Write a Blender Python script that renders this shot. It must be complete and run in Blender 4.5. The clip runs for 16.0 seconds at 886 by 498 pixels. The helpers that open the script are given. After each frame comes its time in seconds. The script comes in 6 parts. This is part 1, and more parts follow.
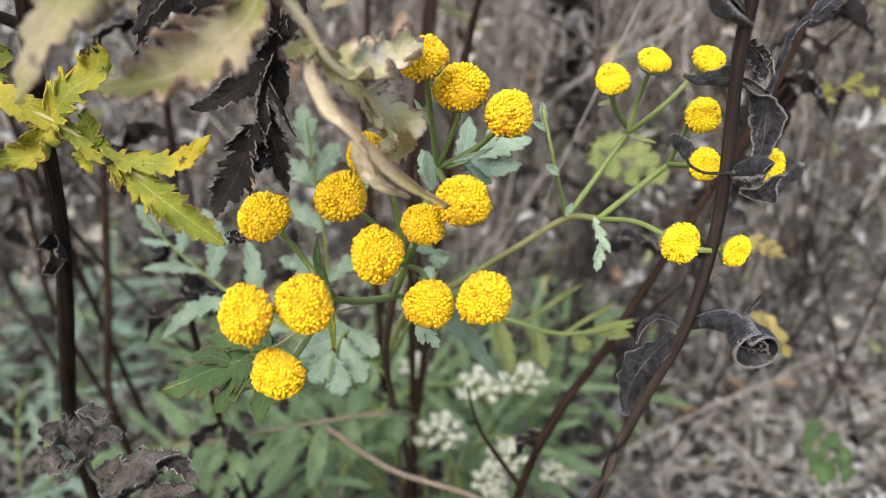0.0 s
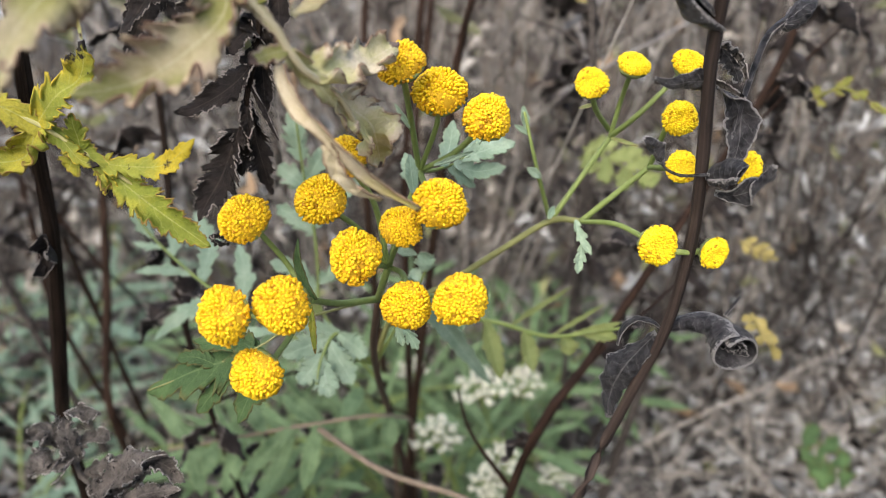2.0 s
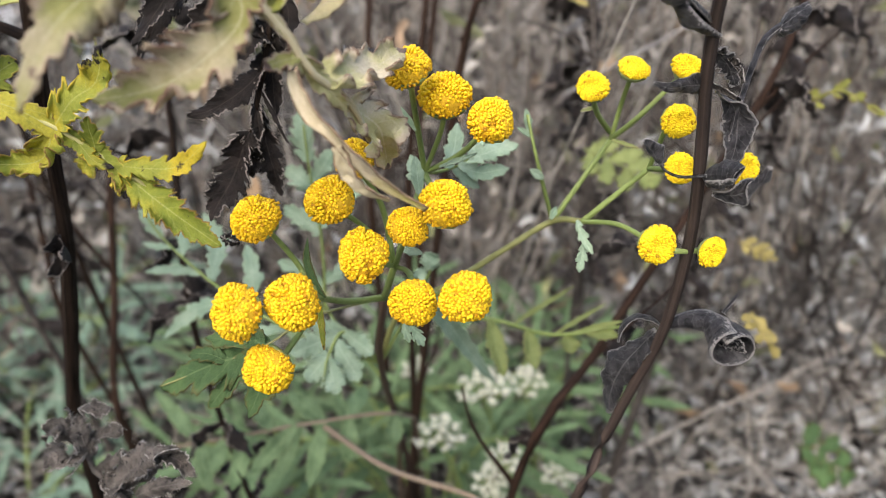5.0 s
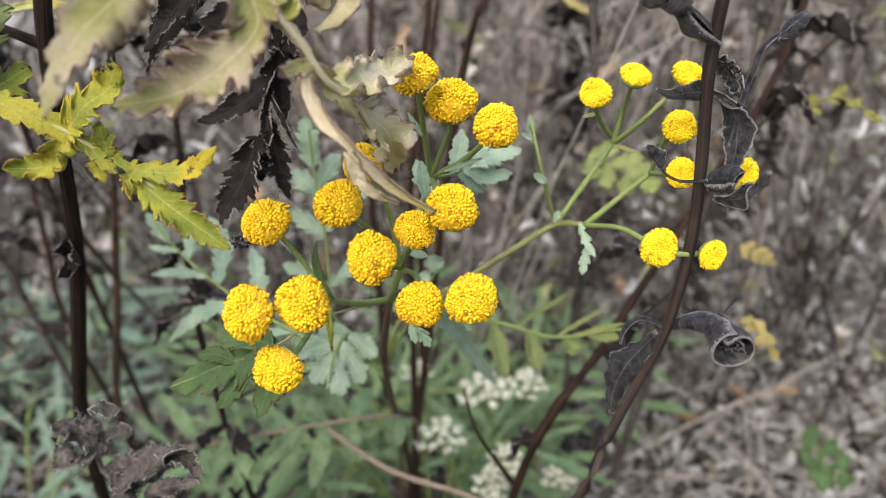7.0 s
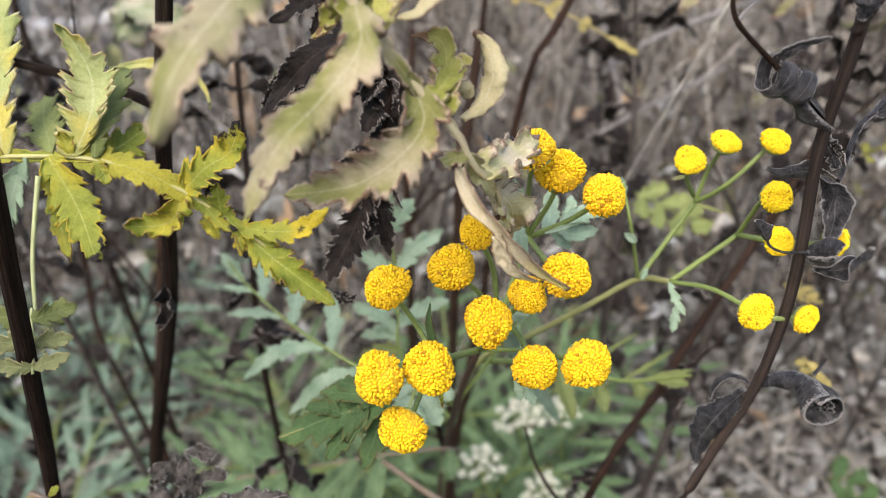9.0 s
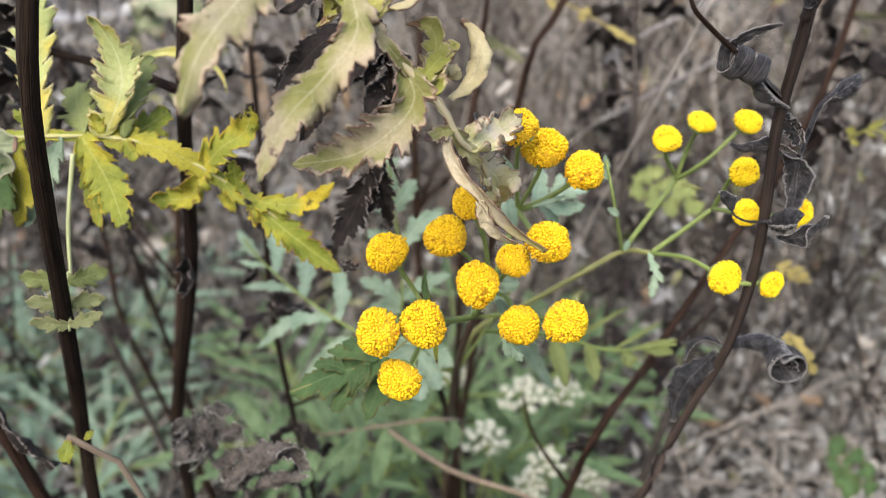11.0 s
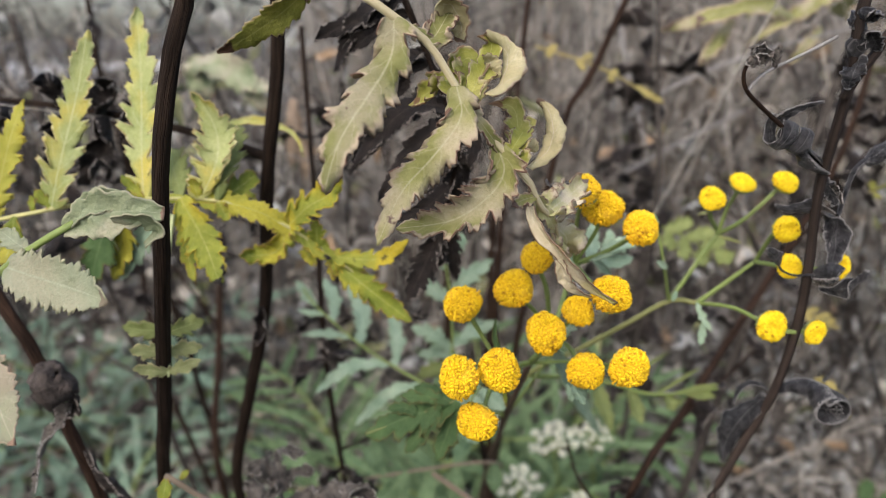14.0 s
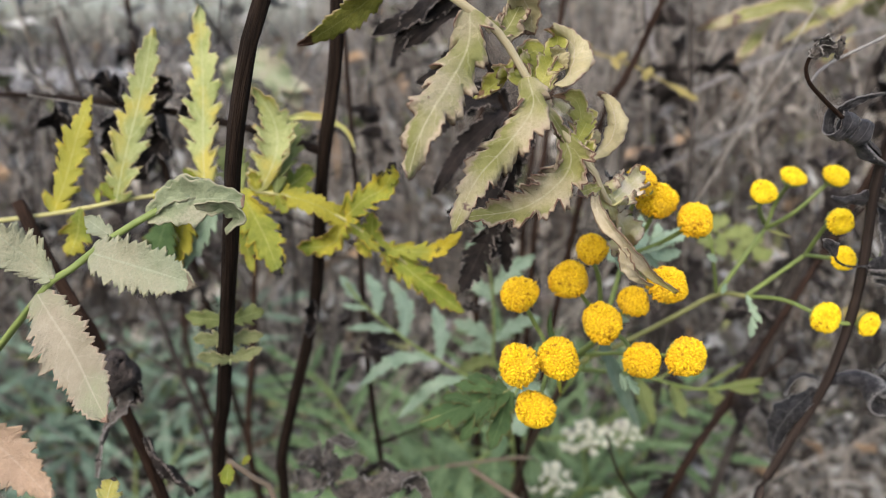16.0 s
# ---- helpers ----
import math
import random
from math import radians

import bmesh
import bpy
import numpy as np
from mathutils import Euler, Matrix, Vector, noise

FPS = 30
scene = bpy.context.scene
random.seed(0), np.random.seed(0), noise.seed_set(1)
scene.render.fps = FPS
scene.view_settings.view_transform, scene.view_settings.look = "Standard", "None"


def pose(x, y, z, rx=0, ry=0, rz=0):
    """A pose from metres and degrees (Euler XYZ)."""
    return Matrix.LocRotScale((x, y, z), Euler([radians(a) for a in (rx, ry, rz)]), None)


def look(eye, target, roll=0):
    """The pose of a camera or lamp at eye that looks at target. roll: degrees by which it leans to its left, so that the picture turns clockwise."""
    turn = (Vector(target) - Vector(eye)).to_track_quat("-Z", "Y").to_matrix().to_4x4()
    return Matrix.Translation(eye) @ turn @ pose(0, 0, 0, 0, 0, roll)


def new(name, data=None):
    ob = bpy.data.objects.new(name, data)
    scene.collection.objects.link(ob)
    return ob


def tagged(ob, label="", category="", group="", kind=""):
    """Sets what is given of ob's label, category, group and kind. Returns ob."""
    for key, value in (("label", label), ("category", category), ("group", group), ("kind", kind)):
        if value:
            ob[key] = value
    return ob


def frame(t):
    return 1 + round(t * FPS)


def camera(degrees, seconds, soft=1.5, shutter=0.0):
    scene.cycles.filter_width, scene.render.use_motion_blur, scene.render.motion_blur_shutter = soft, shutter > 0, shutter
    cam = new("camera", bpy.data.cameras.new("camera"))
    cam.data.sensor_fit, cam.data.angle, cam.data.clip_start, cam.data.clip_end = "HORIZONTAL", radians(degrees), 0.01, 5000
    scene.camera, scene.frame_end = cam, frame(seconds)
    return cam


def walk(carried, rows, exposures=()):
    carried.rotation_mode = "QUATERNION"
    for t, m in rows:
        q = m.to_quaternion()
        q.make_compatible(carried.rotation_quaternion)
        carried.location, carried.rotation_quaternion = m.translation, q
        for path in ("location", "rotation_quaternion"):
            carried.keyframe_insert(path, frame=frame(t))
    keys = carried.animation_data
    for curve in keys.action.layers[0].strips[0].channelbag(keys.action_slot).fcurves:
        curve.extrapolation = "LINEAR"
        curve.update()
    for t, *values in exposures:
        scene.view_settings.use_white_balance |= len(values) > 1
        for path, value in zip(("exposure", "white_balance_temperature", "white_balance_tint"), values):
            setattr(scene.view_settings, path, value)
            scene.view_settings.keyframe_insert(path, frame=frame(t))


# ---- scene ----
EV, WB, TINT = 1.25, 6500, 12
cam = camera(66.5, 16.0, soft=0.8)
PATH = [
    (0, (0.00374, -0.00193, 0.35279), (-0.0293, 0.9205, -0.0320), -0.99),
    (0.5, (0.00562, -0.00131, 0.35192), (-0.0315, 0.9216, -0.0313), -1.11),
    (1, (0.00748, -0.00157, 0.35119), (-0.0335, 0.9216, -0.0311), -1.15),
    (1.5, (0.00788, -0.00316, 0.35169), (-0.0348, 0.9209, -0.0283), -1.09),
    (2, (0.00813, -0.00298, 0.35284), (-0.0335, 0.9215, -0.0260), -1.22),
    (2.5, (0.00788, -0.00210, 0.35431), (-0.0342, 0.9217, -0.0263), -1.33),
    (3, (0.00851, -0.00241, 0.35418), (-0.0343, 0.9212, -0.0267), -1.50),
    (3.5, (0.00802, -0.00391, 0.35427), (-0.0344, 0.9197, -0.0268), -1.54),
    (4, (0.00873, -0.00483, 0.35291), (-0.0361, 0.9194, -0.0262), -1.48),
    (6.5, (0.00606, -0.00778, 0.35524), (-0.0374, 0.9186, -0.0188), -1.17),
    (7, (0.00656, -0.00840, 0.35433), (-0.0361, 0.9194, -0.0163), -1.21),
    (7.5, (0.00694, -0.00920, 0.35379), (-0.0349, 0.9198, -0.0138), -1.34),
    (8, (0.00666, -0.00868, 0.35426), (-0.0362, 0.9200, -0.0141), -1.08),
    (8.5, (0.00046, -0.01028, 0.35976), (-0.0412, 0.9207, -0.0029), -1.02),
    (9, (-0.01254, -0.01068, 0.36529), (-0.0542, 0.9222, 0.0076), -0.54),
    (9.2, (-0.01177, -0.01025, 0.36645), (-0.0567, 0.9241, 0.0129), -0.57),
    (11.3, (-0.00647, -0.02401, 0.36503), (-0.0725, 0.9030, -0.0041), -0.86),
    (11.5, (-0.00403, -0.02370, 0.36334), (-0.0731, 0.9034, -0.0051), -0.87),
    (12, (0.00173, -0.01951, 0.36694), (-0.0697, 0.9101, 0.0053), -1.43),
    (12.5, (-0.00148, -0.02003, 0.37215), (-0.0702, 0.9166, 0.0287), -1.34),
    (13, (-0.00930, -0.02739, 0.37428), (-0.0767, 0.9174, 0.0535), -1.23),
    (13.5, (-0.01315, -0.03160, 0.37354), (-0.0845, 0.9162, 0.0627), -1.29),
    (14, (-0.02057, -0.03514, 0.37196), (-0.0930, 0.9138, 0.0648), -1.27),
    (14.5, (-0.02056, -0.03497, 0.37051), (-0.0954, 0.9136, 0.0629), -1.36),
    (15, (-0.01922, -0.03474, 0.36924), (-0.0965, 0.9132, 0.0602), -1.34),
    (15.5, (-0.02192, -0.03609, 0.36922), (-0.1061, 0.9118, 0.0618), -1.41),
    (16, (-0.02937, -0.03929, 0.37047), (-0.1228, 0.9096, 0.0691), -1.52),
]
walk(cam, [(t, look(eye, target, roll)) for t, eye, target, roll in PATH], [(0, EV, WB, TINT), (8, EV, WB, TINT), (12.4, EV + 0.07, WB, TINT), (14.2, EV - 0.33, WB, TINT), (16, EV - 0.28, WB, TINT)])
cam.data.dof.use_dof = True
cam.data.dof.focus_distance = 0.111
cam.data.dof.aperture_fstop = 17.0

# ---- light: an overcast sky ----
world = bpy.data.worlds.new("overcast_sky")
scene.world = world
world.use_nodes = True
wn = world.node_tree
sky = wn.nodes.new("ShaderNodeTexSky")
sky.sky_type = "NISHITA"
sky.sun_disc = False
sky.sun_elevation = radians(48)
sky.sun_rotation = radians(200)
sky.dust_density = 4.0
wn.links.new(sky.outputs[0], wn.nodes["Background"].inputs[0])
wn.nodes["Background"].inputs[1].default_value = 0.15
sun_data = bpy.data.lights.new("sun", "SUN")
sun_data.energy = 0.8
sun_data.angle = radians(50)
sun_data.color = (1.0, 0.95, 0.87)
sun = new("sun", sun_data)
sun.matrix_world = look((-0.4, -1.0, 1.6), (0, 0, 0))


# ---- materials ----
def nodes_of(name):
    m = bpy.data.materials.new(name)
    m.use_nodes = True
    nt = m.node_tree
    return m, nt, nt.nodes["Principled BSDF"]


def ramp(nt, source, stops):
    r = nt.nodes.new("ShaderNodeValToRGB")
    while len(r.color_ramp.elements) < len(stops):
        r.color_ramp.elements.new(0.5)
    for e, (at, c) in zip(r.color_ramp.elements, stops):
        e.position, e.color = at, (*c, 1)
    nt.links.new(source, r.inputs[0])
    return r.outputs[0]


def grain(nt, scale, detail=4.0, rough=0.6, stretch=None, warp=0.0):
    c = nt.nodes.new("ShaderNodeTexCoord")
    t = nt.nodes.new("ShaderNodeTexNoise")
    if stretch:
        scale = 1.0 if scale < 1500 else 3.0
    t.inputs["Scale"].default_value, t.inputs["Detail"].default_value, t.inputs["Roughness"].default_value = scale, detail, rough
    t.inputs["Distortion"].default_value = warp
    src = c.outputs["UV" if stretch else "Object"]
    if stretch:
        mp = nt.nodes.new("ShaderNodeMapping")
        mp.inputs["Scale"].default_value = stretch
        nt.links.new(src, mp.inputs[0])
        src = mp.outputs[0]
    nt.links.new(src, t.inputs[0])
    return t.outputs[0]


def mix(nt, fac, a, b, mode="MIX"):
    m = nt.nodes.new("ShaderNodeMix")
    m.data_type, m.blend_type = "RGBA", mode
    for k, v in ((0, fac), (6, a), (7, b)):
        if isinstance(v, (int, float)):
            m.inputs[k].default_value = v
        elif isinstance(v, tuple):
            m.inputs[k].default_value = (*v, 1)
        else:
            nt.links.new(v, m.inputs[k])
    return m.outputs[2]


def calc(nt, op, a, b=0.0, c=0.0, clamp=False):
    m = nt.nodes.new("ShaderNodeMath")
    m.operation, m.use_clamp = op, clamp
    for k, v in enumerate((a, b, c)):
        if isinstance(v, (int, float)):
            m.inputs[k].default_value = v
        else:
            nt.links.new(v, m.inputs[k])
    return m.outputs[0]


def bumped(nt, bs, height, strength, distance):
    b = nt.nodes.new("ShaderNodeBump")
    b.inputs["Strength"].default_value, b.inputs["Distance"].default_value = strength, distance
    nt.links.new(height, b.inputs["Height"])
    nt.links.new(b.outputs[0], bs.inputs["Normal"])


def per_piece(nt):
    return nt.nodes.new("ShaderNodeNewGeometry").outputs["Random Per Island"]


def plain_mat(name, dark, light, scale=900, rough=0.7, bump=0.4, dist=0.0002, stretch=None, spread=0.0, spec=0.4, fine=4.0):
    m, nt, bs = nodes_of(name)
    n = grain(nt, scale, 5, 0.65, stretch)
    col = ramp(nt, n, [(0.28, dark), (0.72, light)])
    big = grain(nt, scale / 7, 3, 0.5)
    col = mix(nt, calc(nt, "MULTIPLY_ADD", big, 1.6, -0.5, True), col, mix(nt, 0.6, col, dark), "MIX")
    if spread:
        col = mix(nt, 1.0, col, ramp(nt, per_piece(nt), [(0, (1 - spread,) * 3), (1, (1 + spread,) * 3)]), "MULTIPLY")
    nt.links.new(col, bs.inputs["Base Color"])
    bs.inputs["Roughness"].default_value = rough
    bs.inputs["Specular IOR Level"].default_value = spec
    bumped(nt, bs, grain(nt, scale * fine, 3, 0.6, stretch), bump, dist)
    return m


def leaf_mat(name, dark, light, vein, edge, spot, spot_at=0.62, tip_at=1.2, edge_at=0.75, rough=0.6, through_it=0.25, scale=160, second=None, veins=0.1, crinkle=0.0003, fleck=0.45, ends=False, margin=None):
    """A leaf blade: u runs across it (0.5 on the midrib), v from base to tip."""
    m, nt, bs = nodes_of(name)
    uv = nt.nodes.new("ShaderNodeUVMap")
    sep = nt.nodes.new("ShaderNodeSeparateXYZ")
    nt.links.new(uv.outputs[0], sep.inputs[0])
    across = calc(nt, "ABSOLUTE", calc(nt, "MULTIPLY_ADD", sep.outputs[0], 2.0, -1.0))
    along = sep.outputs[1]
    n1, n2, n3 = grain(nt, scale, 4, 0.6), grain(nt, scale * 2.7, 4, 0.65), grain(nt, scale * 12, 4, 0.7)
    col = ramp(nt, n1, [(0.3, dark), (0.7, light)])
    if second:
        col = mix(nt, ramp(nt, grain(nt, scale * 0.55, 3, 0.5), [(0.47, (0, 0, 0)), (0.62, (1, 1, 1))]), col, second)
    own = nt.nodes.new("ShaderNodeObjectInfo").outputs["Random"]
    col = mix(nt, 1.0, col, ramp(nt, own, [(0, (0.8, 0.8, 0.78)), (1, (1.15, 1.12, 1.1))]), "MULTIPLY")
    # fine side veins, slanting forward
    w = calc(nt, "SINE", calc(nt, "ADD", calc(nt, "MULTIPLY", calc(nt, "SUBTRACT", along, calc(nt, "MULTIPLY", across, 0.16)), 44.0), calc(nt, "MULTIPLY", n1, 9.0)))
    col = mix(nt, calc(nt, "MULTIPLY", ramp(nt, w, [(0.9, (0, 0, 0)), (1.0, (1, 1, 1))]), calc(nt, "MULTIPLY", n2, veins * 4.0)), col, vein)
    col = mix(nt, ramp(nt, across, [(0.02, (0.45,) * 3), (0.065, (0, 0, 0))]), col, vein)
    col = mix(nt, calc(nt, "MULTIPLY", ramp(nt, n3, [(0.42, (0, 0, 0)), (0.7, (1, 1, 1))]), fleck), col, dark)
    reach = calc(nt, "MAXIMUM", across, calc(nt, "ABSOLUTE", calc(nt, "MULTIPLY_ADD", along, 2.0, -1.0))) if ends else across
    rim = calc(nt, "ADD", reach, calc(nt, "MULTIPLY_ADD", n2, 0.7, -0.35))
    col = mix(nt, ramp(nt, rim, [(edge_at, (0, 0, 0)), (edge_at + 0.22, (1, 1, 1))]), col, edge)
    sp = calc(nt, "MAXIMUM", ramp(nt, n2, [(spot_at, (0, 0, 0)), (spot_at + 0.05, (1, 1, 1))]),
              ramp(nt, calc(nt, "ADD", along, calc(nt, "MULTIPLY_ADD", n1, 1.2, -0.6)), [(min(tip_at, 0.999), (0, 0, 0)), (1.0 if tip_at >= 0.93 else tip_at + 0.06, (1, 1, 1) if tip_at < 1.1 else (0, 0, 0))]))
    col = mix(nt, sp, col, spot)
    if margin:
        torn = calc(nt, "ADD", reach, calc(nt, "MULTIPLY_ADD", grain(nt, scale * 4.5, 3, 0.6), 0.5, -0.25))
        col = mix(nt, ramp(nt, torn, [(0.93, (0, 0, 0)), (1.02, (1, 1, 1))]), col, margin)
    nt.links.new(col, bs.inputs["Base Color"])
    bs.inputs["Roughness"].default_value = rough
    bs.inputs["Specular IOR Level"].default_value = 0.35
    bumped(nt, bs, calc(nt, "ADD", n3, calc(nt, "ADD", calc(nt, "MULTIPLY", n2, 2.2), calc(nt, "MULTIPLY", w, veins * 0.9))), 0.9, crinkle)
    if through_it:
        tr = nt.nodes.new("ShaderNodeBsdfTranslucent")
        nt.links.new(col, tr.inputs[0])
        mx = nt.nodes.new("ShaderNodeMixShader")
        mx.inputs[0].default_value = through_it
        nt.links.new(bs.outputs[0], mx.inputs[1])
        nt.links.new(tr.outputs[0], mx.inputs[2])
        nt.links.new(mx.outputs[0], nt.nodes["Material Output"].inputs[0])
    return m


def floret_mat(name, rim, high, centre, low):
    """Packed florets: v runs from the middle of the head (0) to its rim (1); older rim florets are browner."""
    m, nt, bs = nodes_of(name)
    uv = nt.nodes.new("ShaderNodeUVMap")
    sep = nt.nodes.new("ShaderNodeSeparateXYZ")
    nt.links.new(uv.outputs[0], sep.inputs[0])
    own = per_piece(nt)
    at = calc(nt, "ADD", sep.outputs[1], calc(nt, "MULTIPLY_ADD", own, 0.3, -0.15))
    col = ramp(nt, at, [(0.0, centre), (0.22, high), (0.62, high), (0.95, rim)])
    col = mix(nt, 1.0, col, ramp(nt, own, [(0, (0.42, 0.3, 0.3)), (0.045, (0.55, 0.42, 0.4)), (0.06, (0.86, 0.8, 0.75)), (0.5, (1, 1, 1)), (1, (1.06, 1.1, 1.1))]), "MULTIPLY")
    # shade of the gaps put into the colour: each bulb darker at its base
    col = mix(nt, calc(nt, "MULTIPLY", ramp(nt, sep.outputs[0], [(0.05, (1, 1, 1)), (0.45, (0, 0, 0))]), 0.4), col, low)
    nt.links.new(col, bs.inputs["Base Color"])
    bs.inputs["Roughness"].default_value = 0.5
    bs.inputs["Specular IOR Level"].default_value = 0.3
    return m


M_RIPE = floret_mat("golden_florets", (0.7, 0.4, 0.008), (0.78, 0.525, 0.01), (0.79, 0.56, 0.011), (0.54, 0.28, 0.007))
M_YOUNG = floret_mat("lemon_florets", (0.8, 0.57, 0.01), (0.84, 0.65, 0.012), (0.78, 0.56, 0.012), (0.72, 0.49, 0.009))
M_DISC = plain_mat("ochre_receptacle", (0.5, 0.28, 0.008), (0.68, 0.43, 0.012), 2500, 0.8)
M_DISCYOUNG = plain_mat("yellow_receptacle", (0.62, 0.42, 0.01), (0.78, 0.56, 0.012), 2500, 0.7)
M_CUP = plain_mat("green_bracts", (0.1, 0.13, 0.04), (0.24, 0.28, 0.09), 1800, 0.6)
M_STALK = plain_mat("green_stalk", (0.12, 0.17, 0.04), (0.27, 0.34, 0.1), 500, 0.5, 0.5, 0.0002, (9, 18, 1))
M_OLIVESTALK = plain_mat("olive_stalk", (0.13, 0.135, 0.045), (0.29, 0.3, 0.11), 500, 0.5, 0.5, 0.0002, (9, 18, 1))
M_LIMESTALK = plain_mat("pale_green_stalk", (0.3, 0.34, 0.15), (0.46, 0.5, 0.27), 500, 0.55, 0.5, 0.0002, (9, 18, 1))
M_OLDSTALK = plain_mat("reddish_stalk", (0.03, 0.017, 0.011), (0.12, 0.075, 0.045), 500, 0.6, 0.5, 0.0003, (9, 18, 1))
M_BLACK = plain_mat("blackened_stem", (0.0018, 0.0015, 0.0013), (0.062, 0.041, 0.029), 520, 0.75, 1.0, 0.0009, (14, 22, 1), spec=0.08)
M_BROWN = plain_mat("brown_stem", (0.0035, 0.0025, 0.002), (0.082, 0.047, 0.031), 520, 0.75, 1.0, 0.0009, (11, 34, 1), spec=0.1)
M_BARK = plain_mat("speckled_brown_stem", (0.004, 0.003, 0.0025), (0.09, 0.066, 0.054), 1300, 0.72, 1.0, 0.0007, (2.2, 2.2, 1), spec=0.16, fine=2.0)
M_FRESH = leaf_mat("fresh_green_leaf", (0.2, 0.31, 0.21), (0.39, 0.51, 0.38), (0.46, 0.57, 0.44), (0.3, 0.4, 0.27), (0.16, 0.15, 0.07), 0.8)
M_DEEP = leaf_mat("deep_green_leaf", (0.035, 0.08, 0.024), (0.085, 0.155, 0.05), (0.15, 0.22, 0.09), (0.1, 0.1, 0.03), (0.1, 0.06, 0.03), 0.78)
M_WEEDY = leaf_mat("olive_green_leaf", (0.14, 0.18, 0.05), (0.26, 0.31, 0.11), (0.32, 0.37, 0.16), (0.2, 0.22, 0.08), (0.14, 0.12, 0.05), 0.8)
M_DUSTY = leaf_mat("dusty_green_leaf", (0.2, 0.235, 0.09), (0.36, 0.39, 0.19), (0.4, 0.43, 0.24), (0.38, 0.36, 0.18), (0.14, 0.12, 0.05), 0.78)
M_YELLOW = leaf_mat("yellowing_leaf", (0.12, 0.165, 0.016), (0.3, 0.35, 0.04), (0.48, 0.49, 0.18), (0.45, 0.41, 0.07), (0.03, 0.02, 0.012), 0.67, 0.975, 0.86, second=(0.42, 0.39, 0.04), margin=(0.3, 0.2, 0.05))
M_GOLD = leaf_mat("golden_dying_leaf", (0.26, 0.215, 0.06), (0.42, 0.36, 0.13), (0.45, 0.4, 0.18), (0.36, 0.3, 0.12), (0.15, 0.1, 0.05), 0.76)
M_LIME = leaf_mat("pale_yellow_green_leaf", (0.24, 0.3, 0.085), (0.48, 0.53, 0.24), (0.6, 0.62, 0.38), (0.56, 0.54, 0.3), (0.06, 0.045, 0.03), 0.76, 0.985, 0.88, second=(0.52, 0.46, 0.1), margin=(0.4, 0.33, 0.14))
M_PALE = leaf_mat("bleached_leaf", (0.175, 0.185, 0.05), (0.33, 0.335, 0.12), (0.54, 0.51, 0.35), (0.45, 0.37, 0.26), (0.15, 0.1, 0.08), 0.68, 0.96, 0.6, second=(0.425, 0.385, 0.25), fleck=0.35, margin=(0.2, 0.12, 0.085))
M_HALFDEAD = leaf_mat("half_dead_leaf", (0.2, 0.225, 0.03), (0.4, 0.4, 0.08), (0.5, 0.48, 0.2), (0.5, 0.43, 0.25), (0.2, 0.11, 0.05), 0.73, 0.93, 0.76, second=(0.42, 0.4, 0.12), margin=(0.22, 0.14, 0.08))
M_WAN = leaf_mat("wan_straw_leaf", (0.32, 0.32, 0.13), (0.53, 0.515, 0.28), (0.64, 0.6, 0.45), (0.5, 0.42, 0.31), (0.15, 0.11, 0.09), 0.72, 0.97, 0.8, second=(0.58, 0.53, 0.41), through_it=0.12, margin=(0.22, 0.15, 0.1))
M_ROLLED = leaf_mat("rolled_straw_leaf", (0.46, 0.4, 0.22), (0.68, 0.62, 0.47), (0.68, 0.63, 0.52), (0.34, 0.23, 0.14), (0.15, 0.1, 0.09), 0.69, 0.93, 0.88, second=(0.46, 0.42, 0.12), through_it=0.12, margin=(0.2, 0.13, 0.09))
M_OLIVE = leaf_mat("olive_leaf", (0.13, 0.145, 0.02), (0.29, 0.3, 0.06), (0.36, 0.36, 0.12), (0.3, 0.24, 0.12), (0.07, 0.035, 0.018), 0.74, 0.86, 0.88)
M_CREAM = leaf_mat("cream_curled_leaf", (0.32, 0.305, 0.165), (0.56, 0.525, 0.34), (0.62, 0.56, 0.46), (0.42, 0.34, 0.26), (0.14, 0.09, 0.06), 0.7, 0.98, 0.88, second=(0.43, 0.39, 0.22), margin=(0.22, 0.15, 0.1))
M_ROSY = leaf_mat("faded_rosy_leaf", (0.3, 0.27, 0.19), (0.45, 0.41, 0.31), (0.48, 0.45, 0.35), (0.42, 0.34, 0.25), (0.3, 0.2, 0.14), 0.76, 0.985, 0.9, second=(0.34, 0.36, 0.23))
M_DARKLEAF = leaf_mat("withered_brown_leaf", (0.004, 0.0034, 0.003), (0.043, 0.032, 0.027), (0.09, 0.07, 0.06), (0.36, 0.32, 0.285), (0.004, 0.0033, 0.003), 0.68, 1.2, 0.95, 0.6, 0.03, 300, crinkle=0.0010)
M_DRY = leaf_mat("curled_grey_leaf", (0.009, 0.0092, 0.0105), (0.13, 0.13, 0.14), (0.34, 0.335, 0.33), (0.46, 0.45, 0.435), (0.006, 0.006, 0.006), 0.66, 1.2, 0.97, 0.36, 0.04, 620, veins=0.14, crinkle=0.0013, fleck=0.55, ends=True, margin=(0.38, 0.37, 0.36))
M_CRUMPLE = leaf_mat("crumpled_grey_leaf", (0.04, 0.034, 0.029), (0.33, 0.298, 0.264), (0.34, 0.31, 0.28), (0.6, 0.57, 0.53), (0.01, 0.008, 0.007), 0.58, 1.2, 0.92, 0.6, 0.06, 300, veins=0.16, crinkle=0.0016, fleck=0.6)
M_ORANGE = leaf_mat("peach_leaf", (0.3, 0.22, 0.15), (0.5, 0.37, 0.26), (0.5, 0.4, 0.3), (0.4, 0.3, 0.2), (0.15, 0.1, 0.07), 0.75)
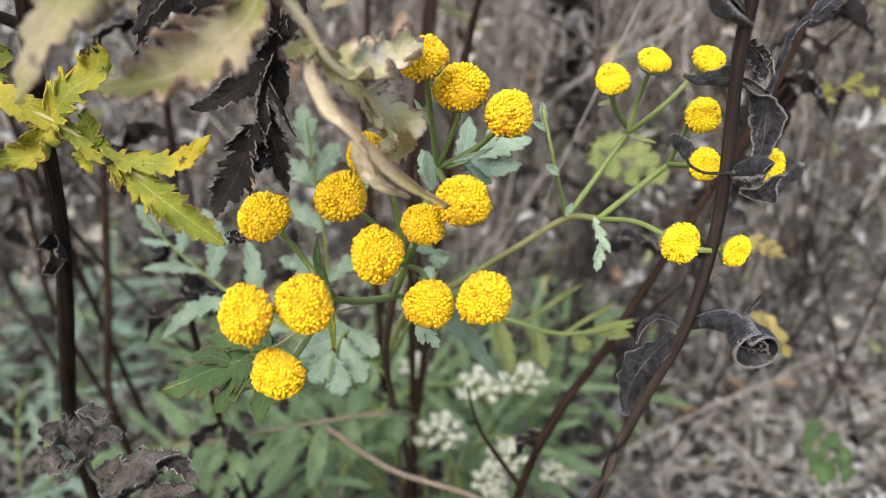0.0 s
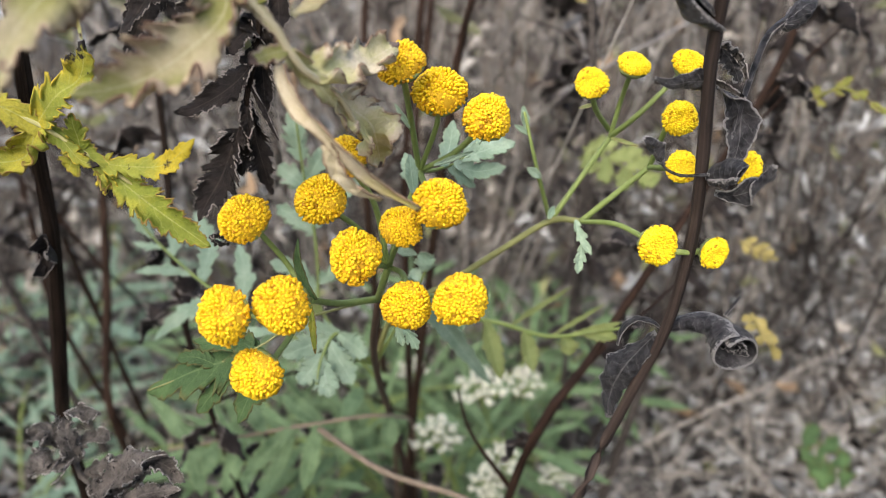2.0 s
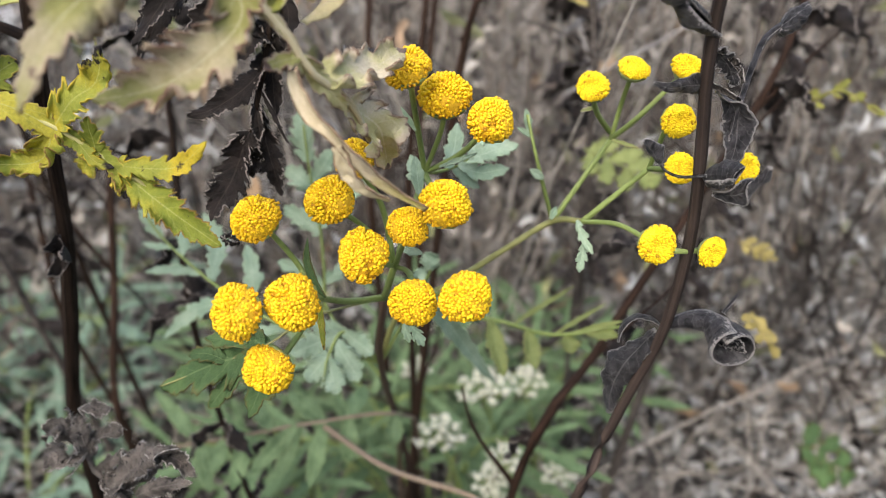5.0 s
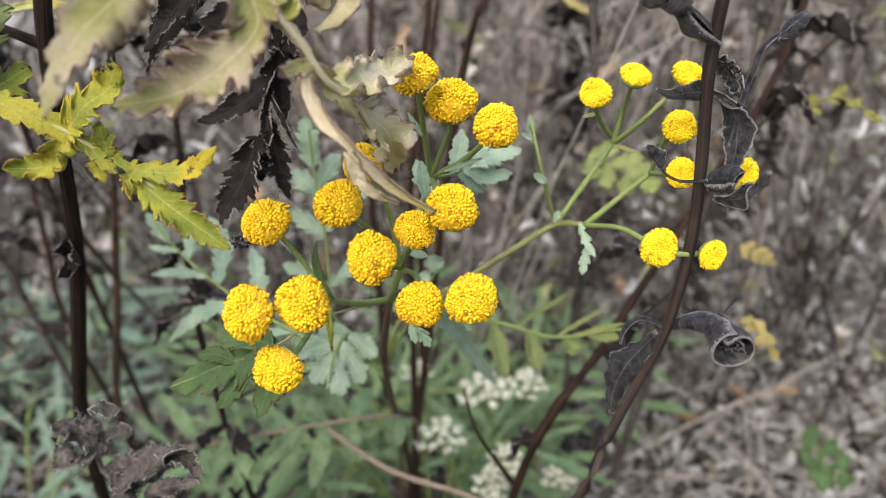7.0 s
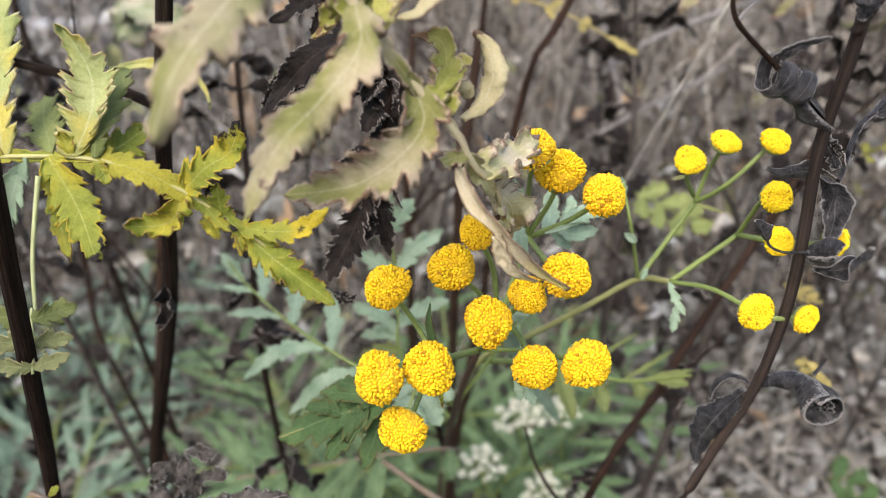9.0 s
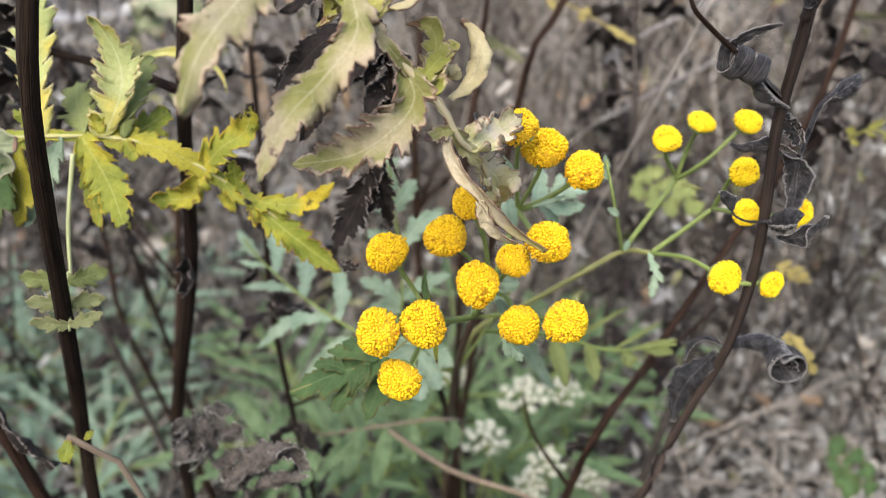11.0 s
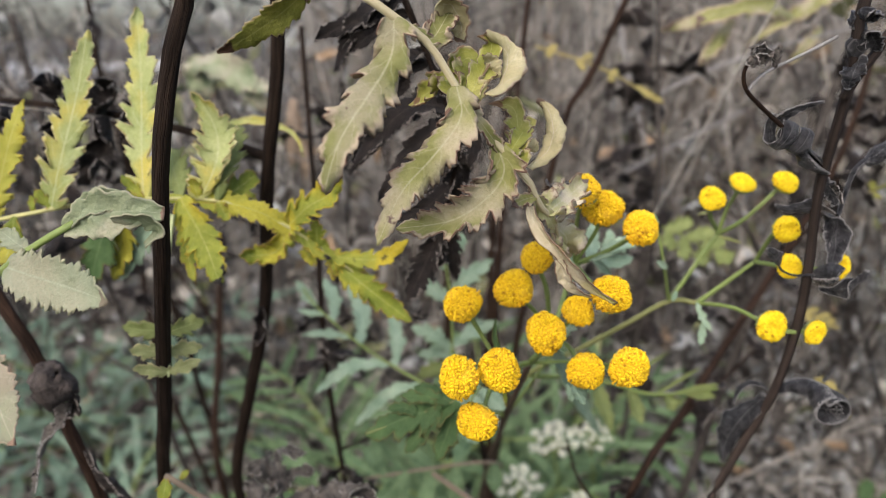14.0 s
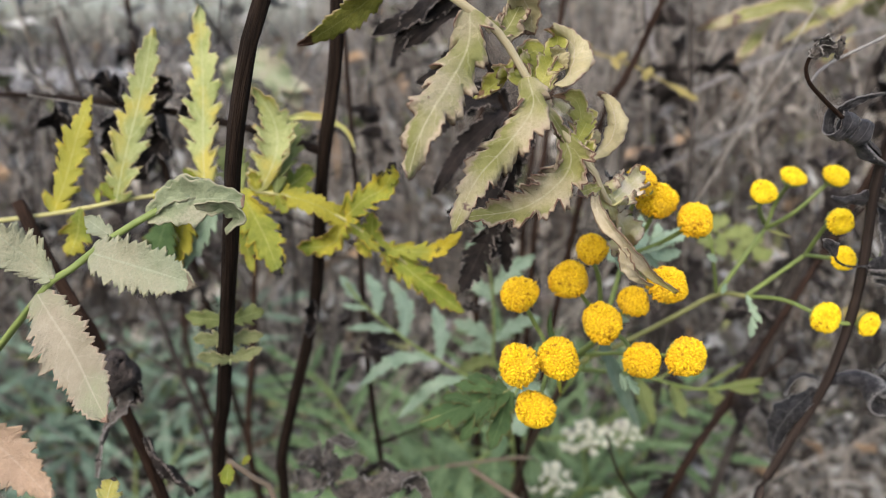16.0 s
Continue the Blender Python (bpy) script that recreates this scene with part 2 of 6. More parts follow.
M_SCORCHED = leaf_mat("scorched_yellow_leaf", (0.15, 0.19, 0.02), (0.34, 0.37, 0.05), (0.48, 0.48, 0.16), (0.52, 0.41, 0.04), (0.014, 0.01, 0.008), 0.67, 0.82, 0.85, second=(0.52, 0.42, 0.025))
M_GOLDLIME = leaf_mat("golden_green_leaf", (0.3, 0.32, 0.04), (0.5, 0.48, 0.08), (0.56, 0.54, 0.2), (0.56, 0.46, 0.06), (0.06, 0.045, 0.02), 0.76, 0.985, 0.88, second=(0.56, 0.46, 0.03))
M_RACHIS = plain_mat("straw_midrib", (0.3, 0.29, 0.1), (0.5, 0.48, 0.22), 500, 0.55, 0.5, 0.0002, (9, 18, 1))
M_BEIGERIB = plain_mat("beige_midrib", (0.36, 0.31, 0.17), (0.6, 0.54, 0.36), 500, 0.6, 0.5, 0.0002, (9, 18, 1))
M_GHOST = leaf_mat("faded_grey_green_leaf", (0.22, 0.26, 0.16), (0.37, 0.41, 0.28), (0.42, 0.46, 0.33), (0.36, 0.36, 0.23), (0.2, 0.17, 0.12), 0.76, 0.99, 0.97, second=(0.36, 0.36, 0.25))
M_ASHEN = leaf_mat("ashen_green_leaf", (0.15, 0.2, 0.1), (0.33, 0.38, 0.24), (0.44, 0.48, 0.34), (0.42, 0.41, 0.28), (0.3, 0.2, 0.14), 0.66, 0.99, 0.92, second=(0.42, 0.39, 0.3))
M_CAP = plain_mat("grey_brown_cap", (0.02, 0.017, 0.015), (0.13, 0.108, 0.096), 420, 0.8, 1.0, 0.0012, None, spec=0.15)
M_WHITE = plain_mat("cream_flower", (0.62, 0.64, 0.48), (0.86, 0.86, 0.75), 900, 0.7, 0.3)
M_SOIL = plain_mat("litter_soil", (0.005, 0.0047, 0.0043), (0.19, 0.178, 0.163), 90, 0.95, 1.0, 0.01, spec=0.1)
M_GRASS = plain_mat("dead_grass", (0.14, 0.13, 0.112), (0.53, 0.495, 0.43), 160, 0.85, 0.3, 0.0003, None, 0.55)
M_TWIG = plain_mat("dead_twig", (0.01, 0.009, 0.008), (0.12, 0.105, 0.092), 300, 0.9, 0.6, 0.0006, None, 0.8, spec=0.06)
M_CHIP = plain_mat("pale_litter", (0.18, 0.185, 0.178), (0.48, 0.492, 0.475), 90, 0.9, 0.4, 0.0005, None, 0.45)
M_STRAW = plain_mat("grey_straw", (0.12, 0.115, 0.11), (0.36, 0.345, 0.33), 120, 0.7, 0.4, 0.0003, (8, 26, 1))
M_BEIGE = plain_mat("beige_stalk", (0.13, 0.1, 0.07), (0.3, 0.24, 0.175), 300, 0.75, 0.4, 0.0003, (8, 26, 1), spec=0.2)
M_FAR = plain_mat("far_thicket", (0.12, 0.115, 0.105), (0.44, 0.42, 0.39), 9, 1.0, 0.2, 0.01, None, 0.6)
M_HAULM = plain_mat("brown_haulm", (0.055, 0.044, 0.034), (0.36, 0.295, 0.23), 160, 0.85, 0.3, 0.0003, None, 0.6)
M_PALEGROUND = plain_mat("pale_ground", (0.3, 0.3, 0.29), (0.62, 0.62, 0.61), 60, 0.9, 0.6, 0.004, None)
M_DULL = plain_mat("dull_olive_leaves", (0.07, 0.08, 0.03), (0.28, 0.29, 0.14), 120, 0.85, 0.4, 0.0004, None, 0.6)
M_TAWNY = plain_mat("tawny_leaves", (0.09, 0.06, 0.035), (0.33, 0.235, 0.15), 120, 0.85, 0.4, 0.0004, None, 0.6)


# ---- mesh building ----
class Mb:
    def __init__(self):
        self.v, self.f, self.uv = [], [], []

    def face(self, ids, uvs=None):
        self.f.append(ids)
        self.uv.extend(uvs if uvs else [(0.5, 0.5)] * len(ids))


def linked(name, mb, material, parent=None, label="", origin=(0, 0, 0), thick=0.0, smooth=True):
    me = bpy.data.meshes.new(name)
    o = Vector(origin)
    me.from_pydata([tuple(Vector(p) - o) for p in mb.v], [], mb.f)
    layer = me.uv_layers.new(name="UVMap")
    layer.data.foreach_set("uv", [c for p in mb.uv for c in p])
    me.polygons.foreach_set("use_smooth", [smooth] * len(me.polygons))
    me.materials.append(material)
    me.update()
    ob = new(name, me)
    if parent:
        ob.parent = parent
    if thick:
        md = ob.modifiers.new("thickness", "SOLIDIFY")
        md.thickness, md.offset = thick, 0
    return tagged(ob, label) if label else ob


def thing(name, at, label, category, group="", kind=""):
    e = new(name)
    e.location = at
    e.empty_display_size = 0.01
    return tagged(e, label, category, group, kind)


def curve(points, n):
    """n + 1 points along a smooth line through the given ones, evenly by parameter."""
    p = [Vector(q) for q in points]
    if len(p) == 2:
        return [p[0].lerp(p[1], i / n) for i in range(n + 1)]
    p = [p[0] * 2 - p[1]] + p + [p[-1] * 2 - p[-2]]
    dense, k = [], len(p) - 3
    for i in range(k):
        a, b, c, d = p[i:i + 4]
        for j in range(12):
            t = j / 12
            dense.append(0.5 * (2 * b + (c - a) * t + (2 * a - 5 * b + 4 * c - d) * t * t + (3 * b - a - 3 * c + d) * t ** 3))
    dense.append(p[-2])
    length = [0.0]
    for a, b in zip(dense, dense[1:]):
        length.append(length[-1] + (b - a).length)
    out, j = [], 0
    for i in range(n + 1):
        want = length[-1] * i / n
        while j < len(dense) - 2 and length[j + 1] < want:
            j += 1
        gap = length[j + 1] - length[j] or 1
        out.append(dense[j].lerp(dense[j + 1], min(1, max(0, (want - length[j]) / gap))))
    return out


def tube(mb, points, r0, r1, n=24, sides=8, ridge=0.0, knobs=0.0, seed=0):
    """A tapered round stem, ribbed and knobbly where asked."""
    c = curve(points, n)
    rng = random.Random(seed)
    up = Vector((0.31, 0.2, 0.93))
    first = len(mb.v)
    for i, p in enumerate(c):
        t = (c[min(i + 1, n)] - c[max(i - 1, 0)]).normalized()
        a = t.cross(up)
        a = (a if a.length > 1e-3 else t.cross(Vector((1, 0, 0)))).normalized()
        b = t.cross(a)
        r = r0 + (r1 - r0) * i / n
        r *= 1 + knobs * rng.uniform(-1, 1)
        for j in range(sides):
            w = 2 * math.pi * j / sides
            q = r * (1 + ridge * (1 if j % 2 else -1))
            mb.v.append(p + a * (q * math.cos(w)) + b * (q * math.sin(w)))
    for i in range(n):
        for j in range(sides):
            k = (j + 1) % sides
            mb.face([first + i * sides + j, first + i * sides + k, first + (i + 1) * sides + k, first + (i + 1) * sides + j],
                    [(j / sides, i / n), ((j + 1) / sides, i / n), ((j + 1) / sides, (i + 1) / n), (j / sides, (i + 1) / n)])
    mb.face([first + j for j in range(sides)][::-1])
    mb.face([first + n * sides + j for j in range(sides)])
    return c


VIEW = Vector((0.05, -0.9, 0.42))


def blade(mb, base, tip, hw, up=VIEW, bend=0.0, sway=0.0, teeth=6, cut=0.45, fold=0.15, roll=0.0, wave=0.12, twist=0.0, narrow=0.3, lobe=0.3, seed=0, via=(), curl=0.0):
    """One leaflet from base over via to tip, hw wide to each side, facing up, cut into forward-pointing toothed lobes; bend arches it, fold makes a V of it, roll curls its rims, curl ruffles them."""
    rng = random.Random(seed)
    count = max(2, round(teeth * 0.85))
    deep = min(0.74, cut * 0.6 + lobe * 0.5)
    per = 14
    n = count * per
    line = curve([base, *via, tip], n)
    up = Vector(up)
    L = sum((q - p).length for p, q in zip(line, line[1:]))
    us = (-1, -0.82, -0.58, -0.3, 0, 0.3, 0.58, 0.82, 1)
    starts, size = [], []
    for g in (0, 1):
        at = [0.0]
        for _ in range(count + 1):
            at.append(at[-1] + rng.uniform(0.65, 1.35))
        shift = rng.uniform(0, 0.6)
        starts.append([(q - shift) / (at[-2] if at[-2] else 1) for q in at])
        size.append([rng.uniform(0.72, 1.16) for _ in range(count + 3)])
    hw *= 1.2
    ph = [rng.uniform(0, 6.28) for _ in range(6)]
    first = len(mb.v)
    for i in range(n + 1):
        s = i / n
        ax = (line[min(i + 2, n)] - line[max(i - 2, 0)]).normalized()
        side = ax.cross(up).normalized()
        nor = side.cross(ax)
        w = hw * max(0.02, (narrow + (1 - narrow) * min(1, s / 0.4) ** 0.8) * (max(0.0, 1 - s ** 2.6)) ** 0.75)
        c = line[i] + nor * (bend * L * 4 * s * (1 - s)) + side * (sway * L * 4 * s * (1 - s))
        c += nor * (math.sin(ph[0] + s * 7) * wave * hw * 0.6)
        tw = twist * s
        sd, nn = side * math.cos(tw) + nor * math.sin(tw), nor * math.cos(tw) - side * math.sin(tw)
        outline = []
        for g in (0, 1):
            k = max(j for j in range(len(starts[g])) if starts[g][j] <= s + 1e-6) if starts[g][0] <= s + 1e-6 else 0
            k = min(k, len(starts[g]) - 2)
            p = min(1.0, max(0.0, (s - starts[g][k]) / (starts[g][k + 1] - starts[g][k])))
            f = (p / 0.8) ** 0.8 if p < 0.8 else 1 - ((p - 0.8) / 0.2) ** 1.2
            d = deep * (1.2 - 0.65 * s)
            t = (p * 3.0) % 1.0
            outline.append(((1 - d + d * f * size[g][k]) * (1 + 0.31 * (t - 0.6) * (0.4 + 0.6 * f)), d * f))
        for u in us:
            q = abs(u)
            m, d = outline[0 if u < 0 else 1]
            x = w * u * (1 + (m - 1) * (0.25 + 0.75 * q) if u else 1) * rng.uniform(0.975, 1.025)
            forward = q * q * w * (0.12 + 0.72 * d)
            z = fold * abs(x) + math.sin(ph[1] + s * 11 + (1.7 if u > 0 else 0)) * wave * hw * q * q
            if curl:
                g = 0.55 + 0.45 * math.sin(ph[2] + s * 17 + (2.1 if u > 0 else 0)) + 0.35 * math.sin(ph[3] + s * 41 + u)
                z += curl * w * q ** 4 * g
                x *= 1 - 0.3 * abs(curl) * q ** 4 * max(0.0, g)
            if roll:
                ang = roll * q
                z += math.copysign(hw * q * math.sin(abs(ang)) * 0.8, roll)
                x *= 1 - 0.45 * min(1, abs(ang) / 1.6) * q
            mb.v.append(c + sd * x + nn * z + ax * forward)
    m7 = len(us)
    for i in range(n):
        for j in range(m7 - 1):
            a = first + i * m7 + j
            mb.face([a, a + 1, a + m7 + 1, a + m7],
                    [(us[j] / 2 + .5, i / n), (us[j + 1] / 2 + .5, i / n), (us[j + 1] / 2 + .5, (i + 1) / n), (us[j] / 2 + .5, (i + 1) / n)])


def leaf(name, parent, origin, material, stalk, rachis, r, leaflets, label="", up=VIEW, thick=0.00022, seed=0, **shape):
    """A pinnate leaf: a midrib and its leaflets, each (place on the midrib, tip, half width, own shape)."""
    mb = Mb()
    c = tube(mb, rachis, r, r * 0.5, 40, 6, 0.08)
    rib = linked(name, mb, stalk, parent, label, origin)
    for i, (s, tip, hw, *own) in enumerate(leaflets):
        k = min(40, max(0, round(s * 40))) if isinstance(s, float) else min(range(41), key=lambda i: (c[i] - Vector(s)).length)
        mb = Mb()
        args = dict(shape)
        args.update(own[0] if own else {})
        mat = args.pop("material", material)
        blade(mb, c[k], tip, hw, args.pop("up", up), seed=seed * 31 + i, **args)
        linked("leaflet", mb, mat, rib, "", origin, thick)
    return rib


def fern_leaf(name, parent, origin, material, stalk, rachis, r, pairs, reach, hw, up, seed=0, label="", thick=0.00022, start=0.18, lean=0.75, **shape):
    """A pinnate leaf with paired leaflets that lengthen and shorten along the midrib."""
    rng = random.Random(seed)
    c = curve(rachis, 40)
    up = Vector(up)
    out = []
    for i in range(pairs):
        s = start + (0.9 - start) * i / pairs
        k = round(s * 40)
        t = (c[k + 1] - c[k - 1]).normalized()
        sd = t.cross(up).normalized()
        ln = reach * (0.45 + 0.75 * math.sin(math.pi * (0.2 + 0.72 * (i + 0.5) / pairs)))
        for g in (-1, 1):
            d = (sd * g + t * lean * rng.uniform(0.8, 1.3) + up * rng.uniform(-0.3, 0.15)).normalized()
            out.append((s + rng.uniform(-0.015, 0.015), c[k] + d * ln * rng.uniform(0.85, 1.1), hw * rng.uniform(0.85, 1.1)))
    k = 33
    out.append((0.83, c[40] + (c[40] - c[36]) * 0.8, hw * 1.15))
    return leaf(name, parent, origin, material, stalk, rachis, r, out, label, up, thick, seed, **shape)


def ribbon(mb, path, widths, across, n=40, cup=0.0, wave=0.0, m=6, seed=0, rag=0.12):
    """A dry strip of leaf along a path; across: the directions of its width, from start to end."""
    c = curve(path, n)
    acr = curve(across, n) if len(across) > 1 else [Vector(across[0])] * (n + 1)
    wid = curve([(w, 0, 0) for w in widths], n)
    rng = random.Random(seed)
    ph = [rng.uniform(0, 6) for _ in range(6)]
    first = len(mb.v)
    for i in range(n + 1):
        t = (c[min(i + 1, n)] - c[max(i - 1, 0)]).normalized()
        a = acr[i] - t * acr[i].dot(t)
        a.normalize()
        b = t.cross(a)
        s = i / n
        w = abs(wid[i].x)
        for j in range(m + 1):
            u = 2 * j / m - 1
            ww = w * (1 + rag * math.sin(ph[0] + s * 31 + u) * abs(u) + rag * 0.6 * math.sin(ph[1] + s * 67) * abs(u))
            z = cup * w * u * u + wave * w * math.sin(ph[2] + s * 13 + u * 2.2) + wave * 0.5 * w * math.sin(ph[3] + s * 29 - u * 3)
            mb.v.append(c[i] + a * (u * ww) + b * z)
    for i in range(n):
        for j in range(m):
            q = first + i * (m + 1) + j
            mb.face([q, q + 1, q + m + 2, q + m + 1], [(j / m, i / n), ((j + 1) / m, i / n), ((j + 1) / m, (i + 1) / n), (j / m, (i + 1) / n)])


def scroll(mb, axis_points, radii, turn, start=0.0, n=26, m=22, inward=0.5, seed=0, shift=0.0, flat=1.0):
    """A leaf blade rolled into a scroll round an axis."""
    c = curve(axis_points, n)
    rad = curve([(q, 0, 0) for q in radii], n)
    rng = random.Random(seed)
    ph = [rng.uniform(0, 6) for _ in range(4)]
    first = len(mb.v)
    for i in range(n + 1):
        t = (c[min(i + 1, n)] - c[max(i - 1, 0)]).normalized()
        a = t.cross(Vector((0, 0.35, 1))).normalized()
        b = t.cross(a)
        s = i / n
        for j in range(m + 1):
            u = j / m
            w = start + shift * s + turn * u
            r = rad[i].x * (1 - inward * u) * (1 + 0.05 * math.sin(ph[0] + s * 19 + u * 5) + 0.04 * math.sin(ph[1] + u * 23))
            mb.v.append(c[i] + a * (r * math.cos(w)) + b * (r * flat * math.sin(w)) + t * (0.0006 * math.sin(ph[2] + u * 9)))
    for i in range(n):
        for j in range(m):
            q = first + i * (m + 1) + j
            mb.face([q, q + 1, q + m + 2, q + m + 1], [(j / m, i / n), ((j + 1) / m, i / n), ((j + 1) / m, (i + 1) / n), (j / m, (i + 1) / n)])


# ---- the ground ----
def height(x, y):
    return 0.012 * math.sin(x * 9 + 1) * math.cos(y * 7) + 0.006 * math.sin(x * 31 + y * 17) + 0.035 * max(0.0, y - 0.5) ** 1.2 / (1 + 0.1 * max(0.0, y)) * min(1.0, max(0.0, 1.0 + (x + 0.25 * y) / (0.3 + 0.1 * abs(y))))


def ground_sheet():
    mb = Mb()
    ring = [-1200, -200, -40, -10, -4] + [-2 + 0.08 * i for i in range(64)] + [4, 6, 10, 20, 60, 200, 1200]
    n = len(ring)
    for y in ring:
        for x in ring:
            mb.v.append((x - 0.5 if abs(x) < 9 else x, y, height(x, min(y, 12)) if -5 < y else 0.0))
    for i in range(n - 1):
        for j in range(n - 1):
            a = i * n + j
            mb.face([a, a + 1, a + n + 1, a + n])
    tagged(linked("ground", mb, M_SOIL), "grey-brown soil under dead stems and leaf litter", "ground", kind="structure")


ground_sheet()


def pale_strip():
    """A pale strip of ground, added to brighten the side beyond the thicket."""
    mb = Mb()
    for i in range(25):
        x = -1.6 - 1.6 * i
        for w in (0.0, 1.4, 2.9, 4.5):
            mb.v.append((x, 4.6 + 0.22 * (x + 1.6) * -1 + w + 0.1 * math.sin(x * 1.7 + w), 0.03 + 0.01 * math.sin(x + w)))
    for i in range(24):
        for j in range(3):
            a = i * 4 + j
            mb.face([a, a + 4, a + 5, a + 1])
    tagged(linked("path", mb, M_PALEGROUND), "pale grey strip of ground added beyond the dead weeds", "path", kind="structure")


pale_strip()


# ---- the flowering tansy ----
BASE = (-0.035, 0.30, 0.0)
tansy = thing("tansy_plant", BASE, "flowering tansy with golden button heads and green feathery leaves", "plant")


def floret_dome(name, count, dome, young, seed):
    """The florets of one head of unit diameter: packed little bulbs on a dome."""
    rng = random.Random(seed)
    mb = Mb()
    top = 1.75 if not young else 1.5
    for i in range(count):
        f = (i + 0.5) / count
        th = math.acos(1 - f * (1 - math.cos(top)))
        az = i * 2.399963 + rng.uniform(-0.09, 0.09)
        th += rng.uniform(-0.025, 0.025)
        nor = Vector((math.sin(th) * math.cos(az), math.sin(th) * math.sin(az), math.cos(th)))
        dip = 0.15 * math.exp(-(th / 0.3) ** 2) if young else 0.035 * math.exp(-(th / 0.3) ** 2)
        if rng.random() < (0.05 if th > 0.5 else 0.015):
            continue
        lump = 1 + 0.05 * math.sin(az * 2 + seed * 1.7) * math.sin(th) + 0.045 * math.sin(az * 3 - th * 4 + seed)
        p = Vector((nor.x * 0.46, nor.y * 0.46, nor.z * dome - dip)) * (lump * (rng.uniform(0.97, 1.03) if not young else rng.uniform(0.955, 1.025)) + (0.05 if rng.random() < 0.08 else 0))
        nor = Vector((nor.x, nor.y, nor.z * 0.46 / dome)).normalized()
        nor = (nor + Vector((rng.uniform(-.1, .1), rng.uniform(-.1, .1), rng.uniform(-.1, .1)))).normalized()
        a = nor.orthogonal().normalized()
        b = nor.cross(a)
        inner = th < (0.55 if young else 0.3)
        r = (0.0375 if not young else 0.036) * (0.8 if inner else 1.0) * rng.uniform(0.86, 1.1)
        open_one = (not inner) and rng.random() < (0.16 if th > 1.0 else 0.04)
        rings = ((-1.4, 0.8), (-0.15, 1.0), (0.55, 0.84), (0.9, 0.45)) if not open_one else ((-1.3, 0.7), (0.1, 0.86), (0.8, 1.08), (0.5, 0.4))
        first = len(mb.v)
        sides = 6
        for h, q in rings:
            for j in range(sides):
                w = 2 * math.pi * (j + (0.5 if h > 0.7 else 0)) / sides
                e = q * (1.15 if open_one and h > 0.7 and j % 2 else 1)
                mb.v.append(p + nor * (h * r) + a * (q and e * r * math.cos(w)) + b * (e * r * math.sin(w)))
        mb.v.append(p + nor * (1.03 * r if not open_one else 0.35 * r))
        for k in range(len(rings) - 1):
            for j in range(sides):
                g = (j + 1) % sides
                lo, hi = (k / 3, th / top), ((k + 1) / 3, th / top)
                mb.face([first + k * sides + j, first + k * sides + g, first + (k + 1) * sides + g, first + (k + 1) * sides + j], [lo, lo, hi, hi])
        k = first + 3 * sides
        end = (0.3 if open_one else 1.0, th / top)
        for j in range(sides):
            mb.face([k + j, k + (j + 1) % sides, first + 4 * sides], [(1, th / top), (1, th / top), end])
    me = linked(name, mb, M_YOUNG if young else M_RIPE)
    data = me.data
    bpy.data.objects.remove(me)
    return data


def lathe_mesh(name, prof, material, sides=18, scallop=0.0):
    mb = Mb()
    for r, z in prof:
        for j in range(sides):
            w = 2 * math.pi * j / sides
            q = r * (1 + (scallop if j % 2 else 0))
            mb.v.append((q * math.cos(w), q * math.sin(w), z))
    for i in range(len(prof) - 1):
        for j in range(sides):
            k = (j + 1) % sides
            mb.face([i * sides + j, i * sides + k, (i + 1) * sides + k, (i + 1) * sides + j])
    mb.face([j for j in range(sides)][::-1])
    mb.face([(len(prof) - 1) * sides + j for j in range(sides)])
    ob = linked(name, mb, material)
    data = ob.data
    bpy.data.objects.remove(ob)
    return data


RIPE = [floret_dome("floret_cushion", 350, 0.42, False, k) for k in range(4)]
YOUNG = [floret_dome("floret_cushion", 290, 0.27, True, 10 + k) for k in range(3)]
DOME = lathe_mesh("flower_head", [(0.3, -0.2), (0.43, -0.08), (0.455, 0.02), (0.43, 0.16), (0.33, 0.29), (0.18, 0.36), (0.04, 0.375)], M_DISC)
FLAT = lathe_mesh("flower_head", [(0.3, -0.18), (0.43, -0.08), (0.45, 0.0), (0.41, 0.12), (0.3, 0.2), (0.18, 0.2), (0.05, 0.13)], M_DISCYOUNG)
CUP = lathe_mesh("involucre", [(0.06, -0.34), (0.2, -0.31), (0.37, -0.2), (0.455, -0.07), (0.44, -0.02)], M_CUP, 20, 0.06)


def head(at, size, axis, young, k):
    """One button head: its receptacle, the packed florets and the green cup."""
    q = Vector(axis).to_track_quat("Z", "Y")
    body = new("flower_head", FLAT if young else DOME)
    body.parent = tansy
    body.location = Vector(at) - Vector(BASE)
    body.rotation_mode = "QUATERNION"
    body.rotation_quaternion = q @ Euler((0, 0, k * 1.3)).to_quaternion()
    body.scale = (size, size * (0.94 + 0.02 * (k * 5 % 6)), size * (0.92 + 0.03 * (k * 7 % 6)))
    tagged(body, "lemon-yellow young button head" if young else "golden yellow button head")
    fl = new("floret_cushion", (YOUNG if young else RIPE)[k % (3 if young else 4)])
    fl.parent = body
    tagged(fl, kind="stuff")
    cup = new("involucre", CUP)
    cup.parent = body
    return Vector(at) - Vector(axis).normalized() * size * 0.3


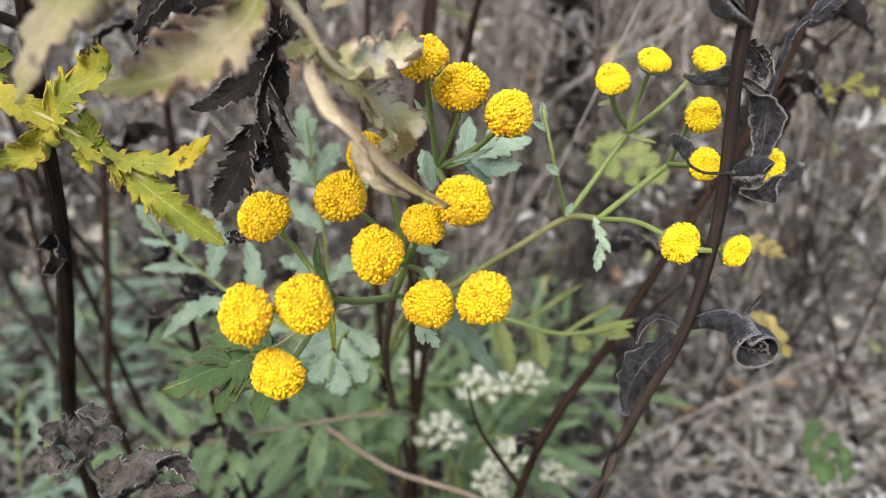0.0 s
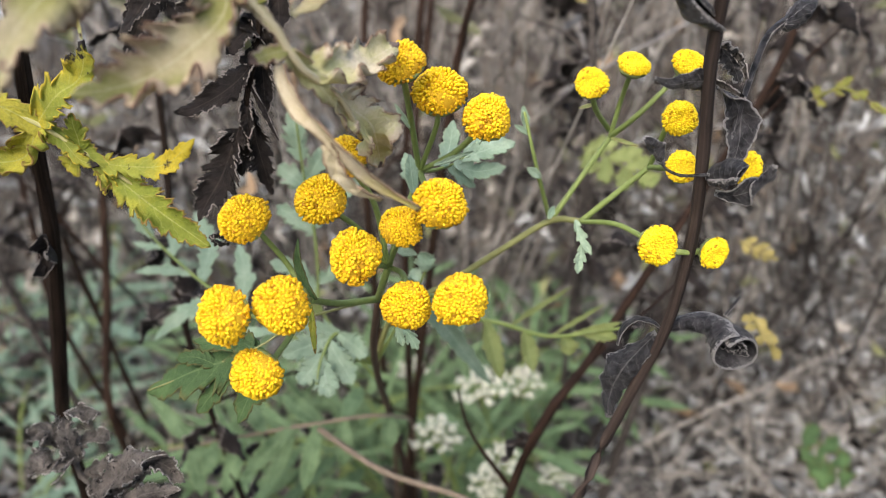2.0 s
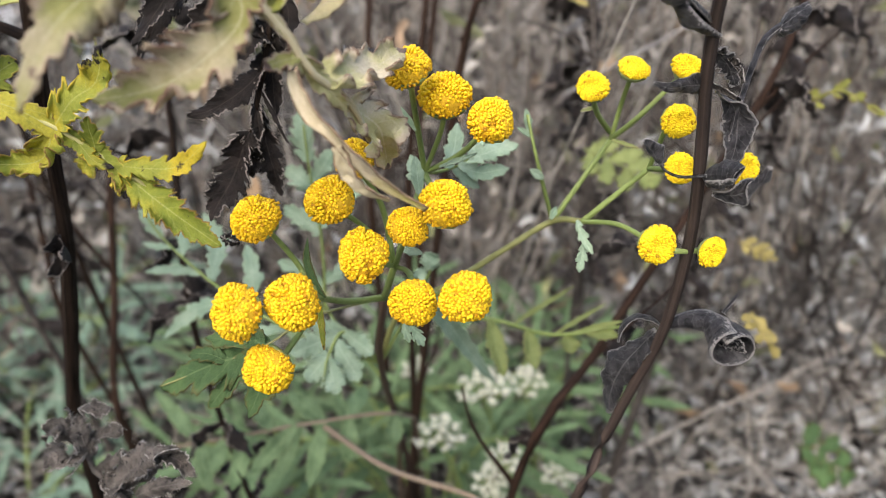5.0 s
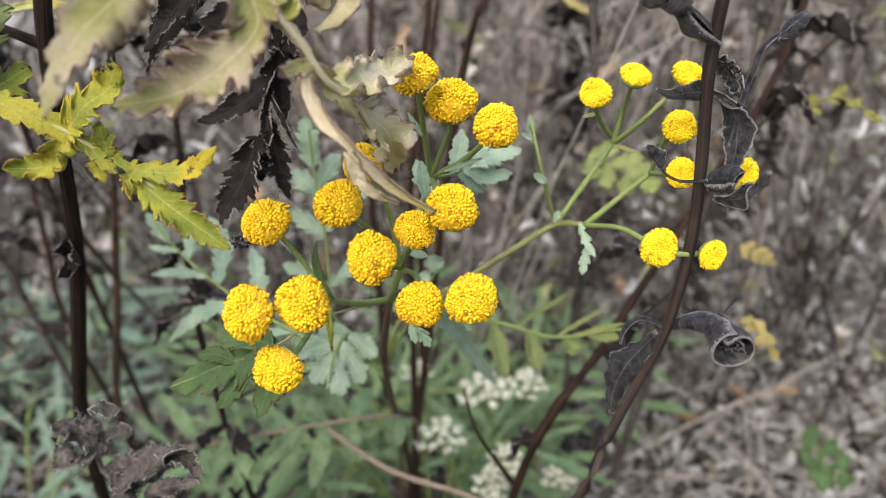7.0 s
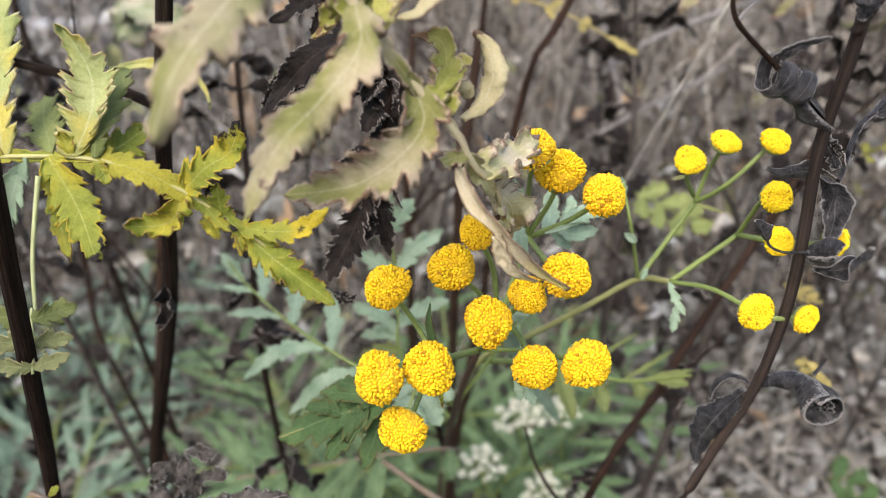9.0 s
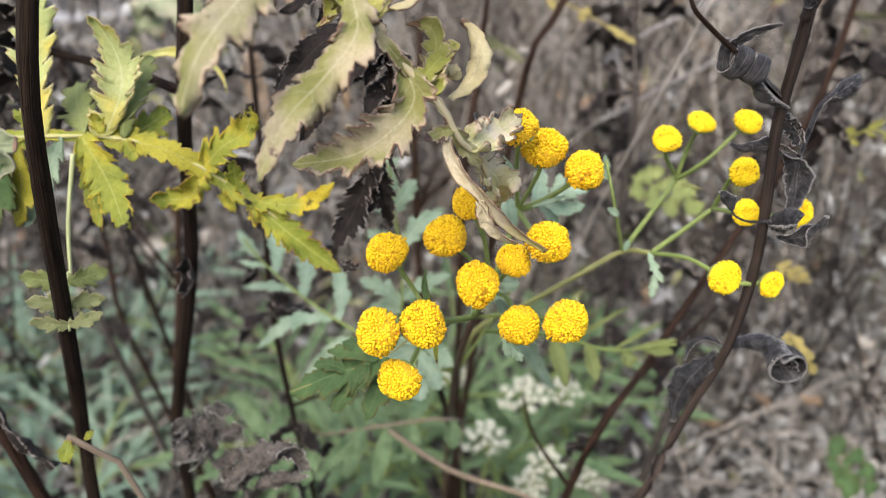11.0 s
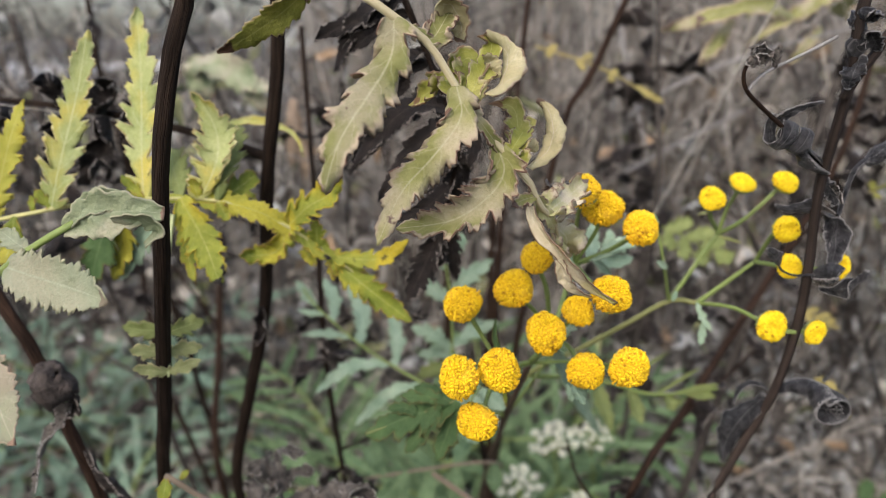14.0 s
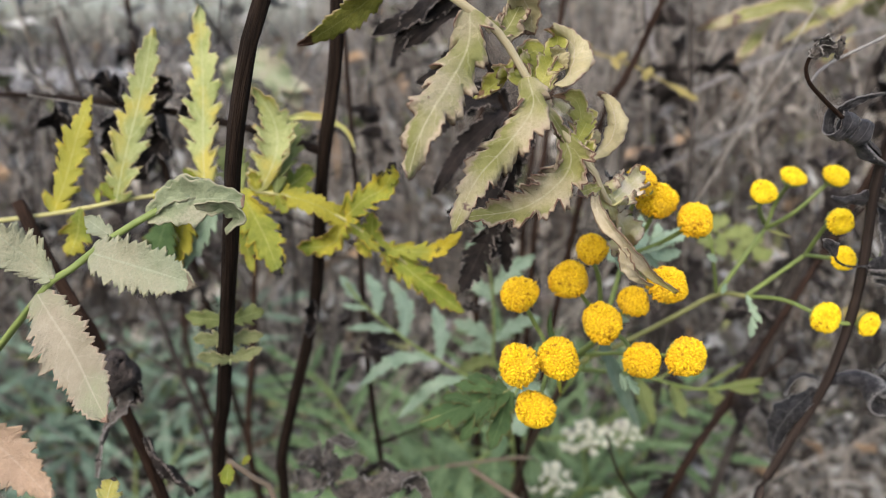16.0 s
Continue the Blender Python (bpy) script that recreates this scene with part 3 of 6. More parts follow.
HEADS = {
    "a": ((-0.0266, 0.0921, 0.3190), 0.0082, (-0.12, -0.8, 0.6), 0), "b": ((-0.0159, 0.0985, 0.3199), 0.0084, (-0.1, -0.75, 0.66), 0), "c": ((-0.0096, 0.0904, 0.3134), 0.0085, (0.0, -0.75, 0.66), 0),
    "d": ((-0.0028, 0.0945, 0.3166), 0.0068, (0.05, -0.7, 0.7), 0), "e": ((0.0033, 0.0926, 0.3210), 0.0084, (0.25, -0.72, 0.65), 0), "f": ((0.0031, 0.1061, 0.3353), 0.0089, (0.05, -0.6, 0.8), 0),
    "g": ((0.0106, 0.1031, 0.3318), 0.0085, (0.3, -0.65, 0.75), 0), "h": ((-0.0023, 0.0997, 0.3407), 0.0075, (-0.1, -0.5, 0.85), 0), "i": ((-0.0268, 0.0797, 0.3090), 0.0083, (-0.35, -0.85, 0.35), 0),
    "j": ((-0.0191, 0.0818, 0.3094), 0.0085, (-0.1, -0.85, 0.45), 0), "k": ((-0.0234, 0.0800, 0.2991), 0.0081, (-0.3, -0.85, 0.1), 0), "l": ((-0.0017, 0.0874, 0.3066), 0.0078, (0.1, -0.8, 0.45), 0),
}
HEADS.update({
    "m": ((0.0065, 0.0858, 0.3083), 0.0085, (0.2, -0.85, 0.4), 0), "n": ((-0.0113, 0.0985, 0.3268), 0.0068, (0, -0.7, 0.7), 0),
    "ra": ((0.0294, 0.1176, 0.3347), 0.0061, (-0.1, -0.8, 0.55), 1), "rb": ((0.0377, 0.1231, 0.3370), 0.0061, (0.1, -0.55, 0.85), 1), "r3": ((0.0479, 0.1245, 0.3369), 0.0062, (0.15, -0.75, 0.65), 1),
    "r4": ((0.0422, 0.1076, 0.3304), 0.0064, (0.2, -0.85, 0.3), 1), "r5": ((0.0423, 0.104, 0.3232), 0.0058, (0.1, -0.8, 0.3), 1),
    "r6": ((0.0541, 0.1075, 0.322), 0.006, (0.3, -0.8, 0.3), 1), "rc": ((0.0387, 0.0999, 0.3112), 0.0069, (0.1, -0.9, 0.2), 1), "rd": ((0.0485, 0.1018, 0.3090), 0.0056, (0.35, -0.85, 0.1), 1),
})
back = Vector((0.0, 0.92, -0.39))
foot = {}
for k, (key, (at, size, axis, young)) in enumerate(HEADS.items()):
    foot[key] = head(Vector(at) + back * size * 0.18, size, axis, young, k)


def stalk(points, r0, r1, material=None, n=16):
    mb = Mb()
    tube(mb, points, r0, r1, n, 8, 0.07, 0.02, len(bpy.data.objects))
    return linked("stalk", mb, material or M_STALK, tansy, "", BASE)


top_fork = (-0.0013, 0.1172, 0.3191)
mid_node = (-0.0071, 0.1100, 0.3030)
low_node = (-0.0109, 0.1202, 0.2914)
joint = (-0.0102, 0.1392, 0.2777)
mb = Mb()
tube(mb, [BASE, (-0.030, 0.265, 0.09), (-0.0247, 0.2313, 0.1703), (-0.0164, 0.1445, 0.2606), low_node], 0.0013, 0.0008, 40, 10, 0.08, 0.03)
linked("main_stem", mb, M_OLDSTALK, tansy, "dark reddish lower stem", BASE)
stalk([low_node, mid_node, top_fork], 0.0008, 0.0006, n=20)
fork1 = (0.0243, 0.1280, 0.3053)
fork2 = (0.0295, 0.1220, 0.3073)
fork3 = (0.0362, 0.1327, 0.3215)
fork4 = (0.0412, 0.1202, 0.3186)
stalk([(-0.0164, 0.1445, 0.2606), joint, (0.0034, 0.1343, 0.2886), (0.0141, 0.1298, 0.2979), fork1, fork2], 0.00078, 0.00068, M_OLIVESTALK, n=30)
lfork = (-0.0190, 0.0974, 0.3026)
stalk([low_node, (-0.0160, 0.1098, 0.2957), lfork], 0.0007, 0.0006)
for key, *way in (("a", lfork, (-0.0227, 0.0996, 0.3084)), ("i", lfork, (-0.0258, 0.0957, 0.3019)), ("j", lfork), ("k", lfork, (-0.0211, 0.0925, 0.2989)),
                  ("b", mid_node, (-0.0107, 0.1067, 0.3110)), ("n", mid_node, (-0.0084, 0.1067, 0.3162)), ("c", mid_node), ("d", mid_node),
                  ("l", mid_node, (-0.0036, 0.1032, 0.3045)), ("m", low_node, (-0.0005, 0.1092, 0.2976)), ("e", top_fork), ("f", top_fork, (0.0022, 0.1111, 0.3283)), ("g", top_fork, (0.0052, 0.1126, 0.3236)),
                  ("h", top_fork, (-0.0020, 0.1099, 0.3310)), ("ra", (0.0359, 0.1332, 0.3229), (0.0319, 0.1265, 0.3281)), ("rb", fork3, (0.0374, 0.1313, 0.3287)), ("r3", fork3, (0.0402, 0.1266, 0.3274)),
                  ("r4", fork4, (0.0416, 0.1136, 0.3271)), ("r5", fork4, (0.0413, 0.1101, 0.3213)), ("r6", fork4, (0.0488, 0.1110, 0.3202)), ("rc", fork2, (0.0343, 0.1118, 0.3104)),
                  ("rd", (0.0389, 0.1020, 0.3099), (0.0428, 0.1009, 0.3095))):
    stalk([*way, foot[key]], 0.00052, 0.00048)
stalk([fork1, fork3], 0.00062, 0.0005)
stalk([fork2, fork4], 0.00064, 0.00052)
stalk([fork1, (0.0204, 0.1222, 0.3190), (0.0182, 0.1239, 0.3285)], 0.00045, 0.0003)


def bract(points, hw, material=None, **own):
    mb = Mb()
    blade(mb, points[0], points[-1], hw, via=points[1:-1], seed=len(bpy.data.objects), **{"teeth": 3, "cut": 0.1, "fold": 0.4, **own})
    linked("small_leaf", mb, material or M_FRESH, tansy, "", BASE, 0.0002)


bract([(-0.0173, 0.0957, 0.3035), (-0.0197, 0.0975, 0.3135)], 0.0008, M_DEEP, sway=-0.12)
bract([(-0.0022, 0.1110, 0.3284), (-0.0047, 0.1114, 0.3325)], 0.0005)
bract([(0.0016, 0.1126, 0.3214), (0.0086, 0.1118, 0.3241)], 0.0005)
bract([(0.0193, 0.1232, 0.3242), (0.0164, 0.1238, 0.3260)], 0.0006)
bract([(0.0187, 0.1236, 0.3252), (0.0179, 0.1243, 0.3295)], 0.0008)
bract([(0.0214, 0.1212, 0.3165), (0.0187, 0.1208, 0.3185)], 0.0009)
bract([(0.0230, 0.1202, 0.3085), (0.0241, 0.1212, 0.3108)], 0.0007)
bract([(0.0361, 0.1316, 0.3216), (0.0412, 0.1292, 0.3204)], 0.0004, M_LIME)
bract([(0.0315, 0.1259, 0.3293), (0.0285, 0.1255, 0.3287)], 0.0004, M_LIME)
bract([(0.0275, 0.1165, 0.3096), (0.0302, 0.1123, 0.3043)], 0.0012, cut=0.9, sway=0.05)
bract([(0.0288, 0.1140, 0.3061), (0.0276, 0.1109, 0.3012)], 0.0013, cut=0.9)
bract([(-0.0185, 0.0962, 0.3022), (-0.0175, 0.0923, 0.2953)], 0.0006, M_YELLOW)
bract([(-0.0032, 0.0963, 0.2983), (-0.0007, 0.0941, 0.2951)], 0.0013, cut=1.0)
bract([(-0.0044, 0.0965, 0.2988), (-0.0033, 0.0951, 0.2952)], 0.0010, cut=1.0)
bract([(-0.0021, 0.1125, 0.3163), (-0.0032, 0.1190, 0.3218)], 0.0014)
bract([(-0.0051, 0.1076, 0.3074), (-0.0014, 0.1056, 0.3074)], 0.0009)
bract([(-0.0051, 0.1220, 0.2952), (0.0024, 0.1380, 0.2745), (0.0130, 0.1514, 0.2505)], 0.0026, cut=0.35, teeth=6, narrow=0.35)

# leaves of the tansy behind and below its heads
leaf("leaf", tansy, BASE, M_FRESH, M_STALK, [(-0.0164, 0.1445, 0.2606), (-0.0286, 0.1410, 0.2674), (-0.0405, 0.1430, 0.2721), (-0.0529, 0.1480, 0.2768), (-0.0644, 0.1550, 0.2811), (-0.0763, 0.1620, 0.2883), (-0.0821, 0.1660, 0.2936)], 0.0006,
     [
      ((-0.0396, 0.1430, 0.2725), (-0.0642, 0.1510, 0.2522), 0.0026, dict(via=[(-0.0513, 0.1470, 0.2669)])),
      ((-0.0520, 0.1480, 0.2765), (-0.0763, 0.1504, 0.2640), 0.0027, dict(via=[(-0.0639, 0.1500, 0.2737)])),
      ((-0.0644, 0.1550, 0.2814), (-0.0809, 0.1570, 0.2811), 0.0017, dict(via=[(-0.0727, 0.1560, 0.2820)], teeth=4)),
      ((-0.0741, 0.1600, 0.2866), (-0.0838, 0.1640, 0.2868), 0.0013, dict(via=[(-0.0795, 0.1630, 0.2861)], teeth=3)),
      ((-0.0763, 0.1620, 0.2883), (-0.0840, 0.1665, 0.2958), 0.0022, dict(via=[(-0.0802, 0.1650, 0.2911)], teeth=4)),
      ((-0.0493, 0.1470, 0.2755), (-0.0524, 0.1580, 0.2887), 0.0028, dict(via=[(-0.0496, 0.1520, 0.2823)], teeth=5)),
      ((-0.0607, 0.1540, 0.2792), (-0.0684, 0.1720, 0.2925), 0.0032, dict(via=[(-0.0622, 0.1630, 0.2861)], teeth=6)),
      ((-0.0705, 0.1580, 0.2855), (-0.0764, 0.1720, 0.2947), 0.0027, dict(via=[(-0.0716, 0.1650, 0.2898)], teeth=5)),
      ],
     "grey-green feathery leaf", (0.1, -0.75, 0.65), seed=3, cut=0.6, lobe=0.3, fold=0.12, narrow=0.35, teeth=6)
leaf("leaf", tansy, BASE, M_DEEP, M_OLIVESTALK, [low_node, (-0.0222, 0.1040, 0.2954), (-0.0282, 0.0985, 0.2934), (-0.0353, 0.0980, 0.2903), (-0.0417, 0.0970, 0.2881), (-0.0489, 0.0960, 0.2855)], 0.0003,
     [
      ((-0.0282, 0.0985, 0.2934), (-0.0493, 0.0960, 0.2852), 0.0050, dict(via=[(-0.0353, 0.0980, 0.2903), (-0.0417, 0.0970, 0.2881)], teeth=5, narrow=0.85, cut=0.7, lobe=0.4, fold=-0.05)),
      ((-0.0282, 0.0985, 0.2931), (-0.0329, 0.0940, 0.2801), 0.0030, dict(via=[(-0.0301, 0.0970, 0.2874)], teeth=4)),
      ((-0.0320, 0.0980, 0.2919), (-0.0397, 0.0940, 0.2821), 0.0028, dict(via=[(-0.0352, 0.0960, 0.2879)], teeth=4)),
      ((-0.0301, 0.0985, 0.2928), (-0.0385, 0.1020, 0.2942), 0.0024, dict(via=[(-0.0340, 0.1000, 0.2942)], teeth=4)),
      ((-0.0366, 0.0980, 0.2899), (-0.0442, 0.0990, 0.2901), 0.0018, dict(via=[(-0.0402, 0.0980, 0.2911)], teeth=3)),
      ((-0.0306, 0.0975, 0.2924), (-0.0415, 0.1010, 0.2926), 0.0022, dict(via=[(-0.0349, 0.0990, 0.2934)], teeth=4)),
      ],
     "deep green toothed leaf", (0.0, -0.55, 0.83), seed=5, cut=0.55, fold=0.08, narrow=0.8, lobe=0.4, teeth=6)
leaf("leaf", tansy, BASE, M_FRESH, M_STALK, [(-0.0164, 0.1445, 0.2606), (-0.0241, 0.1407, 0.2717), (-0.0272, 0.1342, 0.2693), (-0.0281, 0.1299, 0.2643)], 0.0006,
     [((-0.0251, 0.1384, 0.2715), (-0.0365, 0.1338, 0.2696), 0.0036), ((-0.0265, 0.1345, 0.2699), (-0.0321, 0.1298, 0.2644), 0.0034), ((-0.0272, 0.1339, 0.2687), (-0.0248, 0.1289, 0.2615), 0.0036), ((-0.0241, 0.1407, 0.2717), (-0.0168, 0.1363, 0.2680), 0.0034),
      ((-0.0258, 0.1381, 0.2708), (-0.0199, 0.1319, 0.2630), 0.0034), ((-0.0229, 0.1419, 0.2718), (-0.0321, 0.1401, 0.2736), 0.0030)], "grey-green feathery leaf", (0.0, -0.9, 0.4), seed=7, cut=0.5, lobe=0.35)
leaf("leaf", tansy, BASE, M_WEEDY, M_STALK, [joint, (0.0127, 0.1592, 0.2654), (0.0277, 0.1482, 0.2669), (0.0437, 0.1409, 0.2732)], 0.0008,
     [((0.0175, 0.1563, 0.2653), (0.0350, 0.1617, 0.2743), 0.0008), ((0.0277, 0.1483, 0.2671), (0.0423, 0.1526, 0.2738), 0.0007), ((0.0336, 0.1461, 0.2686), (0.0442, 0.1414, 0.2744), 0.0011),
      ((0.0127, 0.1592, 0.2654), (0.0156, 0.1466, 0.2551), 0.0028), ((0.0220, 0.1527, 0.2658), (0.0235, 0.1433, 0.2593), 0.0026), ((0.0322, 0.1468, 0.2682), (0.0325, 0.1435, 0.2641), 0.0026), ((0.0366, 0.1455, 0.2694), (0.0429, 0.1401, 0.2709), 0.0024)],
     "narrow green leaf with upturned leaflets", (0.2, -0.6, 0.75), seed=9, cut=0.25, fold=0.4)
leaf("leaf", tansy, BASE, M_FRESH, M_STALK, [top_fork, (0.0013, 0.1190, 0.3188), (0.0047, 0.1230, 0.3188), (0.0076, 0.1270, 0.3196)], 0.0004,
     [
      ((0.0025, 0.1210, 0.3186), (0.0047, 0.1310, 0.3254), 0.0022, dict(via=[(0.0040, 0.1260, 0.3213)], teeth=4)),
      ((0.0061, 0.1250, 0.3193), (0.0172, 0.1320, 0.3209), 0.0024, dict(via=[(0.0106, 0.1280, 0.3200)], teeth=5)),
      ((0.0045, 0.1230, 0.3183), (0.0151, 0.1300, 0.3162), 0.0022, dict(via=[(0.0094, 0.1260, 0.3165)], teeth=5)),
      ((0.0036, 0.1220, 0.3181), (0.0091, 0.1260, 0.3133), 0.0014, dict(via=[(0.0066, 0.1240, 0.3155)], teeth=3)),
      ((0.0069, 0.1260, 0.3194), (0.0092, 0.1320, 0.3233), 0.0016, dict(via=[(0.0087, 0.1290, 0.3209)], teeth=3)),
      ((-0.0016, 0.1170, 0.3166), (-0.0044, 0.1240, 0.3207), 0.0016, dict(via=[(-0.0034, 0.1200, 0.3181)], teeth=3)),
      ],
     "grey-green leaf under the heads", (0.0, -0.8, 0.6), seed=11, cut=0.5, lobe=0.3, narrow=0.4)
leaf("leaf", tansy, BASE, M_FRESH, M_STALK, [(-0.0180, 0.1600, 0.2450), (-0.0323, 0.1600, 0.2668), (-0.0332, 0.1620, 0.2780), (-0.0337, 0.1640, 0.2909), (-0.0355, 0.1660, 0.3055), (-0.0362, 0.1670, 0.3182)], 0.0006,
     [
      ((-0.0332, 0.1610, 0.2744), (-0.0467, 0.1640, 0.2809), 0.0030, dict(via=[(-0.0387, 0.1620, 0.2789)], teeth=5)),
      ((-0.0336, 0.1620, 0.2763), (-0.0186, 0.1640, 0.2828), 0.0030, dict(via=[(-0.0259, 0.1630, 0.2806)], teeth=5)),
      ((-0.0336, 0.1640, 0.2890), (-0.0436, 0.1660, 0.2963), 0.0032, dict(via=[(-0.0377, 0.1650, 0.2924)], teeth=5)),
      ((-0.0337, 0.1640, 0.2909), (-0.0203, 0.1660, 0.3033), 0.0034, dict(via=[(-0.0278, 0.1650, 0.2983)], teeth=5)),
      ((-0.0348, 0.1650, 0.3002), (-0.0420, 0.1670, 0.3071), 0.0034, dict(via=[(-0.0377, 0.1660, 0.3036)], teeth=4)),
      ((-0.0352, 0.1660, 0.3027), (-0.0287, 0.1680, 0.3115), 0.0034, dict(via=[(-0.0314, 0.1670, 0.3080)], teeth=4)),
      ((-0.0359, 0.1660, 0.3093), (-0.0373, 0.1680, 0.3216), 0.0036, dict(via=[(-0.0366, 0.1670, 0.3136)], teeth=5)),
      ((-0.0326, 0.1600, 0.2688), (-0.0448, 0.1590, 0.2660), 0.0030, dict(via=[(-0.0368, 0.1600, 0.2687)], teeth=5, material=M_WEEDY)),
      ((-0.0330, 0.1610, 0.2714), (-0.0443, 0.1620, 0.2721), 0.0024, dict(via=[(-0.0378, 0.1620, 0.2728)], teeth=4)),
      ],
     "grey-green feathery leaf", (0.0, -0.9, 0.4), seed=13, cut=0.7, lobe=0.4, narrow=0.5)
leaf("leaf", tansy, BASE, M_FRESH, M_STALK, [(-0.0164, 0.1445, 0.2606), (-0.0029, 0.1329, 0.2898), (-0.0021, 0.1328, 0.2946)], 0.0005,
     [((-0.0024, 0.1327, 0.2919), (-0.0017, 0.1316, 0.2971), 0.0024), ((-0.0029, 0.1327, 0.2892), (-0.0054, 0.1335, 0.2916), 0.002)], "small green leaf", (0.0, -0.8, 0.6), seed=17, cut=0.5)

# ---- blackened stalk that carries the bleached leaf ----
L1 = (-0.128, 0.097, 0.0)
stalk_1 = thing("dead_tansy_stalk", L1, "blackened upright tansy stalk with a bleached drooping leaf", "dead plant", "old tansy stalks")
ls1 = [L1, (-0.118, 0.112, 0.15), (-0.1047, 0.1058, 0.26), (-0.0962, 0.0968, 0.2876), (-0.0885, 0.0882, 0.3136), (-0.0822, 0.0812, 0.3346), (-0.0780, 0.0783, 0.3534), (-0.0725, 0.0773, 0.3719), (-0.0686, 0.0770, 0.3827), (-0.058, 0.070, 0.435)]
mb = Mb()
tube(mb, ls1, 0.0018, 0.00135, 60, 12, 0.07, 0.035, 4)
linked("stem", mb, M_BLACK, stalk_1, "", L1)
leaf("leaf", stalk_1, L1, M_PALE, M_BEIGERIB,
     [(-0.0585, 0.070, 0.425), (-0.0545, 0.067, 0.4), (-0.0435, 0.0669, 0.3814), (-0.0356, 0.0685, 0.3745), (-0.0303, 0.0717, 0.3701), (-0.0252, 0.0727, 0.3620), (-0.0193, 0.0762, 0.3535), (-0.0147, 0.0775, 0.3478), (-0.0123, 0.0790, 0.3429), (-0.0090, 0.0860, 0.3378), (-0.0075, 0.0920, 0.3312)],
     0.0009,
     [
      ((-0.0350, 0.0690, 0.3727), (-0.0430, 0.0515, 0.3519), 0.0043, dict(via=[(-0.0352, 0.0660, 0.3690), (-0.0378, 0.0600, 0.3636), (-0.0410, 0.0550, 0.3578)], teeth=7, cut=0.7, narrow=0.75, curl=-0.5)),
      ((-0.0249, 0.0720, 0.3632), (-0.0376, 0.0600, 0.3417), 0.0037, dict(via=[(-0.0254, 0.0690, 0.3592), (-0.0293, 0.0650, 0.3543), (-0.0339, 0.0625, 0.3493)], teeth=8, narrow=0.75, curl=-0.5)),
      ((-0.0190, 0.0775, 0.3544), (-0.0365, 0.0710, 0.3412), 0.0040, dict(via=[(-0.0186, 0.0745, 0.3498), (-0.0214, 0.0720, 0.3459), (-0.0271, 0.0705, 0.3426)], teeth=8, narrow=0.85, cut=0.75, curl=0.5, fold=0.3)),
      ((-0.0249, 0.0730, 0.3627), (-0.0360, 0.0900, 0.3592), 0.0030, dict(via=[(-0.0288, 0.0820, 0.3634)], teeth=6, narrow=0.6, curl=0.4, material=M_HALFDEAD)),
      ((-0.0209, 0.0845, 0.3679), (-0.0283, 0.0810, 0.3645), 0.0034, dict(via=[(-0.0243, 0.0830, 0.3674)], teeth=5, narrow=0.8, cut=0.7, curl=0.3, material=M_HALFDEAD)),
      ((-0.0193, 0.0820, 0.3669), (-0.0230, 0.0830, 0.3709), 0.0024, dict(via=[(-0.0207, 0.0840, 0.3691)], teeth=3, narrow=0.8, material=M_HALFDEAD)),
      ((-0.0124, 0.0885, 0.3565), (-0.0211, 0.0884, 0.3594), 0.0024, dict(via=[(-0.0165, 0.0880, 0.3578)], teeth=5, narrow=0.7, cut=0.7, curl=0.3, material=M_HALFDEAD)),
      ((-0.0123, 0.0905, 0.3585), (-0.0141, 0.0885, 0.3537), 0.0018, dict(via=[(-0.0136, 0.0890, 0.3561)], teeth=3, narrow=0.8, material=M_HALFDEAD)),
      ((-0.0309, 0.0710, 0.3707), (-0.0269, 0.0770, 0.3756), 0.0026, dict(via=[(-0.0290, 0.0740, 0.3716)], teeth=4, narrow=0.8, curl=0.4)),
      ((-0.0321, 0.0705, 0.3718), (-0.0277, 0.0740, 0.3699), 0.0014, dict(via=[(-0.0298, 0.0730, 0.3704)], teeth=3, narrow=0.8)),
      ((-0.0207, 0.0765, 0.3569), (-0.0207, 0.0765, 0.3535), 0.0010, dict(via=[(-0.0209, 0.0760, 0.3558)], teeth=3)),
      ((-0.0106, 0.0810, 0.3413), (-0.0020, 0.0960, 0.3437), 0.0037, dict(via=[(-0.0076, 0.0880, 0.3415)], teeth=5, cut=0.8, narrow=0.75, curl=0.5, material=M_WAN)),
      ((-0.0087, 0.0870, 0.3367), (-0.0060, 0.1000, 0.3247), 0.0037, dict(via=[(-0.0062, 0.0940, 0.3322)], teeth=5, cut=0.8, narrow=0.8, curl=0.4, material=M_WAN)),
      ((-0.0140, 0.0780, 0.3457), (-0.0172, 0.0760, 0.3435), 0.0014, dict(via=[(-0.0154, 0.0770, 0.3444)], teeth=3, narrow=0.8)),
      ((-0.0253, 0.0715, 0.3631), (-0.0125, 0.0790, 0.3433), 0.0013, dict(via=[(-0.0218, 0.0735, 0.3572), (-0.0187, 0.0765, 0.3527), (-0.0147, 0.0775, 0.3478)], teeth=8, narrow=0.9, cut=0.6)),
      ((-0.0127, 0.0790, 0.3437), (-0.0091, 0.0850, 0.3368), 0.0016, dict(via=[(-0.0113, 0.0810, 0.3412)], teeth=4, narrow=0.9, cut=0.6, material=M_WAN)),
      ],
     "bleached yellow-beige drooping leaf with brown rims", VIEW, 0.00025, 5, cut=0.6, fold=0.12, wave=0.22, narrow=0.5, lobe=0.35)
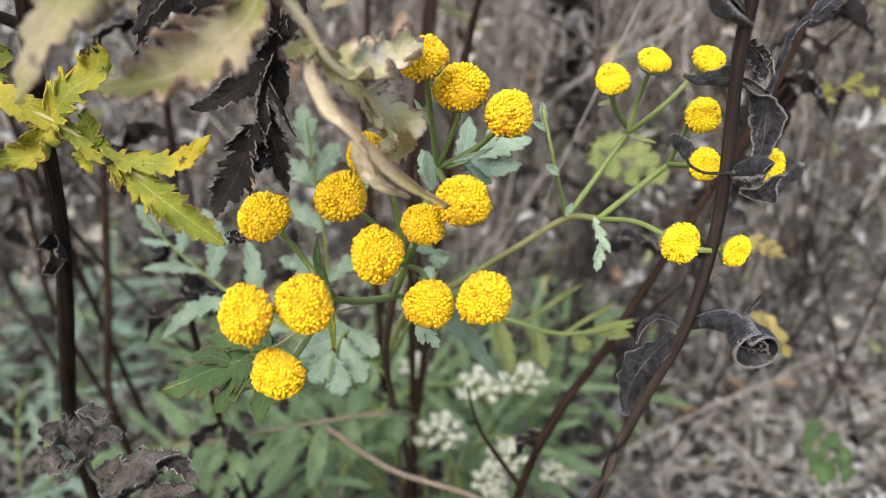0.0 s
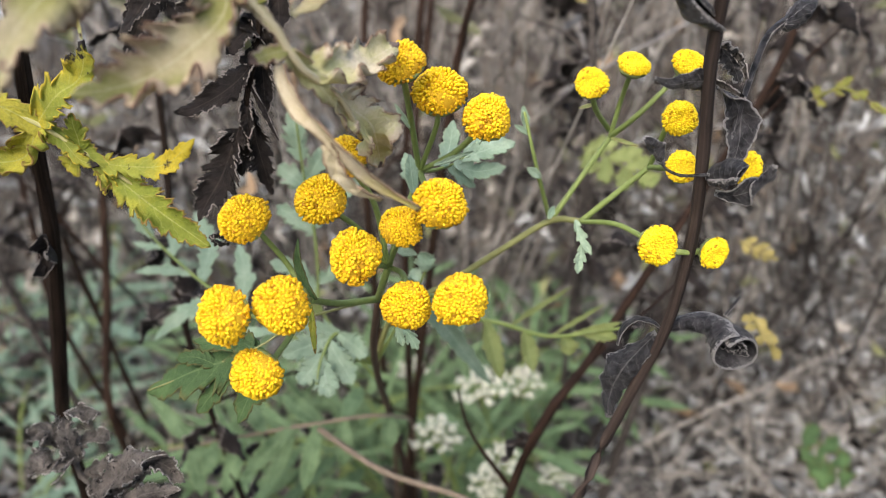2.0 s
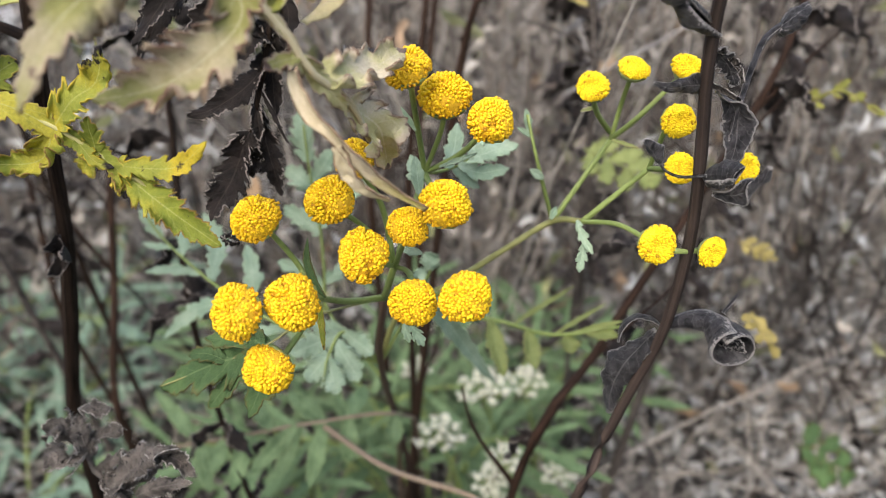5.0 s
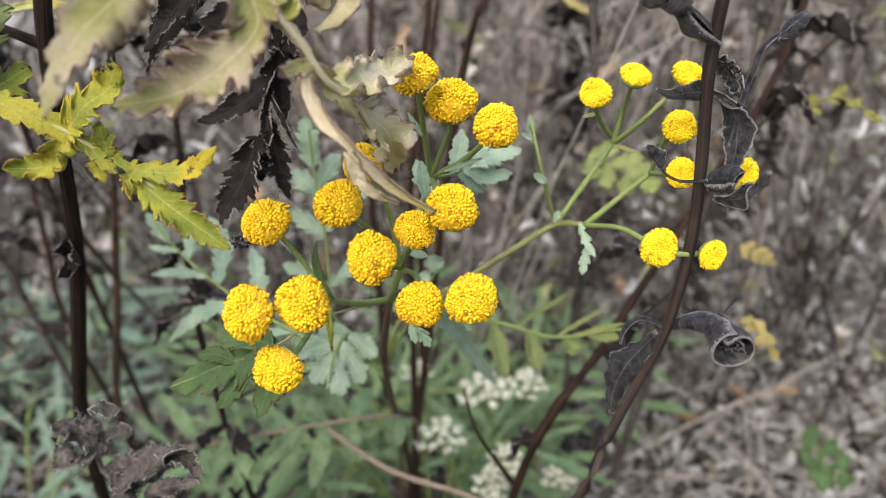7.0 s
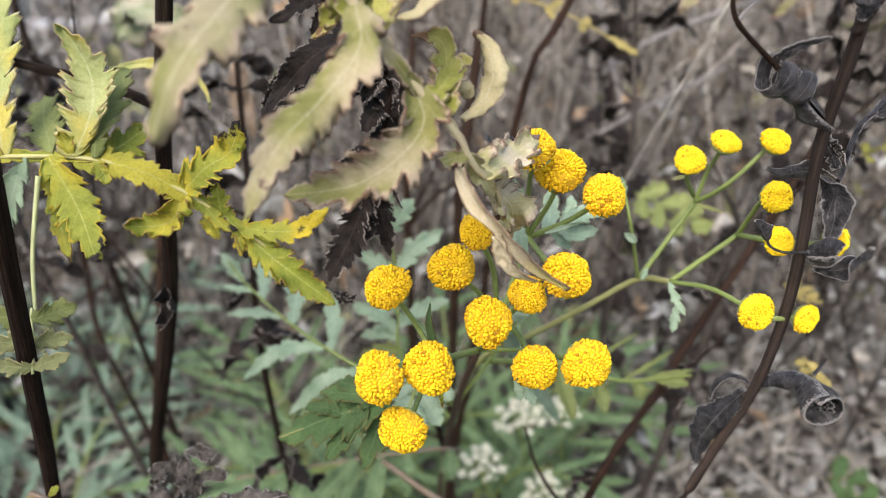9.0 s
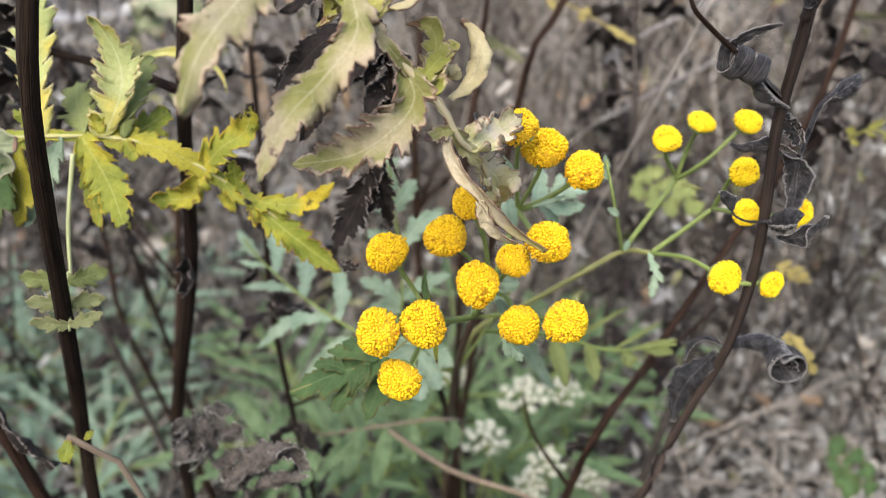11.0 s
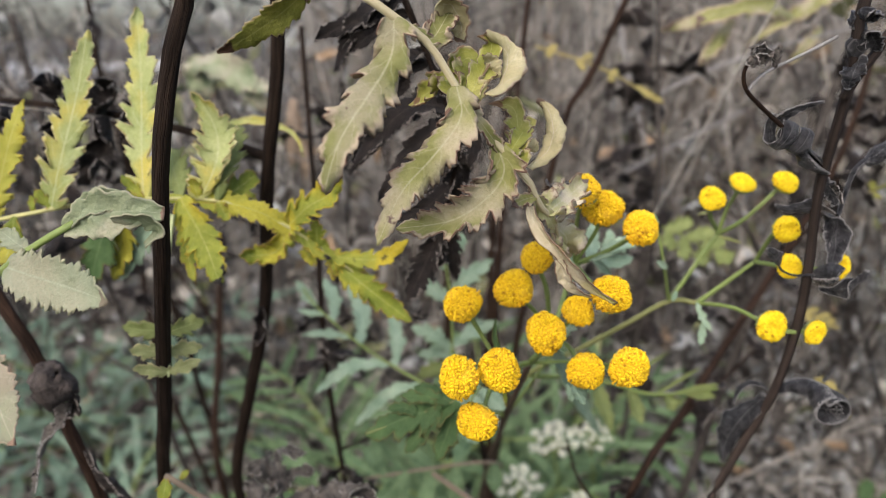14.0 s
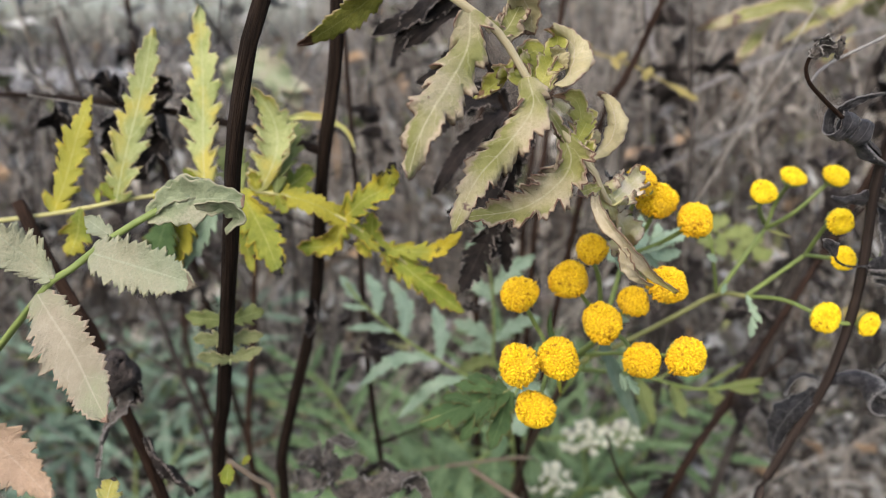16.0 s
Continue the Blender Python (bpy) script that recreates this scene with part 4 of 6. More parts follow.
for base, tip, w in (((-0.0462, 0.0690, 0.3800), (-0.0619, 0.0680, 0.3698), 0.0024), ((-0.0475, 0.0680, 0.3890), (-0.0478, 0.0690, 0.3765), 0.0022)):
    mb = Mb()
    blade(mb, base, tip, w, (0, -0.7, -0.7) if w > 0.0023 else VIEW, teeth=6, cut=0.3, sway=-0.08, narrow=0.7, seed=58)
    linked("leaflet", mb, M_OLIVE, stalk_1, "olive leaflet with a brown tip", L1, 0.00025)
for m, (path, widths, acr) in ((M_ROLLED, ([(-0.0139, 0.0775, 0.3432), (-0.0135, 0.0768, 0.3408), (-0.0113, 0.0758, 0.3378), (-0.0086, 0.0755, 0.3352), (-0.0062, 0.0760, 0.3322), (-0.0033, 0.0775, 0.3287), (0.0016, 0.0790, 0.3248)], (0.0008, 0.0013, 0.0011, 0.0013, 0.0015, 0.0013, 0.0004), [(1, -0.3, 0.5), (0.7, -0.8, 0.6), (0.4, -0.5, 1)])),
                               (M_CREAM, ([(-0.0214, 0.0745, 0.3622), (-0.0189, 0.0780, 0.3639), (-0.0179, 0.0810, 0.3667), (-0.0190, 0.0835, 0.3695), (-0.0218, 0.0830, 0.3716)], (0.0010, 0.0026, 0.0030, 0.0018, 0.0005), [(1, -0.4, 0.3), (1, -0.6, 0.3), (0.3, -0.7, 1)])),
                               (M_CREAM, ([(-0.0200, 0.0800, 0.3643), (-0.0209, 0.0800, 0.3670), (-0.0218, 0.0790, 0.3681)], (0.0008, 0.0016, 0.0006), [(1, -0.5, 0.2)])),
                               (M_CREAM, ([(-0.0139, 0.0845, 0.3484), (-0.0108, 0.0865, 0.3509), (-0.0096, 0.0875, 0.3546), (-0.0105, 0.0900, 0.3580), (-0.0125, 0.0915, 0.3596)], (0.0006, 0.0016, 0.0022, 0.0014, 0.0004), [(1, -0.4, -0.2), (1, -0.6, 0.3)])),
                               (M_CREAM, ([(-0.0126, 0.0870, 0.3510), (-0.0139, 0.0860, 0.3522), (-0.0152, 0.0855, 0.3519)], (0.0006, 0.0014, 0.0004), [(0.3, -0.5, 1)])),
                               (M_CREAM, ([(-0.0289, 0.0740, 0.3761), (-0.0268, 0.0760, 0.3756), (-0.0256, 0.0765, 0.3736), (-0.0254, 0.0770, 0.3702)], (0.0012, 0.0026, 0.0024, 0.0008), [(0.6, -0.5, 0.8), (1, -0.5, 0)])),
                               (M_ROLLED, ([(-0.0090, 0.0760, 0.3342), (-0.0080, 0.0765, 0.3310), (-0.0061, 0.0770, 0.3284), (-0.0031, 0.0780, 0.3265)], (0.0008, 0.0014, 0.0011, 0.0004), [(1, -0.3, 0.2), (0.7, -0.7, 0.5)]))):
    mb = Mb()
    ribbon(mb, path, widths, acr, 50, cup=0.5, wave=0.1, m=8, seed=len(bpy.data.objects), rag=0.1)
    linked("curled_leaflet", mb, m, stalk_1, "", L1, 0.00025)
leaf("leaf", stalk_1, L1, M_WEEDY, M_LIMESTALK, [(-0.0915, 0.1060, 0.3343), (-0.0932, 0.1020, 0.3206), (-0.0930, 0.0985, 0.3101), (-0.0907, 0.0947, 0.3128), (-0.0900, 0.0920, 0.3076), (-0.0895, 0.0894, 0.3028)], 0.0005,
     [
      ((-0.0905, 0.0938, 0.3110), (-0.1013, 0.0947, 0.3119), 0.0024, dict()),
      ((-0.0905, 0.0938, 0.3110), (-0.0833, 0.0964, 0.3130), 0.0024, dict()),
      ((-0.0900, 0.0918, 0.3073), (-0.0978, 0.0906, 0.3085), 0.0021, dict(material=M_DUSTY)),
      ((-0.0900, 0.0918, 0.3073), (-0.0825, 0.0920, 0.3090), 0.0021, dict(material=M_DUSTY)),
      ((-0.0897, 0.0898, 0.3038), (-0.0960, 0.0878, 0.3056), 0.0018, dict(material=M_DUSTY)),
      ((-0.0897, 0.0898, 0.3038), (-0.0819, 0.0893, 0.3070), 0.0017, dict(material=M_DUSTY)),
      ],
     "small green leaf on a pale stalk behind the stem", (0, -1, 0.2), seed=19, cut=0.7, narrow=0.5, teeth=4)

# ---- second blackened stalk, with a withered brown leaf and a side twig ----
L2 = (-0.135, 0.205, 0.0)
stalk_2 = thing("dead_tansy_stalk", L2, "blackened tansy stalk with a withered dark brown leaf", "dead plant", "old tansy stalks")
ls2 = [L2, (-0.1120, 0.1600, 0.1732), (-0.1054, 0.1500, 0.2098), (-0.1030, 0.1460, 0.2296), (-0.1005, 0.1425, 0.2455), (-0.0821, 0.1288, 0.2992), (-0.0765, 0.124, 0.330), (-0.0735, 0.1215, 0.345), (-0.068, 0.1175, 0.3673), (-0.0655, 0.1145, 0.392), (-0.062, 0.112, 0.43)]
mb = Mb()
tube(mb, ls2, 0.0020, 0.0014, 60, 12, 0.07, 0.035, 5)
linked("stem", mb, M_BLACK, stalk_2, "", L2)
leaf("leaf", stalk_2, L2, M_DARKLEAF, M_BLACK,
     [(-0.0625, 0.112, 0.425), (-0.046, 0.113, 0.395), (-0.0294, 0.1206, 0.3521), (-0.0286, 0.1187, 0.3449), (-0.0296, 0.1174, 0.3393), (-0.0311, 0.1161, 0.3337), (-0.0324, 0.1150, 0.3285), (-0.0335, 0.1136, 0.3252)],
     0.0010,
     [((-0.0298, 0.1180, 0.3407), (-0.0433, 0.1125, 0.3314), 0.0027, dict(sway=-0.15, teeth=7)),
      ((-0.0296, 0.1174, 0.3393), (-0.0385, 0.1185, 0.3324), 0.0023, {}),
      ((-0.0326, 0.1148, 0.3280), (-0.0399, 0.1082, 0.3129), 0.0039, dict(cut=0.8, roll=0.1, narrow=0.5)),
      ((-0.0323, 0.1150, 0.3285), (-0.0329, 0.1135, 0.3195), 0.0022, {}),
      ((-0.0306, 0.1162, 0.3337), (-0.0290, 0.1161, 0.3149), 0.0027, dict(cut=0.8, narrow=0.4)),
      ] + [((-0.0288, 0.1202, 0.3485), (-0.0332, 0.1145, 0.3405), 0.0027, {}),
      ((-0.0288, 0.1194, 0.3467), (-0.0269, 0.1213, 0.3378), 0.0027, {}),
      ((-0.0294, 0.1186, 0.3421), (-0.0291, 0.1199, 0.3294), 0.0022, {}),
      ((-0.0290, 0.1183, 0.3440), (-0.0333, 0.1220, 0.3456), 0.0020, dict(roll=0.9)),
      ((-0.0294, 0.1206, 0.3521), (-0.0329, 0.1175, 0.3451), 0.0023, dict(roll=0.7)),
      ((-0.0311, 0.1161, 0.3337), (-0.0306, 0.1131, 0.3262), 0.0017, dict(roll=0.8)),
      ((-0.0296, 0.1190, 0.3556), (-0.0522, 0.1160, 0.3432), 0.0032, dict(via=[(-0.0377, 0.1170, 0.3560), (-0.0445, 0.1160, 0.3518)], teeth=8, narrow=0.6)),
      ((-0.0303, 0.1180, 0.3526), (-0.0462, 0.1130, 0.3349), 0.0028, dict(via=[(-0.0341, 0.1160, 0.3504), (-0.0399, 0.1140, 0.3449)], teeth=8, narrow=0.6)),
      ((-0.0289, 0.1190, 0.3506), (-0.0256, 0.1180, 0.3417), 0.0022, dict(via=[(-0.0248, 0.1190, 0.3493)], teeth=5)),
      ((-0.0299, 0.1190, 0.3508), (-0.0420, 0.1170, 0.3438), 0.0016, dict(via=[(-0.0332, 0.1180, 0.3489), (-0.0375, 0.1170, 0.3459)], teeth=5)),
      ((-0.0296, 0.1200, 0.3538), (-0.0547, 0.1200, 0.3395), 0.0036, dict(via=[(-0.0332, 0.1210, 0.3578), (-0.0388, 0.1210, 0.3548), (-0.0468, 0.1210, 0.3496)], teeth=9, narrow=0.6)),
      ((-0.0414, 0.1220, 0.3658), (-0.0504, 0.1210, 0.3600), 0.0026, dict(via=[(-0.0446, 0.1210, 0.3629)], teeth=5)),
      ((-0.0470, 0.1240, 0.3807), (-0.0564, 0.1210, 0.3637), 0.0026, dict(via=[(-0.0509, 0.1220, 0.3735)], teeth=7)),
      ((-0.0378, 0.1210, 0.3643), (-0.0296, 0.1210, 0.3604), 0.0012, dict(via=[(-0.0334, 0.1210, 0.3630)], teeth=4)),
      ((-0.0432, 0.1220, 0.3770), (-0.0605, 0.1220, 0.3702), 0.0030, dict(via=[(-0.0515, 0.1220, 0.3742)], teeth=6, narrow=0.6)),
      ((-0.0484, 0.1220, 0.3730), (-0.0555, 0.1210, 0.3636), 0.0022, dict(via=[(-0.0532, 0.1220, 0.3682)], teeth=5)),
      ((-0.0339, 0.1210, 0.3673), (-0.0425, 0.1200, 0.3572), 0.0022, dict(via=[(-0.0388, 0.1210, 0.3633)], teeth=6)),
      ((-0.0306, 0.1169, 0.3355), (-0.0260, 0.1150, 0.3252), 0.0005, dict(cut=0.1))],
     "withered dark brown hanging leaf", VIEW, 0.00022, 23, cut=0.4, fold=0.2, roll=0.15, wave=0.3, lobe=0.25, narrow=0.45, teeth=7)
mb = Mb()
tube(mb, [(-0.0738, 0.1218, 0.344), (-0.0869, 0.1293, 0.3469), (-0.1038, 0.1352, 0.3499), (-0.1304, 0.1428, 0.3538), (-0.1669, 0.1514, 0.3566), (-0.1997, 0.1575, 0.3574)], 0.0012, 0.0007, 40, 8, 0.06, 0.06, 6)
twig = linked("side_twig", mb, M_BLACK, stalk_2, "", L2)
for i, (a, b, w) in enumerate((((-0.1356, 0.1437, 0.3545), (-0.1397, 0.1431, 0.3635), 0.005), ((-0.1232, 0.1408, 0.3524), (-0.1206, 0.1420, 0.3618), 0.0055), ((-0.1217, 0.1407, 0.3516), (-0.1281, 0.1366, 0.3342), 0.006),
                               ((-0.1356, 0.1435, 0.3538), (-0.1398, 0.1407, 0.3365), 0.005), ((-0.1544, 0.1477, 0.3552), (-0.1552, 0.1440, 0.3440), 0.006), ((-0.1141, 0.1380, 0.3511), (-0.1111, 0.1371, 0.3576), 0.004))):
    mb = Mb()
    blade(mb, a, b, w, VIEW, roll=0.8, wave=0.4, cut=0.9, teeth=4, seed=40 + i)
    linked("withered_leaflet", mb, M_DARKLEAF, twig, "", L2, 0.0002)
mb = Mb()
blade(mb, (-0.0805, 0.1262, 0.304), (-0.0822, 0.1262, 0.2945), 0.0028, VIEW, roll=1.0, wave=0.5, teeth=3, seed=51)
linked("shrivelled_bract", mb, M_DARKLEAF, stalk_2, "", L2, 0.0002)

# ---- living stalk out at the side, with the yellowing leaf and a near bleached leaf ----
L4 = (-0.26, 0.12, 0.0)
stalk_4 = thing("tansy_stalk", L4, "tansy stalk with a yellowing green leaf", "plant", "old tansy stalks")
mb = Mb()
tube(mb, [L4, (-0.225, 0.12, 0.18), (-0.20, 0.115, 0.33), (-0.195, 0.11, 0.42)], 0.002, 0.0014, 40, 10, 0.07, 0.03, 9)
linked("stem", mb, M_OLDSTALK, stalk_4, "", L4)
leaf("leaf", stalk_4, L4, M_YELLOW, M_RACHIS,
     [(-0.203, 0.116, 0.31), (-0.175, 0.115, 0.325), (-0.1313, 0.1046, 0.3336), (-0.1123, 0.1070, 0.3366), (-0.0946, 0.1087, 0.3373), (-0.0810, 0.1104, 0.3360), (-0.0689, 0.1117, 0.3306), (-0.0603, 0.1124, 0.3242), (-0.0514, 0.1120, 0.3174)],
     0.0007,
     [((-0.1364, 0.1040, 0.3330), (-0.1218, 0.1075, 0.3597), 0.0042, dict(teeth=8, narrow=0.7, cut=0.8, material=M_GOLDLIME)),
      ((-0.1183, 0.1063, 0.3357), (-0.1090, 0.1151, 0.3737), 0.0049, dict(teeth=9, narrow=0.75, cut=0.85, lobe=0.4, material=M_LIME)),
      ((-0.0996, 0.1083, 0.3374), (-0.1003, 0.1215, 0.3784), 0.0047, dict(teeth=9, narrow=0.7, cut=0.85, lobe=0.4, material=M_LIME)),
      ((-0.0851, 0.1102, 0.3365), (-0.0867, 0.1144, 0.3600), 0.0054, dict(sway=0.2, roll=0.15, narrow=0.6, teeth=8, material=M_LIME)),
      ((-0.0829, 0.1103, 0.3363), (-0.0805, 0.1247, 0.3509), 0.0046, dict(material=M_WEEDY, bend=0.2)),
      ((-0.0899, 0.1099, 0.3368), (-0.1000, 0.1259, 0.3462), 0.0048, dict(material=M_WEEDY)),
      ((-0.0810, 0.1104, 0.3360), (-0.0764, 0.1195, 0.3402), 0.0040, dict(teeth=4))] + [
      ((-0.0899, 0.1095, 0.3350), (-0.0801, 0.1005, 0.3197), 0.0046, dict(via=[(-0.0859, 0.1060, 0.3297)], teeth=6, narrow=0.6, cut=0.7, material=M_SCORCHED)),
      ((-0.0900, 0.1090, 0.3348), (-0.0878, 0.1040, 0.3179), 0.0022, dict(via=[(-0.0901, 0.1070, 0.3274)], teeth=6, narrow=0.6, cut=0.7)),
      ((-0.0681, 0.1118, 0.3298), (-0.0779, 0.1070, 0.3242), 0.0034, dict(via=[(-0.0702, 0.1095, 0.3246)], teeth=6, narrow=0.7, cut=0.6, curl=0.8, bend=-0.08)),
      ((-0.0863, 0.1095, 0.3370), (-0.0601, 0.1120, 0.3242), 0.0028, dict(via=[(-0.0796, 0.1105, 0.3355), (-0.0727, 0.1110, 0.3330), (-0.0670, 0.1117, 0.3291)], teeth=8, narrow=0.9, cut=0.4)),
      ((-0.0656, 0.1118, 0.3283), (-0.0561, 0.1120, 0.3205), 0.0022, dict(via=[(-0.0602, 0.1122, 0.3241)], teeth=4, narrow=0.9, cut=0.4)),
      ((-0.1122, 0.1070, 0.3365), (-0.0809, 0.1104, 0.3360), 0.0014, dict(via=[(-0.1033, 0.1080, 0.3375), (-0.0933, 0.1090, 0.3372)], teeth=7, narrow=0.9, cut=0.4)),
      ((-0.0689, 0.1115, 0.3306), (-0.0540, 0.1080, 0.3439), 0.0038, dict(via=[(-0.0622, 0.1110, 0.3345), (-0.0572, 0.1100, 0.3377)], teeth=6, narrow=0.8, cut=0.75, curl=0.3, material=M_SCORCHED)),
      ((-0.0577, 0.1120, 0.3223), (-0.0396, 0.1105, 0.3270), 0.0026, dict(via=[(-0.0515, 0.1115, 0.3219), (-0.0457, 0.1110, 0.3225)], teeth=6, narrow=0.7, material=M_SCORCHED)),
      ((-0.0581, 0.1120, 0.3228), (-0.0394, 0.1090, 0.3075), 0.0038, dict(via=[(-0.0543, 0.1120, 0.3187), (-0.0482, 0.1110, 0.3137)], teeth=9, narrow=0.75, cut=0.6, curl=0.3, fold=0.2)),
      ((-0.0644, 0.1120, 0.3259), (-0.0577, 0.1110, 0.3223), 0.0014, dict(via=[(-0.0609, 0.1110, 0.3236)], teeth=3, narrow=0.8, material=M_SCORCHED)),
      ((-0.0568, 0.1120, 0.3218), (-0.0572, 0.1110, 0.3174), 0.0010, dict(via=[(-0.0577, 0.1110, 0.3200)], teeth=2, material=M_SCORCHED)),
      ((-0.0622, 0.1120, 0.3267), (-0.0605, 0.1110, 0.3317), 0.0022, dict(teeth=4, narrow=0.8)),
      ((-0.0832, 0.1098, 0.3363), (-0.0803, 0.1090, 0.3320), 0.0019, dict(teeth=3, narrow=0.8)),
      ((-0.0884, 0.1095, 0.3376), (-0.0876, 0.1090, 0.3419), 0.0018, dict(teeth=3, narrow=0.8)),
      ((-0.0592, 0.1120, 0.3228), (-0.0565, 0.1110, 0.3165), 0.0020, dict(teeth=3, narrow=0.8, material=M_SCORCHED)),
      ((-0.1072, 0.1075, 0.3368), (-0.1151, 0.1089, 0.3169), 0.0050, dict(material=M_DEEP))] + [
      ((-0.1047, 0.1077, 0.3369), (-0.1109, 0.1113, 0.3168), 0.0044, {}),
      ((-0.0938, 0.1097, 0.3370), (-0.1106, 0.1132, 0.3161), 0.0036, dict(material=M_FRESH)),
      ((-0.0616, 0.1127, 0.3255), (-0.0645, 0.1122, 0.3213), 0.0030, dict(teeth=3)),
      ((-0.1237, 0.1056, 0.3349), (-0.1230, 0.1049, 0.3391), 0.0010, dict(teeth=3)),
      ((-0.0996, 0.1083, 0.3374), (-0.1030, 0.1077, 0.3428), 0.0016, dict(teeth=3)),
      ((-0.1186, 0.1063, 0.3358), (-0.1221, 0.1053, 0.3403), 0.0016, dict(teeth=3)),
      ((-0.1262, 0.1052, 0.3345), (-0.1300, 0.1014, 0.3237), 0.0040, dict(teeth=4))],
     "large yellowing green leaf with brown blotches", VIEW, 0.00025, 61, cut=0.75, fold=0.06, wave=0.14, lobe=0.35)
leaf("leaf", stalk_4, L4, M_GHOST, M_STALK,
     [(-0.215, 0.12, 0.23), (-0.16, 0.085, 0.285), (-0.1087, 0.0600, 0.3293), (-0.1027, 0.0599, 0.3339), (-0.0931, 0.0608, 0.3405), (-0.0848, 0.0610, 0.3450)],
     0.0011,
     [((-0.0959, 0.0600, 0.3388), (-0.0748, 0.0507, 0.3362), 0.0042, dict(teeth=9, narrow=0.6, cut=0.3)),
      ((-0.1075, 0.0593, 0.3301), (-0.0865, 0.0418, 0.3182), 0.0050, dict(teeth=9, cut=0.3, narrow=0.5, material=M_ROSY)),
      ((-0.1036, 0.0596, 0.3331), (-0.1118, 0.0578, 0.3433), 0.0042, {}),
      ((-0.0931, 0.0608, 0.3405), (-0.0990, 0.0632, 0.3432), 0.0018, dict(teeth=4))],
     "near faded leaf, pale grey-green and rosy", VIEW, 0.00025, 71, cut=0.5, fold=0.2, wave=0.12)

for path, wid, acr in (([(-0.0869, 0.0614, 0.3437), (-0.0816, 0.0606, 0.3460), (-0.0763, 0.0613, 0.3468), (-0.0711, 0.0627, 0.3460)], (0.0012, 0.0036, 0.0036, 0.0010), [(0, 0.3, 1), (0.2, 0.1, 0.8), (0, 0.4, 1)]),
                       ([(-0.0852, 0.0609, 0.3448), (-0.0825, 0.0609, 0.3475), (-0.0785, 0.0617, 0.3487), (-0.0740, 0.0627, 0.3471)], (0.0008, 0.0018, 0.0020, 0.0008), [(0, 0.5, 1), (0.3, -0.2, 0.8)]),
                       ([(-0.0780, 0.0598, 0.3459), (-0.0736, 0.0603, 0.3461), (-0.0714, 0.0609, 0.3438), (-0.0740, 0.0609, 0.3413)], (0.0006, 0.0020, 0.0022, 0.0006), [(0.4, -0.5, 0.7), (1, -0.5, 0.2)])):
    mb = Mb()
    ribbon(mb, path, wid, acr, 40, cup=0.3, wave=0.08, m=10, seed=len(bpy.data.objects), rag=0.1)
    linked("crumpled_leaflet", mb, M_ASHEN, stalk_4, "", L4, 0.00025)
mb = Mb()   # thin arching leaf behind the second stalk
ribbon(mb, [(-0.0897, 0.1321, 0.3485), (-0.0862, 0.1352, 0.3506), (-0.0794, 0.1368, 0.3508), (-0.0736, 0.1366, 0.3487), (-0.0704, 0.1360, 0.3459), (-0.0687, 0.1338, 0.3419)], (0.0006, 0.0011, 0.0012, 0.0010, 0.0008, 0.0002), [(0, 0.6, 1), (0.4, 0.5, 0.8)], 40, cup=0.5, wave=0.08, seed=75)
linked("leaflet", mb, M_LIME, stalk_4, "", L4, 0.0002)
mb = Mb()
blade(mb, (-0.1097, 0.0419, 0.3191), (-0.0946, 0.0377, 0.3081), 0.0042, VIEW, teeth=7, seed=72)
linked("leaflet", mb, M_ORANGE, stalk_4, "faded peach-coloured leaflet", L4, 0.00025)
mb = Mb()
blade(mb, (-0.1023, 0.0576, 0.2897), (-0.1016, 0.0612, 0.2940), 0.0024, VIEW, teeth=4, seed=73)
linked("leaflet", mb, M_LIME, stalk_4, "", L4, 0.00025)

for path, parent, o, m in (([(-0.0392, 0.1100, 0.3085), (-0.0371, 0.1100, 0.3079), (-0.0353, 0.1105, 0.3089)], stalk_4, L4, M_DARKLEAF), ([(-0.0395, 0.1101, 0.3089), (-0.0374, 0.1095, 0.3098), (-0.0365, 0.1093, 0.3088)], stalk_4, L4, M_DARKLEAF),
                           ([(-0.0103, 0.0924, 0.3446), (-0.0094, 0.0920, 0.3435), (-0.0078, 0.0928, 0.3427), (-0.0064, 0.0931, 0.3433), (-0.0047, 0.0940, 0.3427)], stalk_1, L1, M_DRY), ([(-0.0092, 0.0927, 0.3428), (-0.0072, 0.0932, 0.3437), (-0.0054, 0.0943, 0.3434)], stalk_1, L1, M_DRY)):
    mb = Mb()
    ribbon(mb, path, (0.0003, 0.0008, 0.0005, 0.0002), [(0, -0.5, 1), (0.6, -0.8, 0.3)], 24, cup=0.6, wave=0.5, seed=len(path) * 3, rag=0.5)
    linked("shrivelled_tip", mb, m, parent, "", o, 0.0002)

# ---- reddish stalk with a shrivelled cap ----
L3 = (-0.118, 0.135, 0.0)
stalk_3 = thing("dead_tansy_stalk", L3, "leaning reddish-brown stalk with a shrivelled grey cap", "dead plant", "old tansy stalks")
mb = Mb()
tube(mb, [L3, (-0.115, 0.12, 0.16), (-0.1200, 0.1030, 0.2609), (-0.1250, 0.1020, 0.2851), (-0.1278, 0.1012, 0.3028), (-0.1335, 0.1016, 0.3154), (-0.1427, 0.1045, 0.3361)], 0.0019, 0.0014, 50, 10, 0.07, 0.04, 8)
linked("stem", mb, M_BROWN, stalk_3, "", L3)
mb = Mb()   # the bulging cap, torn open below
cap, q1, q2, q3 = Vector((-0.1185, 0.0928, 0.2986)), Vector((0.75, 0.1, -0.62)).normalized(), Vector((0.55, -0.3, 0.75)).normalized(), Vector((0, -0.95, -0.2))
